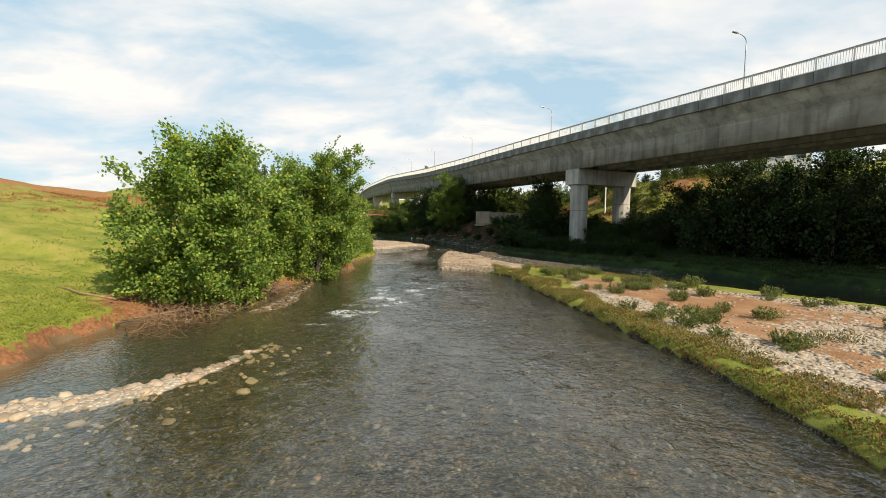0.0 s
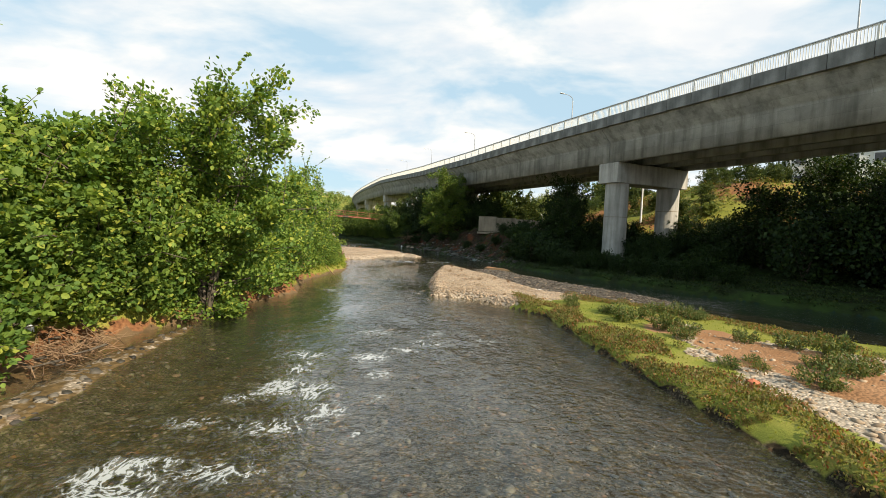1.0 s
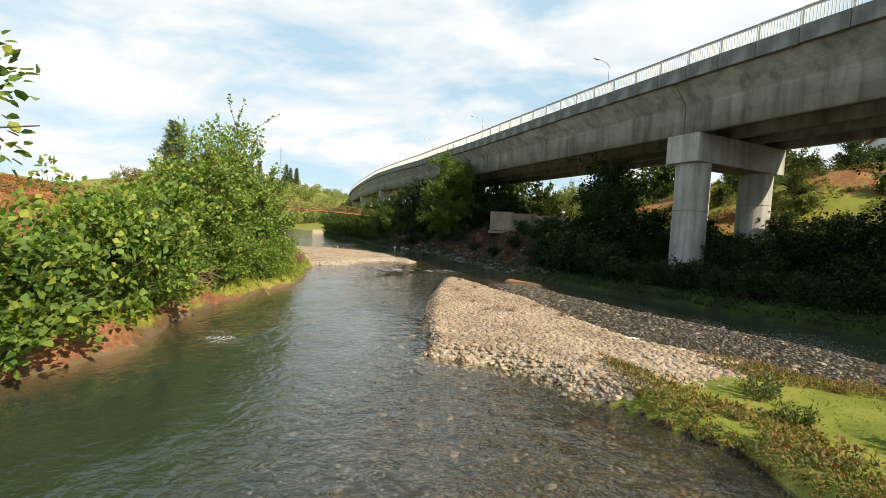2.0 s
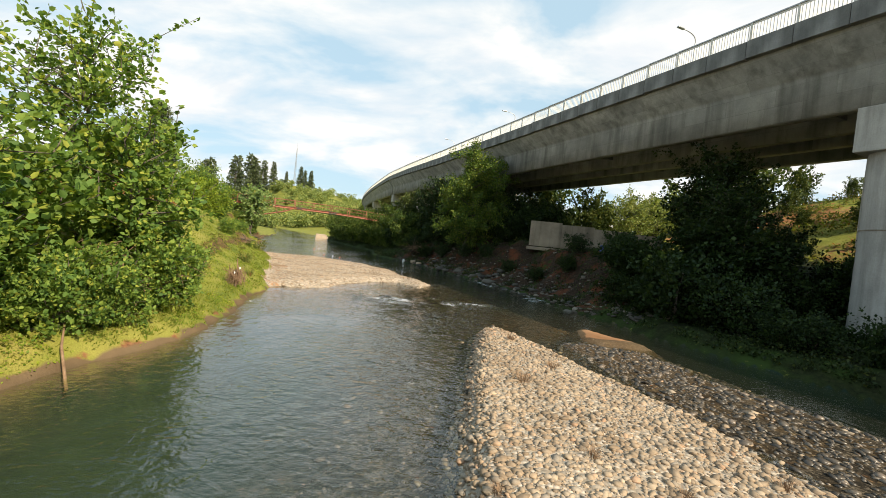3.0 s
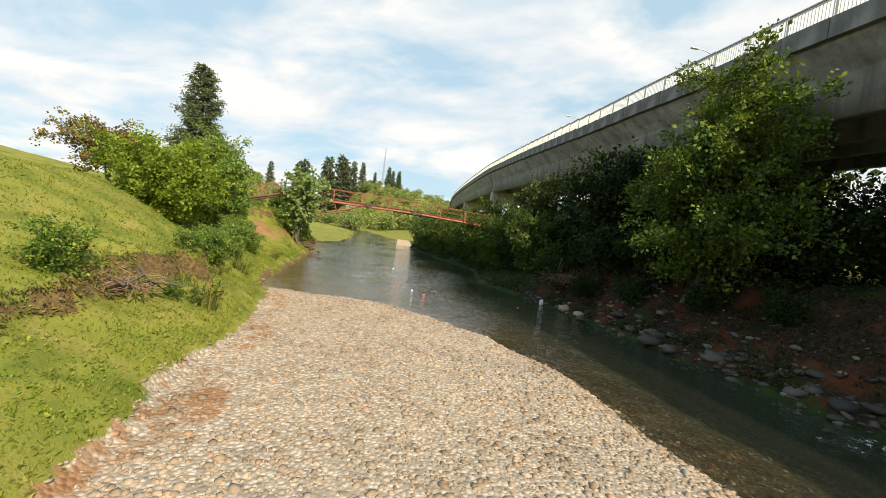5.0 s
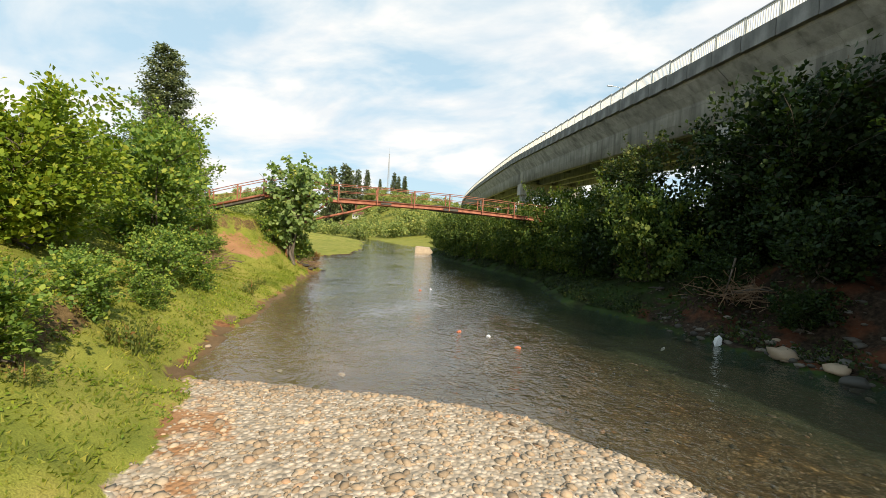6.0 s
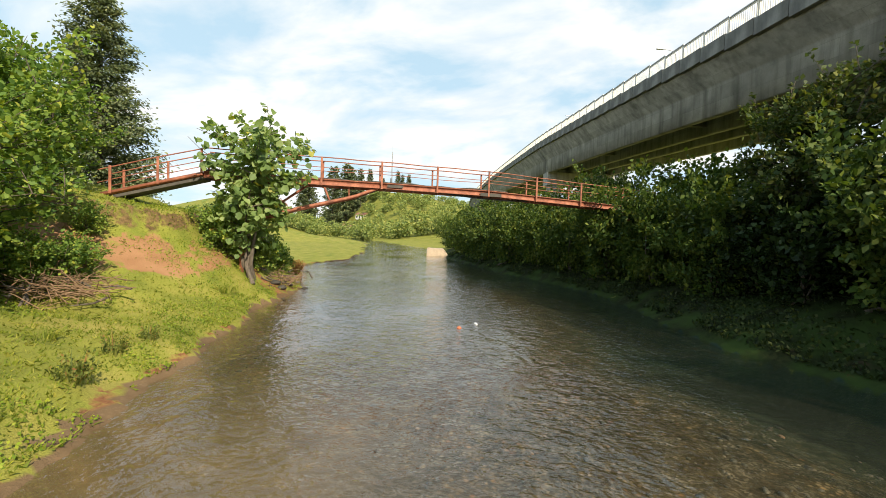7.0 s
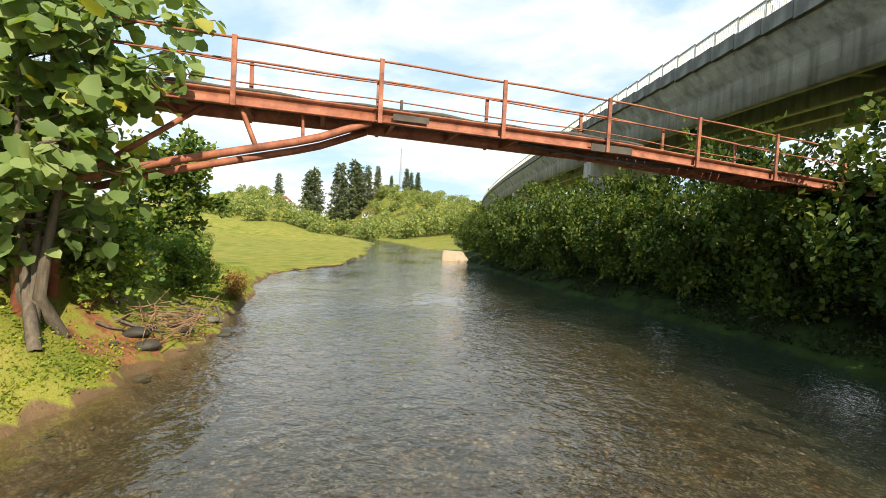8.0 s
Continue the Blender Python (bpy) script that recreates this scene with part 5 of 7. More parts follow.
# the big one before the viaduct
set_at(plant("tree", 21, 11.2, 3.9, 34000, 0.185, 2, 0.08, 0.24, "hedge", fine=False, branches=120, shoots=16, upward=0.3, label="tall bushy alder tree before the viaduct", trunk=0.16), at(1.3, 77.4))
# takes the darker viaduct leaves instead of hedge: shade put into this alder's colour
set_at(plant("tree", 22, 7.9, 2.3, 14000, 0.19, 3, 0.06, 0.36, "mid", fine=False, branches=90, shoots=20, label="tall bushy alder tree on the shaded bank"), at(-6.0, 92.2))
set_at(plant("tree", 23, 7.2, 2.1, 2500, 0.28, 4, 0.24, 0.62, "broad", 0.92, branches=75, droop=1.3, spread=0.16, label="broad-leaved tree with hanging leaves beside the footbridge"), at(-26.5, 90.4) @ Matrix.Rotation(radians(3), 4, "Y"))
make_big = plant("tree", 24, 9.0, 4.2, 9500, 0.27, 3, 0.05, 0.45, "dark", fine=False, branches=95, label="leafy tree coloured dark for the viaduct's shade")
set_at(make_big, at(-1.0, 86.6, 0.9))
BUSH = plant("bush", 31, 3.6, 2.3, 8000, 0.19, 6, 0.03, 0.45, "hedge_shaded", fine=False, branches=80, shoots=14, trunk=0.05, spread=0.4, label="dense green bush on the river bank", category="bush", limbs=False)
DARKBUSH = plant("bush", 32, 3.6, 2.5, 3600, 0.26, 6, 0.03, 0.45, "dark", fine=False, branches=70, trunk=0.05, spread=0.4, label="green bush coloured dark for the shade", category="bush", limbs=False)
LIGHTBUSH = plant("bush", 33, 2.6, 1.5, 3200, 0.16, 5, 0.03, 0.5, "alder", branches=45, trunk=0.035, spread=0.4, label="loose green bush on the grassy bank", category="bush")
rnd = random.Random(7)


def scatter(proto, spots, group, first=True):
    for i, (x, y, s) in enumerate(spots):
        m = at(x, y, s * rnd.uniform(0.92, 1.08), rnd.uniform(0, 6.28), sz=s * rnd.uniform(0.9, 1.12))
        if i == 0 and first:
            proto.matrix_basis = m
            tagged(proto, group=group)
        else:
            tagged(copy_thing(proto, m), group=group)


scatter(SKIRT, [(-8.0, 29.8, 1.1), (-9.7, 18.6, 0.85), (-10.8, 17.4, 0.75), (-8.9, 20.4, 0.85), (-7.2, 31.8, 1.0), (-7.3, 34.2, 0.9), (-8.7, 25.8, 1.0), (-9.4, 22.2, 1.0), (-9.2, 24.0, 0.8), (-7.6, 36.4, 0.8), (-11.6, 17.4, 0.8), (-9.0, 36.6, 0.8), (-7.9, 40.2, 0.7), (-8.4, 41.6, 0.6), (-8.0, 42.8, 0.45), (-7.5, 43.2, 0.5), (-7.3, 44.4, 0.4), (-8.3, 48.4, 0.4), (-8.0, 47.5, 0.45), (-8.9, 46.4, 0.9), (-7.6, 46.0, 0.55), (-9.8, 43.0, 1.1), (-27.4, 90.2, 0.6), (-27.4, 92.2, 0.6), (-28.8, 95.6, 0.5)], "shrubs overhanging the water")
scatter(CLUMP, [(-12.4, 46.8, 1.0), (-13.6, 45.4, 1.1), (-12.0, 48.8, 0.7), (-14.6, 47.8, 0.8), (-11.2, 44.6, 0.9), (-29.6, 96.6, 0.45), (-29.0, 97.6, 0.4)], "bracken beside the alders")
# right bank hedge past the wall, up to the far bend
hedge = [(-5.6, 88.4, 1.00), (-8.3, 94.2, 1.00), (-9.6, 98.0, 1.10), (-11.2, 101.6, 1.15), (-13.2, 104.8, 0.98), (-15.3, 108.2, 0.98), (-17.8, 111.8, 1.02), (-20.4, 115.8, 1.02), (-22.6, 120.2, 1.07), (-24.6, 125.2, 0.61),
         (-25.4, 131.5, 0.57), (-27.6, 137.0, 1.07), (-24.0, 133.0, 1.31), (-18.5, 122.0, 1.31), (-14.0, 114.0, 1.23), (-10.0, 107.5, 1.19), (-6.6, 101.0, 1.40), (-29.5, 143.0, 0.98), (-31.5, 149.0, 1.07), (-27.0, 148.0, 1.31)]
scatter(BUSH, hedge, "bushes along the shaded bank")
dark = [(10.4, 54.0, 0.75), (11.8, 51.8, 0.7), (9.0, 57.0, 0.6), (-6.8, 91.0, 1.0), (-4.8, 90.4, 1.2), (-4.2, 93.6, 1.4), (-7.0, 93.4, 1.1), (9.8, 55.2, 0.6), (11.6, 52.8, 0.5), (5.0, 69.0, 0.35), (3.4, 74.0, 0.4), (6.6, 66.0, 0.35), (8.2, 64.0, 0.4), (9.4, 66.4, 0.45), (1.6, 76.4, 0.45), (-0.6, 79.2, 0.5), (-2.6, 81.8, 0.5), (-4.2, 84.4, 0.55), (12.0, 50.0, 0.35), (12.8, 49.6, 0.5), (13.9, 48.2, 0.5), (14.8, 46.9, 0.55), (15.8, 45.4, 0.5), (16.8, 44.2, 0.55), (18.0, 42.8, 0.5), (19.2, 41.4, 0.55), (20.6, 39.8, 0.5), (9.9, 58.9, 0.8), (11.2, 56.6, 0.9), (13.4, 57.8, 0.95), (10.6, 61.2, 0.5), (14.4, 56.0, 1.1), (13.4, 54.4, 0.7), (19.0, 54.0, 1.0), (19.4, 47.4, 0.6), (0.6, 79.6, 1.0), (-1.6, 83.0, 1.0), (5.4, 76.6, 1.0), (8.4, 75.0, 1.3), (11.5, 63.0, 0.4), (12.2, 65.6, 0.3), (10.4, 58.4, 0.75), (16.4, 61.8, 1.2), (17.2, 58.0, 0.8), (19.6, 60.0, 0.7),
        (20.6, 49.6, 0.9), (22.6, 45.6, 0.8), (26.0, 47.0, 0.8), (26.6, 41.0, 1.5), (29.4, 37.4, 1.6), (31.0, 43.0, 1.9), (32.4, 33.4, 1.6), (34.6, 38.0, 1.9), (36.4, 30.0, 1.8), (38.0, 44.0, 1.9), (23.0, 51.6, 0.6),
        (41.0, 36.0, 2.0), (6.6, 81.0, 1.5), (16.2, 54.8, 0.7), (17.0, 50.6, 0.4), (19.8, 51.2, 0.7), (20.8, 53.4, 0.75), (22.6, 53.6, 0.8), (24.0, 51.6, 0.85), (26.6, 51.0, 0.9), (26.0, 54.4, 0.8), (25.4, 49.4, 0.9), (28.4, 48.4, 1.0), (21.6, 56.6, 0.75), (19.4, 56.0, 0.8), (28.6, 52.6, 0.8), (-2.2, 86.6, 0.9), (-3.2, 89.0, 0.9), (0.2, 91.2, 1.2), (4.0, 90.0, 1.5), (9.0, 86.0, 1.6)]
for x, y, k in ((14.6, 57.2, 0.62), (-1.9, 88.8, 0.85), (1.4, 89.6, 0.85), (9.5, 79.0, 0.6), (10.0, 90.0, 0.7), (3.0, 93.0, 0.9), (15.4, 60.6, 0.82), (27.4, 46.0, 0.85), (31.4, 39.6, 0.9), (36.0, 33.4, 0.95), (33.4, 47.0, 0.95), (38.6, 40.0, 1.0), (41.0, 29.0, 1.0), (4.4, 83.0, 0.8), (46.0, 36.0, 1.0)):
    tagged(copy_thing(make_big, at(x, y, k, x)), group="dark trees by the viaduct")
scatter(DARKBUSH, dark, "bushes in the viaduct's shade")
light = [(-14.6, 62.8, 0.4), (-14.4, 65.4, 0.45), (-16.3, 67.6, 0.7), (-17.4, 70.0, 1.1), (-19.0, 72.4, 1.2), (-21.0, 75.6, 1.3), (-22.9, 78.0, 1.5), (-28.6, 85.6, 0.9), (-20.6, 73.4, 1.0), (-28.8, 93.6, 1.0),
         (-9.3, 49.6, 0.7), (-22.9, 77.4, 1.2), (-22.0, 76.8, 1.1), (-20.2, 74.8, 0.8), (-25.4, 80.0, 1.4), (-27.2, 84.4, 0.9), (-25.8, 78.6, 1.5), (-26.4, 80.8, 1.5), (-27.4, 82.9, 1.3), (-21.6, 77.8, 1.1), (-24.8, 78.6, 1.8), (-27.0, 83.6, 1.2), (-27.6, 81.4, 1.6)]
scatter(LIGHTBUSH, light, "bushes on the meadow's edge")
set_at(plant("tree", 25, 5.2, 1.3, 3000, 0.17, 2, 0.25, 0.5, "alder", branches=36, trunk=0.05, label="slender young tree on the grassy bank"), at(-23.7, 78.2))
set_at(plant("tree", 26, 6.0, 1.9, 7000, 0.2, 3, 0.15, 0.5, "hedge", branches=50, label="leafy tree behind the footbridge ramp"), at(-33.6, 99.0))
# the thicket before the footbridge's ramp
THICKET = plant("bush", 27, 4.4, 2.1, 6500, 0.15, 5, 0.1, 0.5, "alder", branches=70, trunk=0.05, spread=0.3, shoots=26, label="tall loose thicket of green leaves", category="bush")
scatter(THICKET, [(-28.2, 82.6, 1.0), (-30.6, 84.6, 1.05), (-26.2, 80.6, 0.85), (-32.4, 87.0, 0.9), (-29.4, 80.4, 1.0)], "thicket by the ramp")
# meadow trees
ROUND = plant("bush", 41, 3.3, 2.7, 20000, 0.15, 7, 0.02, 0.4, "lime", fine=False, branches=110, trunk=0.06, spread=0.35, label="rounded yellow-green bush on the meadow", category="bush")
set_at(ROUND, at(-23.8, 74.0))
set_at(plant("tree", 42, 5.0, 3.6, 7000, 0.2, 3, 0.35, 0.6, "autumn", branches=45, upward=0.2, label="thin umbrella-shaped tree turning brown"), at(-40.0, 84.0))
set_at(conifer("tree", 43, 16.0, 3.5, "tall dark conifer on the hillside", 40000, 0.24), at(-45.5, 98.5))


# ---- stones ----
def rock(seed, sub=1):
    bm = bmesh.new()
    bmesh.ops.create_icosphere(bm, subdivisions=sub, radius=1.0)
    rng = random.Random(seed)
    k = [rng.uniform(0.8, 1.2) for _ in range(3)]
    for v in bm.verts:
        n = noise.noise(v.co * 1.3 + Vector((seed * 3.1, 0, 0)))
        v.co *= 1 + 0.42 * n + 0.12 * noise.noise(v.co * 3.1 + Vector((0, seed * 2.3, 0)))
        v.co.x *= k[0] * 1.15
        v.co.y *= k[1] * 0.95
        v.co.z *= 0.52
    bm.verts.ensure_lookup_table()
    V = np.array([v.co[:] for v in bm.verts])
    F = np.array([[v.index for v in f.verts] for f in bm.faces])
    bm.free()
    return V, F


ROCKS = [rock(i, 2 if i < 4 else 1) for i in range(8)]


def stone_field(name, spots, mat, parent, fine=True):
    """Many stones in one mesh: spots = x, y, size."""
    rng = np.random.default_rng(len(spots))
    z = lie(spots[:, 0], spots[:, 1])[0]
    V, F, base = [], [], 0
    which = rng.integers(0, 4, len(spots)) + (0 if fine else 4)
    for w in np.unique(which):
        pick = which == w
        n = pick.sum()
        rv, rf = ROCKS[w]
        a = rng.uniform(0, 6.28, n)
        c, s = np.cos(a)[:, None], np.sin(a)[:, None]
        sz = spots[pick, 2][:, None]
        st = rng.uniform(0.75, 1.25, (n, 3))
        x, y, zz = rv[None, :, 0] * st[:, :1], rv[None, :, 1] * st[:, 1:2], rv[None, :, 2] * st[:, 2:]
        tilt = rng.normal(0, 0.2, (n, 1))
        P = np.stack([(x * c - y * s) * sz + spots[pick, 0][:, None], (x * s + y * c) * sz + spots[pick, 1][:, None], (zz + tilt * x) * sz + (z[pick] - 0.02 * spots[pick, 2])[:, None]], -1)
        V.append(P.reshape(-1, 3))
        F.append((rf[None] + (np.arange(n) * len(rv))[:, None, None]).reshape(-1, 3) + base)
        base += n * len(rv)
    me = mesh_from(name, np.concatenate(V), np.concatenate(F), mat, smooth=fine)
    return put(name, me, parent)


def sprinkle(n, box, test, sizes, seed):
    rng = np.random.default_rng(seed)
    x, y = rng.uniform(box[0], box[1], n), rng.uniform(box[2], box[3], n)
    z, zones, d = lie(x, y)
    k = test(x, y, z, zones, d, rng)
    s = sizes[0] + (sizes[1] - sizes[0]) * rng.uniform(0, 1, n) ** 3.4
    return np.stack([x, y, s], 1)[k]


def make_gravel():
    bar = tagged(new("gravel_bar"), "pale rounded cobbles heaped in a low river bar", "gravel bar")
    a = sprinkle(56000, (0, 9, 32, 51.5), lambda x, y, z, zo, d, r: (d["bar"] > -0.25) & (zo["gravel"] > 0.45), (0.018, 0.078), 51)
    nr = a[300:]
    big = (nr[:, 1] < 37) & (nr[:, 2] > 0.05)
    stone_field("gravel", nr[big], MAT["stone"], bar)["kind"] = "stuff"
    stone_field("gravel", nr[~big], MAT["stone"], bar, False)["kind"] = "stuff"
    zs = lie(a[:300, 0], a[:300, 1])[0]
    meshes = []
    for i in range(4):
        meshes.append(mesh_from("cobble", ROCKS[i][0], ROCKS[i][1], MAT["stone_one"], smooth=True))
    for i in range(min(300, len(a))):
        x, y, s = a[i]
        s = max(s, 0.05) * 1.1
        put("cobble", meshes[i % 4], bar, m=Matrix.Translation((x, y, zs[i] + 0.3 * s)) @ Matrix.Rotation(i * 1.7, 4, "Z") @ Matrix.Scale(s, 4))
    far = tagged(new("gravel_bar"), "broad pale pebble bar beside the grassy bank", "gravel bar")
    b = sprinkle(44000, (-20, 0, 54, 77), lambda x, y, z, zo, d, r: (d["far"] > -0.3) & (d["dl"] < 0.5) & (zo["gravel"] > 0.3), (0.024, 0.078), 52)
    near = (b[:, 1] < 57) & (b[:, 2] > 0.05)
    stone_field("gravel", b[near], MAT["stone"], far)["kind"] = "stuff"
    stone_field("gravel", b[~near], MAT["stone"], far, False)["kind"] = "stuff"
    lap = sprinkle(9000, (-9, 2, 54, 72), lambda x, y, z, zo, d, r: (d["far"] < 0.1) & (d["far"] > -1.6 * r.uniform(0, 1, len(x)) ** 1.5) & (d["dl"] < -0.5), (0.03, 0.09), 60)
    stone_field("wet_gravel", lap, MAT["wet_stone"], far, False)["kind"] = "stuff"
    lap = sprinkle(5000, (-1, 3.5, 32, 51), lambda x, y, z, zo, d, r: (d["bar"] < 0.1) & (d["bar"] > -1.0 * r.uniform(0, 1, len(x)) ** 1.5), (0.03, 0.09), 61)
    stone_field("wet_gravel", lap, MAT["wet_stone"], bar, False)["kind"] = "stuff"
    wet = tagged(new("wet_cobbles"), "dark wet cobbles in the shallow side channel", "stones", kind="stuff")
    c = sprinkle(14000, (3, 16, 32, 52), lambda x, y, z, zo, d, r: (d["wet"] > -0.8) & (d["bar"] < 0.1) & (zo["sand"] < 0.4), (0.04, 0.11), 53)
    stone_field("gravel", c, MAT["wet_stone"], wet, False)["kind"] = "stuff"
    pale = c[::22].copy()
    pale[:, :2] += 0.13
    stone_field("gravel", pale, MAT["stone"], wet, False)["kind"] = "stuff"
    strip = tagged(new("stone_strip"), "low line of pale rounded stones beside the pool", "stones")
    d1 = sprinkle(3400, (-11, -2.5, 5.0, 15.0), lambda x, y, z, zo, d, r: (d["st1"] > r.normal(0.0, 0.45, len(x))) & (r.uniform(0, 1, len(x)) < 0.6 + 0.4 * waves(x, y, 2.0, 44)), (0.045, 0.155), 54)
    stone_field("gravel", d1, MAT["stone"], strip)["kind"] = "stuff"
    d2 = sprinkle(2600, (-9, -5, 16, 28), lambda x, y, z, zo, d, r: (d["st2"] > r.normal(0.15, 0.4, len(x))) & (r.uniform(0, 1, len(x)) < 0.6 + 0.4 * waves(x, y, 2.0, 45)), (0.028, 0.1), 55)
    stone_field("gravel", d2[::3], MAT["rocks"], strip)["kind"] = "stuff"
    stone_field("gravel", d2[1::3], MAT["bed_stone"], strip)["kind"] = "stuff"
    right = tagged(new("gravel_bar"), "sandy gravel bar with scattered stones and weeds", "gravel bar")
    e = sprinkle(30000, (6, 24, 4, 34), lambda x, y, z, zo, d, r: (d["bar"] > 0.5) & (zo["gravel"] > 0.4) & ((zo["sand"] < 0.5) | (r.uniform(0, 1, len(x)) < 0.12)), (0.025, 0.11), 56)
    stone_field("gravel", e, MAT["stone"], right, False)["kind"] = "stuff"
    bank = tagged(new("bank_rocks"), "grey rocks along the foot of the eroded bank", "rocks")
    f = sprinkle(11000, (-6, 12, 54, 90), lambda x, y, z, zo, d, r: (d["dr"] > -0.5) & (d["dr"] < 0.4 + r.uniform(0, 4, len(x)) ** 1.0), (0.025, 0.2), 57)
    stone_field("rubble", f, MAT["rocks"], bank, False)["kind"] = "stuff"
    bed = tagged(new("bed_stones"), "brown and grey stones on the stream bed", "stones", kind="stuff")
    g = sprinkle(17000, (-12, 9, 3, 56), lambda x, y, z, zo, d, r: (z < -0.12) & (zo["pool"] < 0.5) & (d["bar"] < -1.2), (0.025, 0.1), 58)
    stone_field("gravel", g, MAT["bed_stone"], bed, False)["kind"] = "stuff"
    g = sprinkle(21000, (-30, 4, 56, 108), lambda x, y, z, zo, d, r: (z < -0.12) & (zo["pool"] < 0.7) & (zo["silt"] < 0.45), (0.022, 0.07), 59)
    stone_field("gravel", g, MAT["bed_stone"], bed, False)["kind"] = "stuff"


make_gravel()



def make_block():
    """A toppled concrete block lying in the river."""
    bm = bmesh.new()
    co = [(-1.5, -0.8, -0.6), (1.9, -0.8, -0.6), (1.9, 0.8, -0.6), (-1.5, 0.8, -0.6), (-1.4, -0.6, 0.95), (0.75, -0.55, 0.85), (0.7, 0.7, 0.95), (-1.45, 0.7, 1.0)]
    vs = [bm.verts.new(c) for c in co]
    for f in ((0, 3, 2, 1), (4, 5, 6, 7), (0, 1, 5, 4), (1, 2, 6, 5), (2, 3, 7, 6), (3, 0, 4, 7)):
        bm.faces.new([vs[i] for i in f])
    bmesh.ops.bevel(bm, geom=bm.edges[:], offset=0.06, segments=2, affect="EDGES")
    ob = part("concrete_block", bm, MAT["boulder"], None, "pale slanted concrete block lying in the river")
    tagged(ob, category="block")
    ob.matrix_basis = Matrix.Translation((-28.9, 129.6, 0.05)) @ Matrix.Rotation(0.25, 4, "Z")


make_block()

# ---- distance: wooded hill, far trees, mast, houses ----
FARLIGHT = plant("tree", 62, 4.6, 2.8, 4200, 0.34, 4, 0.03, 0.45, "far", branches=50, fine=False, inner=0.2, limbs=False, label="light green leafy tree in the distance")
MIDTREE = plant("tree", 64, 6.4, 3.2, 3800, 0.38, 3, 0.05, 0.45, "mid", branches=60, fine=False, limbs=False, label="leafy green tree behind the viaduct")
BACKTREE = plant("tree", 65, 5.2, 2.7, 6000, 0.2, 3, 0.12, 0.5, "far", branches=60, fine=False, shoots=14, label="sunlit light green tree behind the old wall")
FARCON = conifer("tree", 63, 13.0, 2.2, "dark slender conifer on the far ridge", 4200, 0.5, 70)


def wooded_hill():
    """Trees on the far hill and at its foot, one mesh of leafy crowns on short trunks."""
    rng = np.random.default_rng(17)
    V, F, base = [], [], 0
    spots = []
    for i in range(80):
        t = i / 79
        spots.append((-185 + 165 * t + rng.uniform(-4, 4), 240 - 30 * t + rng.uniform(-9, 9), rng.uniform(4.0, 7.0)))
    for i in range(250):
        x, y = rng.uniform(-245, -40), 250 + 92 * rng.uniform(0, 1) ** 1.5
        if x > -0.72 * y:
            spots.append((x, y, rng.uniform(2.6, 6.2)))
    for i in range(26):
        spots.append((-238 + 188 * i / 25, 352 + rng.uniform(-6, 14), rng.uniform(2.4, 4.6)))
    zs = lie(np.array([p[0] for p in spots]), np.array([p[1] for p in spots]))[0]
    for (x, y, h), z in zip(spots, zs):
        n = 420
        lobes = rng.normal(0, 1, (7, 3)) * np.array([0.3, 0.3, 0.2]) * h + np.array([0, 0, 0.55 * h])
        d = rng.normal(0, 1, (n, 3))
        d /= np.linalg.norm(d, axis=1)[:, None]
        P = lobes[rng.integers(0, 7, n)] + d * (0.26 * h * rng.uniform(0.5, 1.0, n) ** 0.5)[:, None]
        P[:, 2] = np.maximum(P[:, 2], 0.1)
        v, f = leaves(P + np.array([x, y, z]), d + np.array([0, 0, 0.3]), 0.17 * h ** 0.7 + 0.15, rng, 0.8, 0.1, False)
        V.append(v)
        F.append(f + base)
        base += len(v)
    ob = new("far_woods", mesh_from("far_woods", np.concatenate(V), np.concatenate(F), MAT["far"]))
    return tagged(ob, "distant green trees and bushes covering the hillside", "woods", kind="stuff")


wooded_hill()


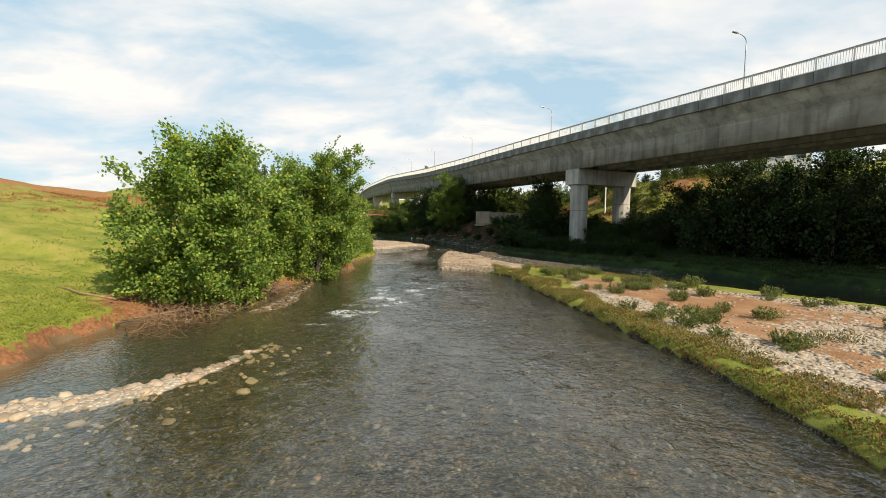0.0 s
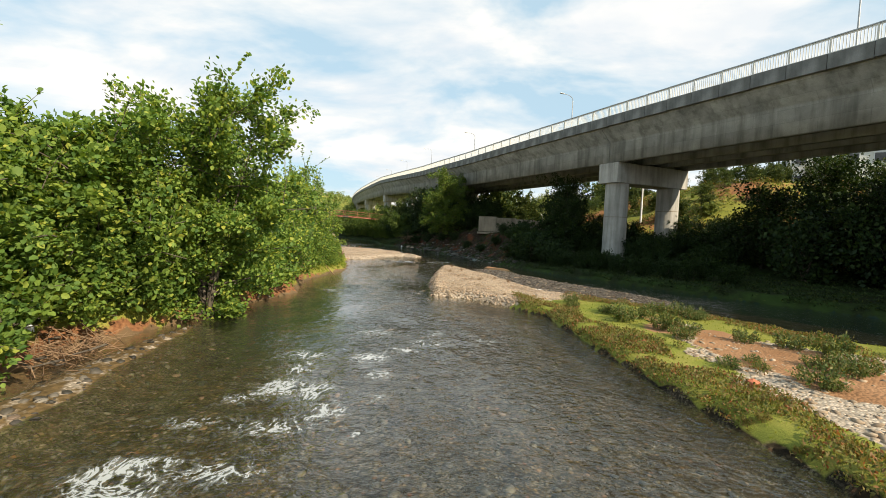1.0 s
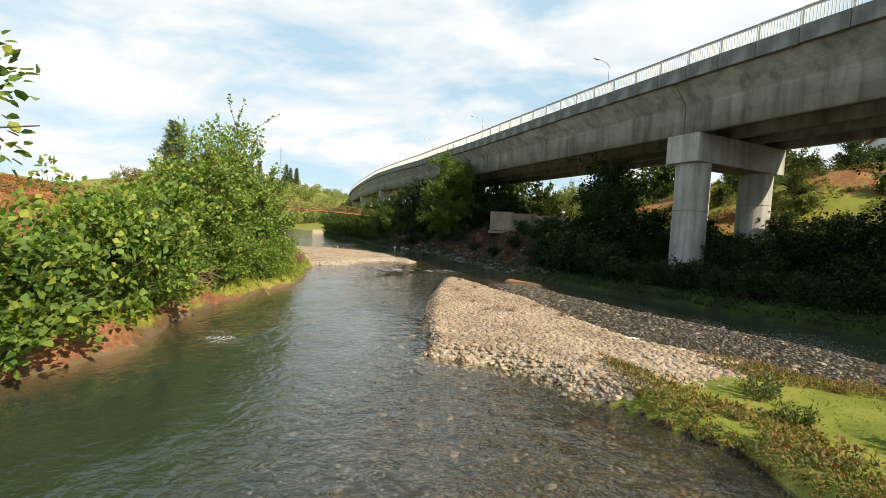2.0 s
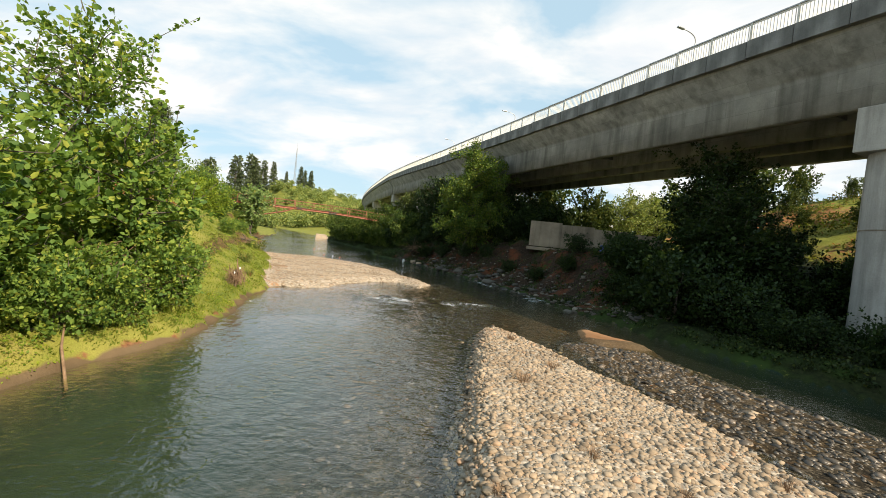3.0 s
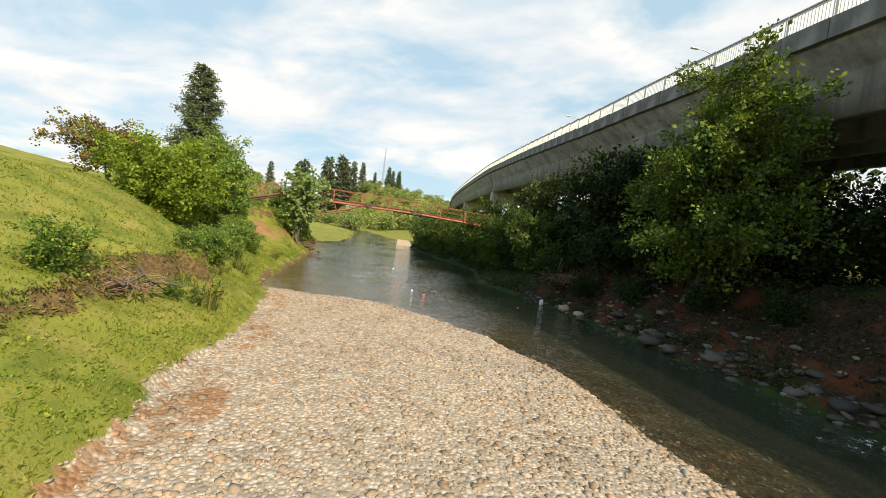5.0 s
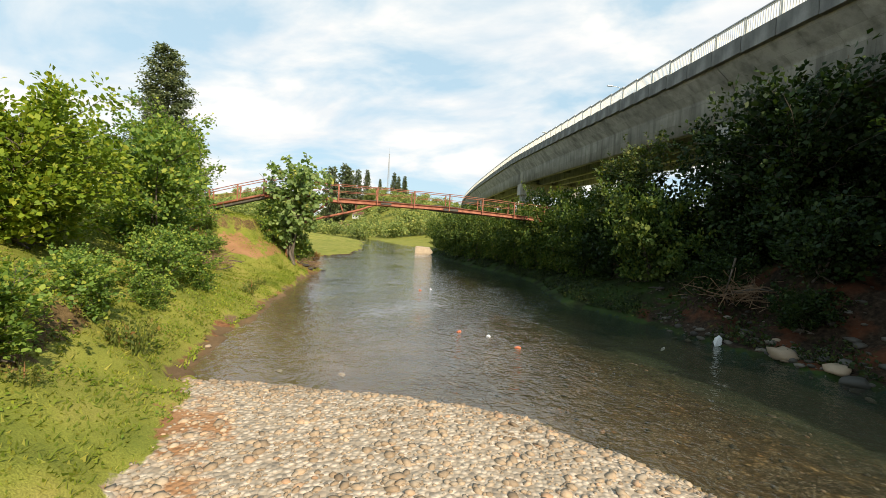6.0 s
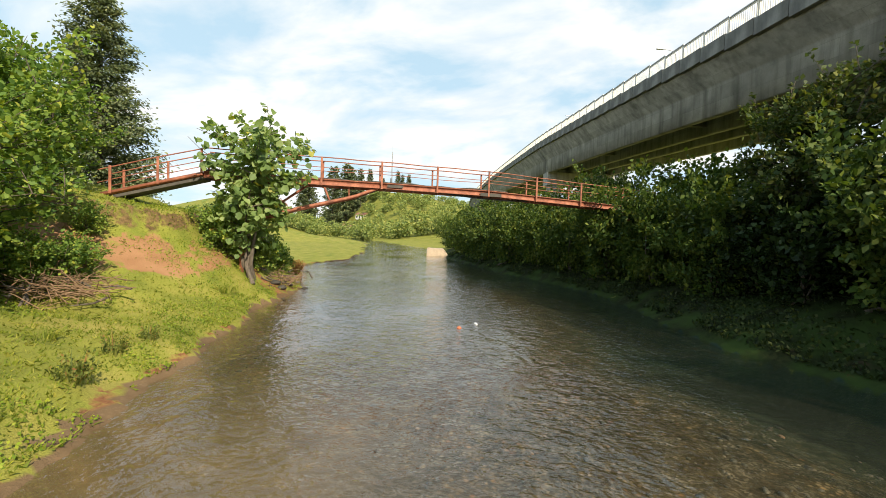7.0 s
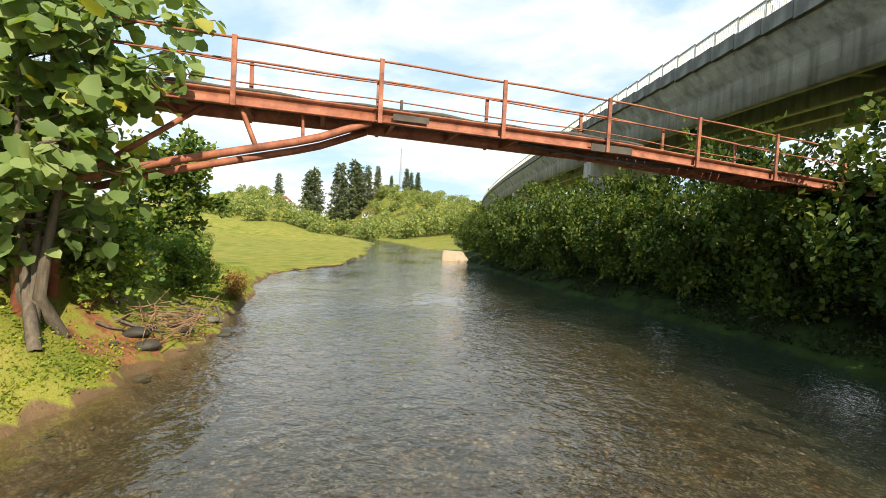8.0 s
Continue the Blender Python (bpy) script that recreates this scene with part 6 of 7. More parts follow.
def far_woods():
    r = random.Random(17)
    spots_b, spots_c = [], []
    # behind the viaduct, on the right
    spots_m = []
    for i in range(26):
        x, y = r.uniform(18, 75), r.uniform(92, 150)
        spots_m.append((x, y, r.uniform(0.75, 1.15)))
    for i in range(16):
        x, y = r.uniform(44, 64), 20 + 5.2 * i + r.uniform(-2, 2)
        spots_m.append((x, y, r.uniform(0.35, 0.6)))
    # crest and terraces of the slope behind the columns
    spots_m += [(12, 92, 1.25), (15.4, 81.5, 0.78), (17.0, 85.0, 0.6), (25, 90, 0.9), (15, 104, 0.8), (20, 108, 0.8), (30, 80, 1.1), (11, 98, 0.8), (13, 84, 0.45), (31, 90, 1.2), (38, 70, 0.45), (42.5, 51, 0.5), (44, 75, 0.7), (31, 74, 0.5), (50, 53, 0.6), (41, 45, 0.5), (39, 60, 0.28), (43, 63, 0.32)]
    for i in range(22):
        spots_m.append((r.uniform(27, 42), r.uniform(52, 74), r.uniform(0.14, 0.34)))
    spots_b += [(30, 57, 0.3), (32.5, 53, 0.36), (31, 62, 0.34), (35.5, 50, 0.4), (28.4, 64, 0.3), (33.6, 57.4, 0.3), (36.5, 54.6, 0.36), (29.2, 60.4, 0.24), (34.2, 60.6, 0.34), (37.4, 61.2, 0.4), (30.8, 66.4, 0.34)]
    for i in range(9):
        spots_c.append((30 + 9 * i + r.uniform(-3, 3), 175 + r.uniform(-8, 8), r.uniform(0.8, 1.2)))
    spots_c += [(24, 150, 0.55), (27, 152, 0.62), (30, 150, 0.5), (34, 154, 0.66), (38, 151, 0.58)]
    # skyline of the meadow
    spots_b += [(-52.0, 112.0, 0.7), (-46.0, 110.0, 0.8), (-42.0, 106.0, 0.6)]
    spots_b += [(-56.0, 124.0, 0.9), (-50.0, 118.0, 0.7)]
    scatter(MIDTREE, spots_m, "trees behind the viaduct")
    scatter(BACKTREE, [(19.0, 80.5, 1.0), (23.0, 83.0, 1.1), (26.5, 85.0, 1.2), (21.0, 91.0, 1.0), (16.4, 83.6, 0.7)], "sunlit trees behind the wall")
    scatter(FARLIGHT, spots_b, "far light trees")
    scatter(FARCON, spots_c, "far conifers")
    for x, top in ((-215, 41), (-190, 43), (-186, 45.5), (-166, 49), (-155.5, 51), (-151.5, 48), (-145, 47), (-138, 46.5), (-117.5, 45), (-114, 42.5), (-109.5, 42.5), (-128, 40)):
        k = (top - height(x, 350)) / 13
        copy_thing(FARCON, at(x, 350, 0.95 * k, x, sz=k))
    for x, y, h in ((-6.0, 188.0, 1.75), (2.0, 190.0, 1.45), (-3.0, 192.0, 1.5)):
        copy_thing(FARCON, at(x, y, h * 0.8, 1.0, sz=h * 1.1))


far_woods()


def make_mast():
    mast = tagged(new("radio_mast"), "slim grey lattice radio mast on the ridge", "mast")
    H = 28.0
    for k in range(3):
        a = k * 2.094
        tube_part("mast_leg", [([(0.9 * math.cos(a), 0.9 * math.sin(a), 0), (0.25 * math.cos(a), 0.25 * math.sin(a), H)], 0.11)], MAT["steel"], mast, 5)
    paths = []
    for i in range(22):
        z0, z1 = H * i / 22, H * (i + 1) / 22
        for k in range(3):
            a, b = k * 2.094, (k + 1) * 2.094
            r0, r1 = 0.9 - 0.65 * z0 / H, 0.9 - 0.65 * z1 / H
            paths.append(([(r0 * math.cos(a), r0 * math.sin(a), z0), (r1 * math.cos(b), r1 * math.sin(b), z1)], 0.05))
    tube_part("lattice", paths, MAT["steel"], mast, 4)
    tube_part("antenna", [([(0, 0, H), (0, 0, H + 4)], 0.06)], MAT["steel"], mast, 5)
    x, y = -122.0, 350.0
    mast.matrix_basis = Matrix.Translation((x, y, height(x, y) - 0.2))


make_mast()


def make_house(w, d, h, label, win=3, mat="plaster"):
    ho = tagged(new("house"), label, "house")
    part("wall", box_bm((w, d, h), (0, 0, h / 2)), MAT[mat], ho)
    bm = bmesh.new()
    o = 0.35
    v = [bm.verts.new(c) for c in ((-w / 2 - o, -d / 2 - o, h), (w / 2 + o, -d / 2 - o, h), (w / 2 + o, d / 2 + o, h), (-w / 2 - o, d / 2 + o, h), (-w / 2 - o, 0, h + d * 0.32), (w / 2 + o, 0, h + d * 0.32))]
    for f in ((0, 1, 5, 4), (2, 3, 4, 5), (1, 2, 5), (3, 0, 4), (3, 2, 1, 0)):
        bm.faces.new([v[i] for i in f])
    part("roof", bm, MAT["roof"], ho)
    for i in range(win):
        x = -w / 2 + w * (i + 0.5) / win
        for z in ([h * 0.3, h * 0.75] if h > 4.5 else [h * 0.55]):
            f = part("window", box_bm((w / win * 0.5, 0.1, 1.3), (x, -d / 2 - 0.03, z), 0.02), MAT["white"], ho)
            part("pane", box_bm((w / win * 0.5 - 0.16, 0.06, 1.12), (x, -d / 2 - 0.07, z)), MAT["pane"], f)
    part("door", box_bm((0.95, 0.08, 2.05), (w / 2 - 0.9, -d / 2 - 0.03, 1.03), 0.01), MAT["rust"], ho)
    return ho


def place_houses():
    big = make_house(11, 8, 6.4, "white two-storey house behind the trees", 4)
    big.matrix_basis = at(53.0, 68.0, 0.9, -0.6, 0.3)
    small = make_house(6.5, 5, 2.8, "small pale house on the far hillside", 3)
    r = random.Random(3)
    first = True
    for i in range(13):
        x, y = r.uniform(-200, -125), r.uniform(300, 338)
        m = at(x, y, r.uniform(0.8, 1.2), r.uniform(-0.5, 0.5), 0.3)
        if first:
            small.matrix_basis, first = m, False
            tagged(small, group="hillside houses")
        else:
            copy_thing(small, m)


place_houses()


# ---- poles ----
def pole(x, y, h, r, mat, label, lean=(0, 0), name="pole"):
    p = tagged(new(name), label, "pole")
    p.matrix_basis = at(x, y)
    tube_part("shaft", [([(0, 0, -0.1), (lean[0] * 0.5, lean[1] * 0.5, h / 2), (lean[0], lean[1], h)], [r, r * 0.9, r * 0.75])], MAT[mat], p)
    part("cap", box_bm((r * 1.8, r * 1.8, 0.06), (lean[0], lean[1], h + 0.03), 0.01), MAT[mat], p)
    return p


pp = pole(20.0, 90.2, 6.4, 0.12, "white", "white leaning utility pole with a small box", (0.9, 0))
part("meter_box", box_bm((0.75, 0.4, 0.5), (0.15, -0.2, 2.6), 0.02), MAT["white"], pp)
pole(10.0, 124.4, 7.0, 0.1, "white", "pale slim lamp post behind the trees")
pole(24.0, 101.0, 7.0, 0.13, "white", "pale leaning post in the meadow behind the wall", (0.5, 0.1))
pole(24.5, 61.0, 6.0, 0.13, "white", "white post standing behind the columns")


# ---- small growth: tufts, weeds, ferns, grass ----
def tuft(name, seed, n, h, spread, mat, label, category, width=0.03, leafy=0.0):
    rng = np.random.default_rng(seed)
    a = rng.uniform(0, 6.28, n)
    r = spread * np.sqrt(rng.uniform(0, 1, n)) * 0.5
    base = np.stack([np.cos(a) * r, np.sin(a) * r, np.zeros(n) - 0.02], 1)
    out = np.stack([np.cos(a), np.sin(a), np.zeros(n)], 1) * (spread * rng.uniform(0.2, 0.9, n))[:, None]
    top = base + out * 0.6 + np.array([0, 0, 1]) * (h * rng.uniform(0.5, 1.1, n))[:, None]
    mid = (base + top) / 2 + np.array([0, 0, 0.12 * h]) - out * 0.12
    side = np.stack([-np.sin(a), np.cos(a), np.zeros(n)], 1) * width
    V = np.stack([base - side, base + side, mid + side * 0.8, mid - side * 0.8, top + side * 0.15, top - side * 0.15], 1).reshape(-1, 3)
    i = np.arange(n)[:, None] * 6
    F = np.concatenate([i + np.array([0, 1, 2, 3]), i + np.array([3, 2, 4, 5])], 0)
    if leafy:
        k = int(n * leafy)
        pick = rng.integers(0, n, k)
        u = rng.uniform(0.25, 1, k)[:, None]
        P = base[pick] * (1 - u) + top[pick] * u + rng.normal(0, 0.03, (k, 3))
        lv, lf = leaves(P, top[pick] - base[pick], 0.09, rng, 0.5, 0.0, False)
        F = np.concatenate([F, lf + len(V)], 0)
        V = np.concatenate([V, lv], 0)
    ob = new(name, mesh_from(name, V, F, MAT[mat]))
    return tagged(ob, label, category)


def field(proto, n, box, test, scale, seed, group):
    rng = np.random.default_rng(seed)
    x, y = rng.uniform(box[0], box[1], n), rng.uniform(box[2], box[3], n)
    z, zo, d = lie(x, y)
    ok = test(x, y, z, zo, d)
    first = True
    for px, py, pz in zip(x[ok], y[ok], z[ok]):
        s = rng.uniform(*scale)
        m = Matrix.Translation((px, py, pz - 0.01)) @ Matrix.Rotation(rng.uniform(0, 6.28), 4, "Z") @ Matrix.Diagonal((s, s, s * rng.uniform(0.8, 1.2), 1))
        if first:
            proto.matrix_basis, first = m, False
            tagged(proto, group=group)
        else:
            tagged(copy_thing(proto, m), group=group)


field(tuft("weed", 71, 44, 0.42, 0.62, "weed", "grey-green bushy weed on the gravel", "weed", 0.006, 16.0), 170, (6.5, 24, 5, 33), lambda x, y, z, zo, d: (d["bar"] > 1.4) & (z > 0.1), (0.5, 1.25), 81, "weeds on the gravel")
field(tuft("weed", 72, 46, 0.42, 0.5, "autumn", "reddish dry weed along the water's edge", "weed", 0.012, 5.0), 300, (5, 10, 4, 34), lambda x, y, z, zo, d: (d["bar"] > 0.05) & (d["bar"] < 1.5) & (z > 0.05), (0.35, 0.8), 82, "weeds along the water")
field(tuft("dry_tuft", 73, 60, 0.4, 0.4, "twig", "dry straw-coloured grass tuft among stones", "grass tuft", 0.008), 260, (-9, 9, 5, 52), lambda x, y, z, zo, d: ((d["bar"] > 0.05) & (y > 33) | (d["st1"] > 0.02)) & (np.sin(x * 7 + y * 3) > 0.2), (0.4, 1.0), 83, "dry tufts")
field(tuft("fern", 74, 60, 0.42, 1.1, "rustfern", "brown withered fern on the meadow slope", "fern", 0.02, 5.0), 620, (-28, -11, 42, 69), lambda x, y, z, zo, d: (zo["fern"] > 0.45) & (d["dl"] > 5), (0.35, 0.75), 84, "withered ferns")
field(tuft("fern", 75, 40, 0.4, 0.9, "blade", "low green plant on the grassy bank", "plant", 0.02, 5.0), 60, (-30, -6, 20, 98), lambda x, y, z, zo, d: (d["dl"] > 0.2) & (d["dl"] < 4.5) & (z > 0.1) & (np.sin(x * 3.1 + y * 1.7) > 0.1), (0.35, 0.9), 85, "low plants")


def grass_cover():
    """Short grass blades on the nearer banks, one mesh."""
    rng = np.random.default_rng(91)
    n = 190000
    u = rng.uniform(0, 1, n)
    y = rng.uniform(6, 99, n)
    x = np.where(rng.uniform(0, 1, n) < 0.72, np.interp(y, SHORE_L[:, 0], SHORE_L[:, 1]) - 9 * u ** 1.6, 5 + 12 * u)
    z, zo, d = lie(x, y)
    ok = (z > 0.06) & (zo["earth"] < 0.45) & (zo["gravel"] < 0.4) & (zo["sand"] < 0.4) & (zo["bed"] < 0.4) & ((d["dl"] > 0.05) | (d["bar"] > 0.05))
    x, y, z = x[ok], y[ok], z[ok]
    n = len(x)
    a = rng.uniform(0, 6.28, n)
    h = rng.uniform(0.025, 0.075, n)
    w = rng.uniform(0.012, 0.028, n)
    b = np.stack([x, y, z - 0.01], 1)
    sd = np.stack([np.cos(a), np.sin(a), 0 * a], 1) * w[:, None]
    tp = b + np.stack([rng.normal(0, 0.04, n), rng.normal(0, 0.04, n), h], 1)
    V = np.stack([b - sd, b + sd, tp], 1).reshape(-1, 3)
    F = np.arange(3 * n).reshape(-1, 3)
    return tagged(new("grass", mesh_from("grass", V, F, MAT["blade"])), "short green grass on the river banks", "grass", kind="stuff")


grass_cover()


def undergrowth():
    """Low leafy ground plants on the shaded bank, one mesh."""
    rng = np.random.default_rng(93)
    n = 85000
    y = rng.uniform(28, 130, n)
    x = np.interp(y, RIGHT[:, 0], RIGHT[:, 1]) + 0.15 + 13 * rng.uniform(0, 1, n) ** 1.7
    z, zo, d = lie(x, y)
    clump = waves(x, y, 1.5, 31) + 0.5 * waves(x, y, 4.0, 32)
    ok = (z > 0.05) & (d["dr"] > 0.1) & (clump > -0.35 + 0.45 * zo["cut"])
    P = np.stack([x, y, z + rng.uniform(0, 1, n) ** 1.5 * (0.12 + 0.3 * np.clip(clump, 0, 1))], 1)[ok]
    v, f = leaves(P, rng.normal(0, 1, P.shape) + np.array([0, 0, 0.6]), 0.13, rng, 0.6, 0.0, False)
    return tagged(new("undergrowth", mesh_from("undergrowth", v, f, MAT["shade"])), "low green plants covering the bank, coloured dark for its shade", "plants", kind="stuff")


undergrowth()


def bracken():
    """Low red-brown fern cover on the meadow slope, one mesh."""
    rng = np.random.default_rng(94)
    n = 150000
    y = rng.uniform(12, 72, n)
    x = np.interp(y, SHORE_L[:, 0], SHORE_L[:, 1]) - 4 - 26 * rng.uniform(0, 1, n)
    z, zo, d = lie(x, y)
    clump = waves(x, y, 2.2, 35) + 0.5 * waves(x, y, 5.0, 36)
    ok = (zo["fern"] + 0.16 * clump > 0.52) & (d["dl"] > 3.5)
    P = np.stack([x, y, z + rng.uniform(0, 1, n) ** 1.5 * (0.06 + 0.2 * np.clip(clump, 0, 1))], 1)[ok]
    v, f = leaves(P, rng.normal(0, 1, P.shape) + np.array([0, 0, 0.7]), 0.12, rng, 0.5, 0.0, False)
    return tagged(new("bracken", mesh_from("bracken", v, f, MAT["rustfern"])), "low withered red-brown bracken on the meadow slope", "bracken", kind="stuff")


bracken()


def slope_cover():
    """Scrub and bracken on the slope behind the columns, one mesh."""
    rng = np.random.default_rng(99)
    n = 60000
    x, y = rng.uniform(22, 50, n), rng.uniform(40, 84, n)
    z, zo, d = lie(x, y)
    clump = waves(x, y, 0.9, 48) + 0.6 * waves(x, y, 2.6, 49)
    ok = (d["dr"] > 12) & (clump > -0.25)
    P = np.stack([x, y, z + rng.uniform(0, 1, n) ** 1.4 * (0.15 + 0.7 * np.clip(clump, 0, 1.2))], 1)[ok]
    v, f = leaves(P, rng.normal(0, 1, P.shape) + np.array([0, 0, 0.5]), 0.22, rng, 0.6, 0.0, False)
    return tagged(new("slope_scrub", mesh_from("slope_scrub", v, f, MAT["scrubby"])), "green and brown scrub on the slope behind the columns", "scrub", kind="stuff")


slope_cover()


def edge_weeds():
    """Mat of mixed weeds along the water on the sandy bar, one mesh."""
    rng = np.random.default_rng(95)
    n = 190000
    y = rng.uniform(3, 34, n)
    x = rng.uniform(5, 15, n)
    z, zo, d = lie(x, y)
    clump = waves(x, y, 1.4, 37) + 0.6 * waves(x, y, 4.0, 38)
    wide = 1.7 + 0.6 * waves(x, y, 0.8, 39)
    ok = (z > 0.02) & (d["bar"] > -0.05) & ((d["bar"] < wide) | (clump > 1.15)) & (clump > -0.7)
    P = np.stack([x, y, z + rng.uniform(0, 1, n) ** 1.3 * (0.07 + 0.26 * np.clip(clump, 0, 1))], 1)[ok]
    v, f = leaves(P, rng.normal(0, 0.7, P.shape) + np.array([0, 0, 0.9]), 0.085, rng, 0.45, 0.0, False)
    return tagged(new("edge_weeds", mesh_from("edge_weeds", v, f, MAT["edgeweed"])), "mixed green and reddish weeds along the water", "weeds", kind="stuff")


edge_weeds()


def meadow_grass():
    """Longer grass blades on the meadow slope and the bank edge, one mesh."""
    rng = np.random.default_rng(96)
    n = 170000
    y = rng.uniform(9, 100, n)
    x = np.interp(y, SHORE_L[:, 0], SHORE_L[:, 1]) - 24 * rng.uniform(0, 1, n) ** 1.4
    z, zo, d = lie(x, y)
    clump = waves(x, y, 1.2, 40) + 0.7 * waves(x, y, 3.6, 41)
    ok = (z > 0.06) & (zo["earth"] < 0.5) & (zo["gravel"] < 0.6) & (d["dl"] > 0.02) & (clump + 0.8 * rng.normal(0, 1, n) > 0.1 + 0.5 * smooth(3, 6, d["dl"]))
    x, y, z, clump = x[ok], y[ok], z[ok], clump[ok]
    n = len(x)
    a = rng.uniform(0, 6.28, n)
    h = rng.uniform(0.035, 0.08, n) * (1 + 0.6 * np.clip(clump, 0, 1))
    b = np.stack([x, y, z - 0.01], 1)
    sd = np.stack([np.cos(a), np.sin(a), 0 * a], 1) * rng.uniform(0.015, 0.035, n)[:, None]
    tp = b + np.stack([rng.normal(0, 0.07, n), rng.normal(0, 0.07, n), h], 1)
    V = np.stack([b - sd, b + sd, tp], 1).reshape(-1, 3)
    return tagged(new("meadow_grass", mesh_from("meadow_grass", V, np.arange(3 * n).reshape(-1, 3), MAT["blade"])), "longer uneven grass on the meadow slope", "grass", kind="stuff")


meadow_grass()


def bank_leaves():
    """Leafy plants spilling over the left bank's edge, one mesh."""
    rng = np.random.default_rng(97)
    n = 110000
    y = rng.uniform(9, 104, n)
    x = np.interp(y, SHORE_L[:, 0], SHORE_L[:, 1]) + 0.2 - 5.5 * rng.uniform(0, 1, n) ** 1.3
    z, zo, d = lie(x, y)
    clump = waves(x, y, 1.3, 42) + 0.6 * waves(x, y, 4.0, 43)
    ok = (z > 0.05) & (d["dl"] > 0.0) & (zo["earth"] < 0.62) & (clump > 0.3 - 0.35 * np.exp(-d["dl"]) - 1.2 * np.exp(-((x + 26.6) / 2.2) ** 2 - ((y - 88.6) / 2) ** 2)) & ((d["far"] < 0.0) | (d["dl"] > 0.4)) & ((d["dl"] < 3.0) | (y < 44) | (y > 72))
    P = np.stack([x, y, z + rng.uniform(0, 1, n) ** 1.4 * (0.04 + 0.14 * np.clip(clump, 0, 1))], 1)[ok]
    v, f = leaves(P, rng.normal(0, 0.9, P.shape) + np.array([0, 0, 0.5]), 0.055, rng, 0.65, 0.0, False)
    return tagged(new("bank_plants", mesh_from("bank_plants", v, f, MAT["lime"])), "low leafy green plants along the grassy bank", "plants", kind="stuff")


bank_leaves()


def turf_fringe():
    """Grass and roots hanging over the broken edge of the meadow, one mesh."""
    rng = np.random.default_rng(98)
    n = 120000
    y = rng.uniform(50, 92, n)
    x = np.interp(y, SHORE_L[:, 0], SHORE_L[:, 1]) - rng.uniform(1.6, 6.5, n)
    z, zo, d = lie(x, y)
    ok = (zo["scarp"] > 0.35) & (y < 78) & (waves(x, y, 2.6, 46) + rng.normal(0, 0.5, n) > -0.1)
    P = np.stack([x, y, z + rng.uniform(-0.02, 0.1, n)], 1)[ok]
    w = rng.normal(0, 0.5, P.shape) + np.array([0.7, -0.2, 0.1])
    v, f = leaves(P, w, 0.1, rng, 0.4, 0.5, False)
    return tagged(new("turf_fringe", mesh_from("turf_fringe", v, f, MAT["scrubby"])), "ragged grass and roots hanging over the eroded edge", "turf", kind="stuff")


turf_fringe()
field(tuft("weed", 76, 34, 0.55, 0.5, "scrubby", "leafy green and brown weed on the grassy bench", "weed", 0.012, 7.0), 170, (-24, -8, 53, 84), lambda x, y, z, zo, d: (d["dl"] > 0.7) & (d["dl"] < 3.4) & (np.sin(x * 2.3 + y * 1.1) > -0.2), (0.4, 1.15), 86, "weeds on the bench")


# ---- flood debris and litter ----
def tangle(x, y, n, size, seed, label, tall=1.0):
    rng = np.random.default_rng(seed)
    root = tagged(new("driftwood"), label, "driftwood")
    root.matrix_basis = at(x, y, sink=0.0)
    big, small = [], []
    for i in range(n):
        p = rng.normal(0, 0.4, 3) * size * np.array([1.0, 1.3, 0.35 * tall]) / tall ** 0.5 + np.array([0, 0, 0.32 * size * tall])
        d = rng.normal(0, 1, 3) * np.array([1, 1, 0.45 * tall ** 2])
        d /= np.linalg.norm(d)
        ln = rng.uniform(0.3, 1.1) * size
        c = rng.normal(0, 0.12, 3) * size
        pts = np.stack([p - d * ln / 2, p + c * 0.5, p + d * ln / 2])
        pts[:, 2] = np.maximum(pts[:, 2], 0.0)
        (big if i < (9 if tall == 1.0 else 2) else small).append((pts, [0.035, 0.03, 0.012] if i < (9 if tall == 1.0 else 2) else [0.012, 0.01, 0.004]))
    for b in big:
        tube_part("branch", [b], MAT["bark"], root, 6)
    v, f = tubes(small, 4)
    tw = put("brushwood", mesh_from("brushwood", v, f, MAT["twig"]), root)
    tw["kind"] = "stuff"
    return root


tangle(-10.2, 16.7, 260, 1.7, 101, "tangled heap of flood driftwood under the tree")
tangle(-9.3, 18.6, 200, 1.4, 102, "tangled heap of flood driftwood under the tree")
tangle(-10.3, 24.8, 320, 1.6, 111, "reddish flood debris caught under the trees")
tangle(-8.6, 22.6, 240, 1.3, 103, "brown flood debris caught at the bank")
tangle(-7.9, 38.2, 220, 1.2, 104, "brown flood debris caught at the bank")
tangle(-8.3, 45.6, 320, 1.5, 105, "brown flood debris piled against alder stems", 1.3)
tangle(-3.6, 84.2, 200, 1.4, 106, "dark driftwood lying on the shaded bank")
tangle(-26.4, 83.4, 180, 1.2, 107, "brown flood debris on the grassy bank")
tangle(-26.4, 92.8, 110, 1.0, 108, "tangled roots and driftwood below the footbridge")
tangle(-14.3, 63.9, 120, 0.8, 109, "brown flood debris caught in the bushes")


def stick(pts, r, mat, label):
    ob = tube_part("stick", [(pts, r)], MAT[mat], None, 7)
    return tagged(ob, label, "branch")


stick([(-7.5, 43.5, 0.8), (-6.9, 42.8, 0.4), (-6.2, 42.2, -0.15)], [0.014, 0.024, 0.028], "twig", "pale bare branch dipping into the water")
stick([(-12.2, 16.4, height(-12.2, 16.4) + 0.06), (-13.4, 16.2, height(-13.4, 16.2) + 0.1), (-14.6, 16.6, height(-14.6, 16.6) + 0.08)], [0.05, 0.045, 0.02], "twig", "long dry stick lying on the grass")


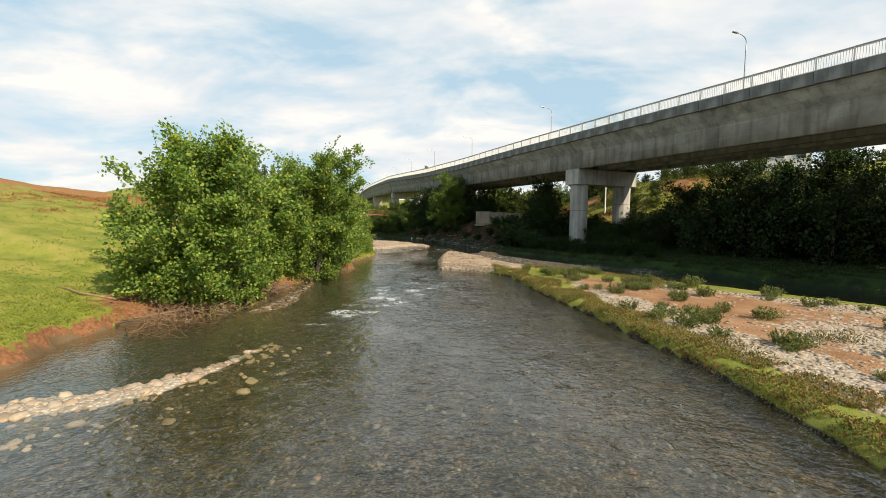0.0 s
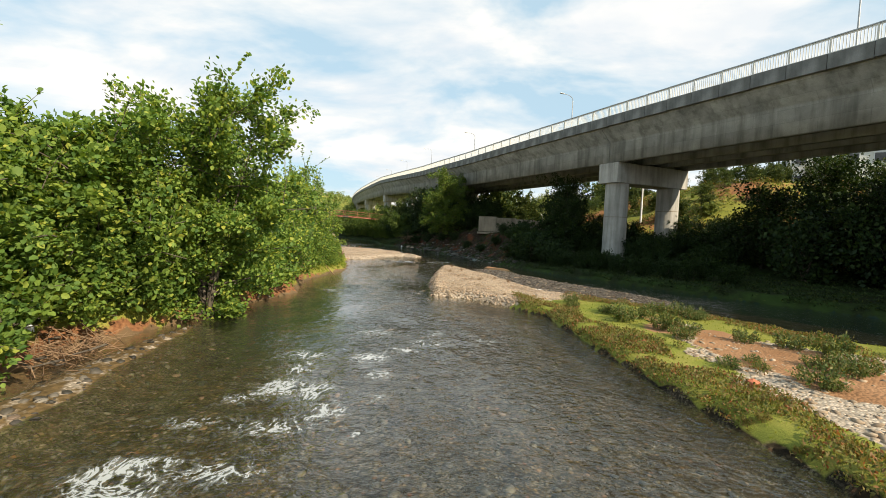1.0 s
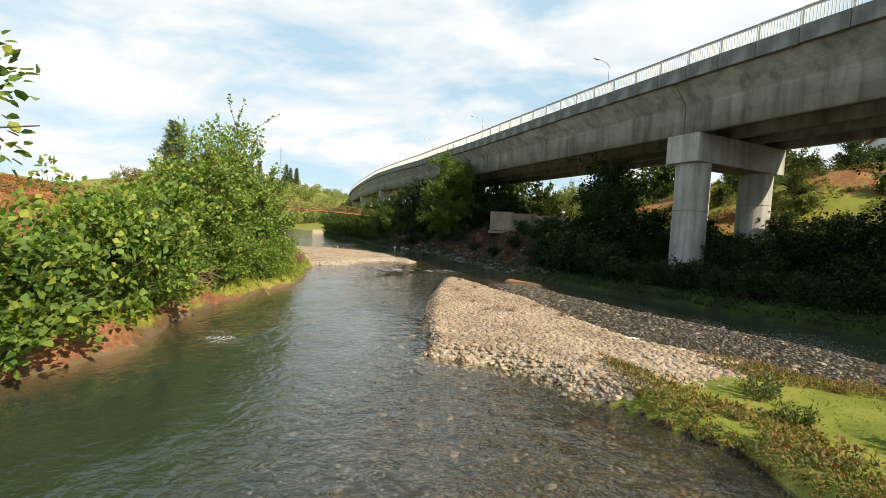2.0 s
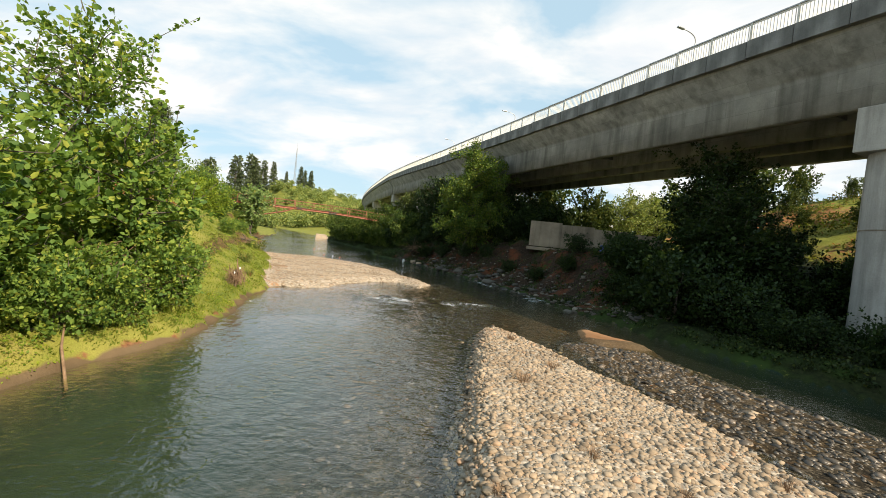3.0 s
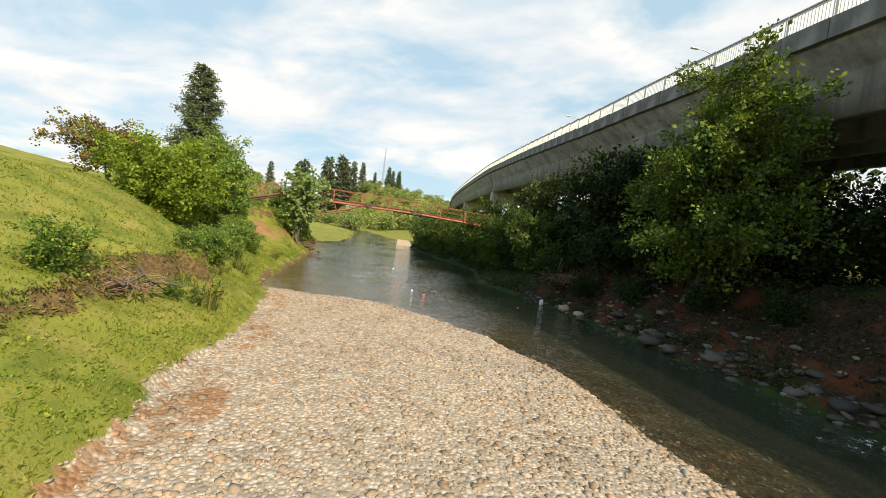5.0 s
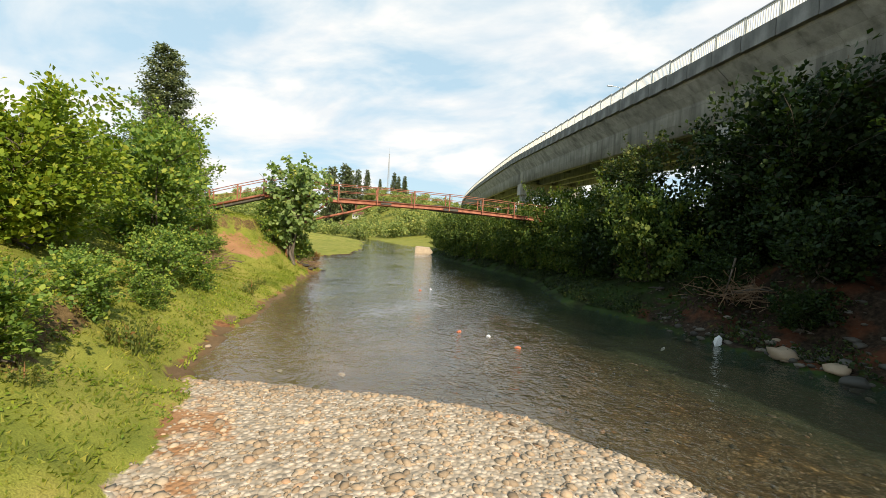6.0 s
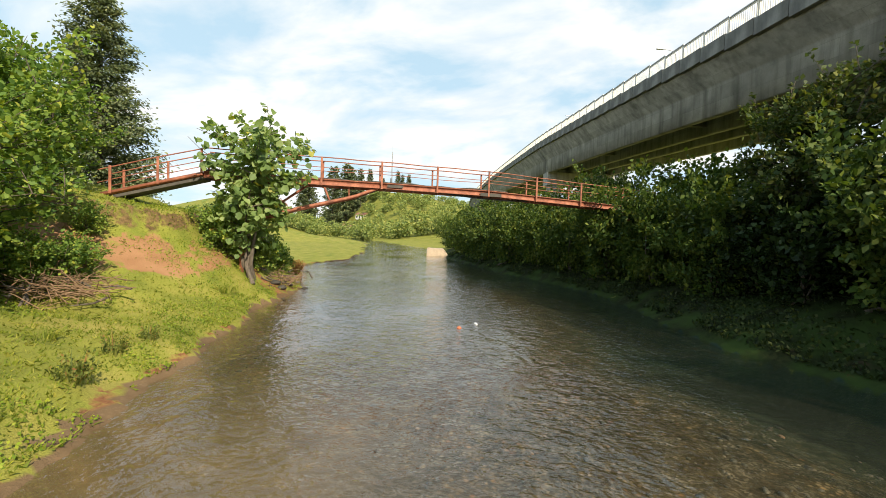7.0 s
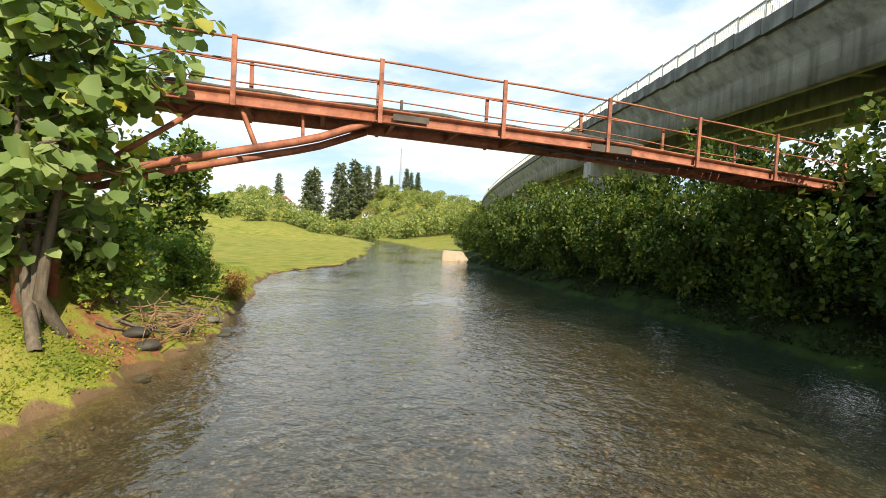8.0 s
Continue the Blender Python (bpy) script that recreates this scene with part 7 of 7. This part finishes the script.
def litter(x, y, size, mat, name, label, z=None, seed=1):
    """A crumpled bit of rubbish."""
    bm = bmesh.new()
    bmesh.ops.create_icosphere(bm, subdivisions=2, radius=1.0)
    for v in bm.verts:
        v.co *= 1 + 0.5 * noise.noise(v.co * 2.2 + Vector((seed * 5.3, 0, 0)))
        v.co.x *= size[0]
        v.co.y *= size[1]
        v.co.z *= size[2]
    ob = part(name, bm, MAT[mat], None, label)
    tagged(ob, category="litter")
    ob.matrix_basis = Matrix.Translation((x, y, (height(x, y) if z is None else z) + size[2] * 0.5)) @ Matrix.Rotation(seed, 4, "Z")


tangle(-7.95, 51.2, 220, 0.55, 110, "brown flood debris wound round a stake", 2.6)
stick([(-7.95, 51.2, height(-7.95, 51.2) - 0.1), (-7.9, 51.2, height(-7.95, 51.2) + 0.6), (-7.98, 51.25, height(-7.95, 51.2) + 1.15)], [0.035, 0.03, 0.02], "twig", "short stake hung with flood debris")
for i, (x, y, dz, m) in enumerate(((-7.9, 51.1, 0.1, "white"), (-8.0, 51.15, 0.55, "white"), (-7.85, 51.25, 0.8, "white"), (-8.05, 51.2, 0.3, "orange"), (-7.45, 51.5, 0.0, "white"))):
    litter(x, y, (0.035, 0.02, 0.05), m, "plastic_scrap", "torn plastic scrap caught on flood debris", z=height(x, y) + dz, seed=40 + i)
litter(10.3, 63.7, (0.2, 0.14, 0.28), "blue", "plastic_bag", "blue plastic bag hanging on the bank", seed=4)
litter(8.6, 21.6, (0.16, 0.13, 0.1), "orange", "brick_piece", "orange brick piece on the gravel", seed=5)
litter(7.0, 36.3, (0.2, 0.07, 0.05), "white", "plastic_bottle", "white plastic bottle on the gravel", seed=6)
litter(-9.0, 21.4, (0.1, 0.09, 0.15), "white", "plastic_bag", "white plastic bag caught in flood debris", seed=7)
litter(-9.2, 22.6, (0.08, 0.12, 0.13), "white", "plastic_bag", "white plastic bag caught in flood debris", seed=8)
litter(-10.0, 17.4, (0.16, 0.1, 0.1), "white", "plastic_bag", "white plastic bag caught in flood debris", seed=9)
litter(-4.9, 81.8, (0.14, 0.1, 0.2), "white", "plastic_bag", "pale plastic bag at the water's edge", seed=10)
litter(-6.2, 83.0, (0.12, 0.1, 0.14), "white", "plastic_bag", "pale plastic bag at the water's edge", seed=11)
for i, (x, y, m) in enumerate(((-13.2, 79.8, "orange"), (-12.2, 79.6, "white"), (-11.2, 78.6, "orange"), (-17.2, 88.6, "orange"), (-16.8, 89.4, "white"), (-20.8, 79.2, "orange"))):
    litter(x, y, (0.09, 0.06, 0.05), m, "brick_piece" if m == "orange" else "pebble", "orange brick piece lying in the shallows" if m == "orange" else "white pebble lying in the shallows", z=-0.02, seed=20 + i)


def lone_rocks():
    """Single rocks standing clear of the gravel."""
    me = [mesh_from("rock", ROCKS[i][0], ROCKS[i][1], MAT["stone_one"], smooth=True) for i in range(4)]
    r = random.Random(23)
    spots = [(-3.86, 9.55, 0.2), (-6.6, 5.9, 0.16), (-2.6, 12.6, 0.1), (-1.9, 12.9, 0.09), (0.3, 36.8, 0.16), (0.1, 35.6, 0.14), (-0.2, 36.4, 0.11), (0.9, 48.6, 0.12), (-3.6, 58.7, 0.13), (-4.6, 57.2, 0.17), (-2.4, 60.4, 0.14), (-18.6, 75.0, 0.12), (-16.3, 74.6, 0.1), (-14.9, 74.9, 0.13)]
    for i in range(30):
        y = r.uniform(57, 80)
        x = float(np.interp(y, RIGHT[:, 0], RIGHT[:, 1])) + r.uniform(-0.5, 1.2)
        spots.append((x, y, r.uniform(0.12, 0.3)))
    for i in range(14):
        y = r.uniform(90, 96)
        x = float(np.interp(y, SHORE_L[:, 0], SHORE_L[:, 1])) - r.uniform(-0.4, 0.7)
        spots.append((x, y, r.uniform(0.08, 0.22)))
    for i in range(34):
        y = r.uniform(62, 82)
        x = float(np.interp(y, RIGHT[:, 0], RIGHT[:, 1])) + 3.4 * r.random() ** 1.8 - 0.2
        spots.append((x, y, 0.1 + 0.36 * r.random() ** 2))
    dk = [mesh_from("rock", ROCKS[i][0], ROCKS[i][1], MAT["rock_one"], smooth=True) for i in range(4)]
    for i, (x, y, s) in enumerate(spots):
        s = s * 0.65 if i < 14 else s
        ob = tagged(new("rock", (dk if y > 56 and (x > -3 or y > 88) else me)[i % 4]), "single rounded grey-brown river rock on the bank", "rock", "single rocks")
        ob.matrix_basis = Matrix.Translation((x, y, max(height(x, y), -0.12) + 0.2 * s)) @ Matrix.Rotation(r.uniform(0, 6.28), 4, "Z") @ Matrix.Scale(s, 4)


lone_rocks()
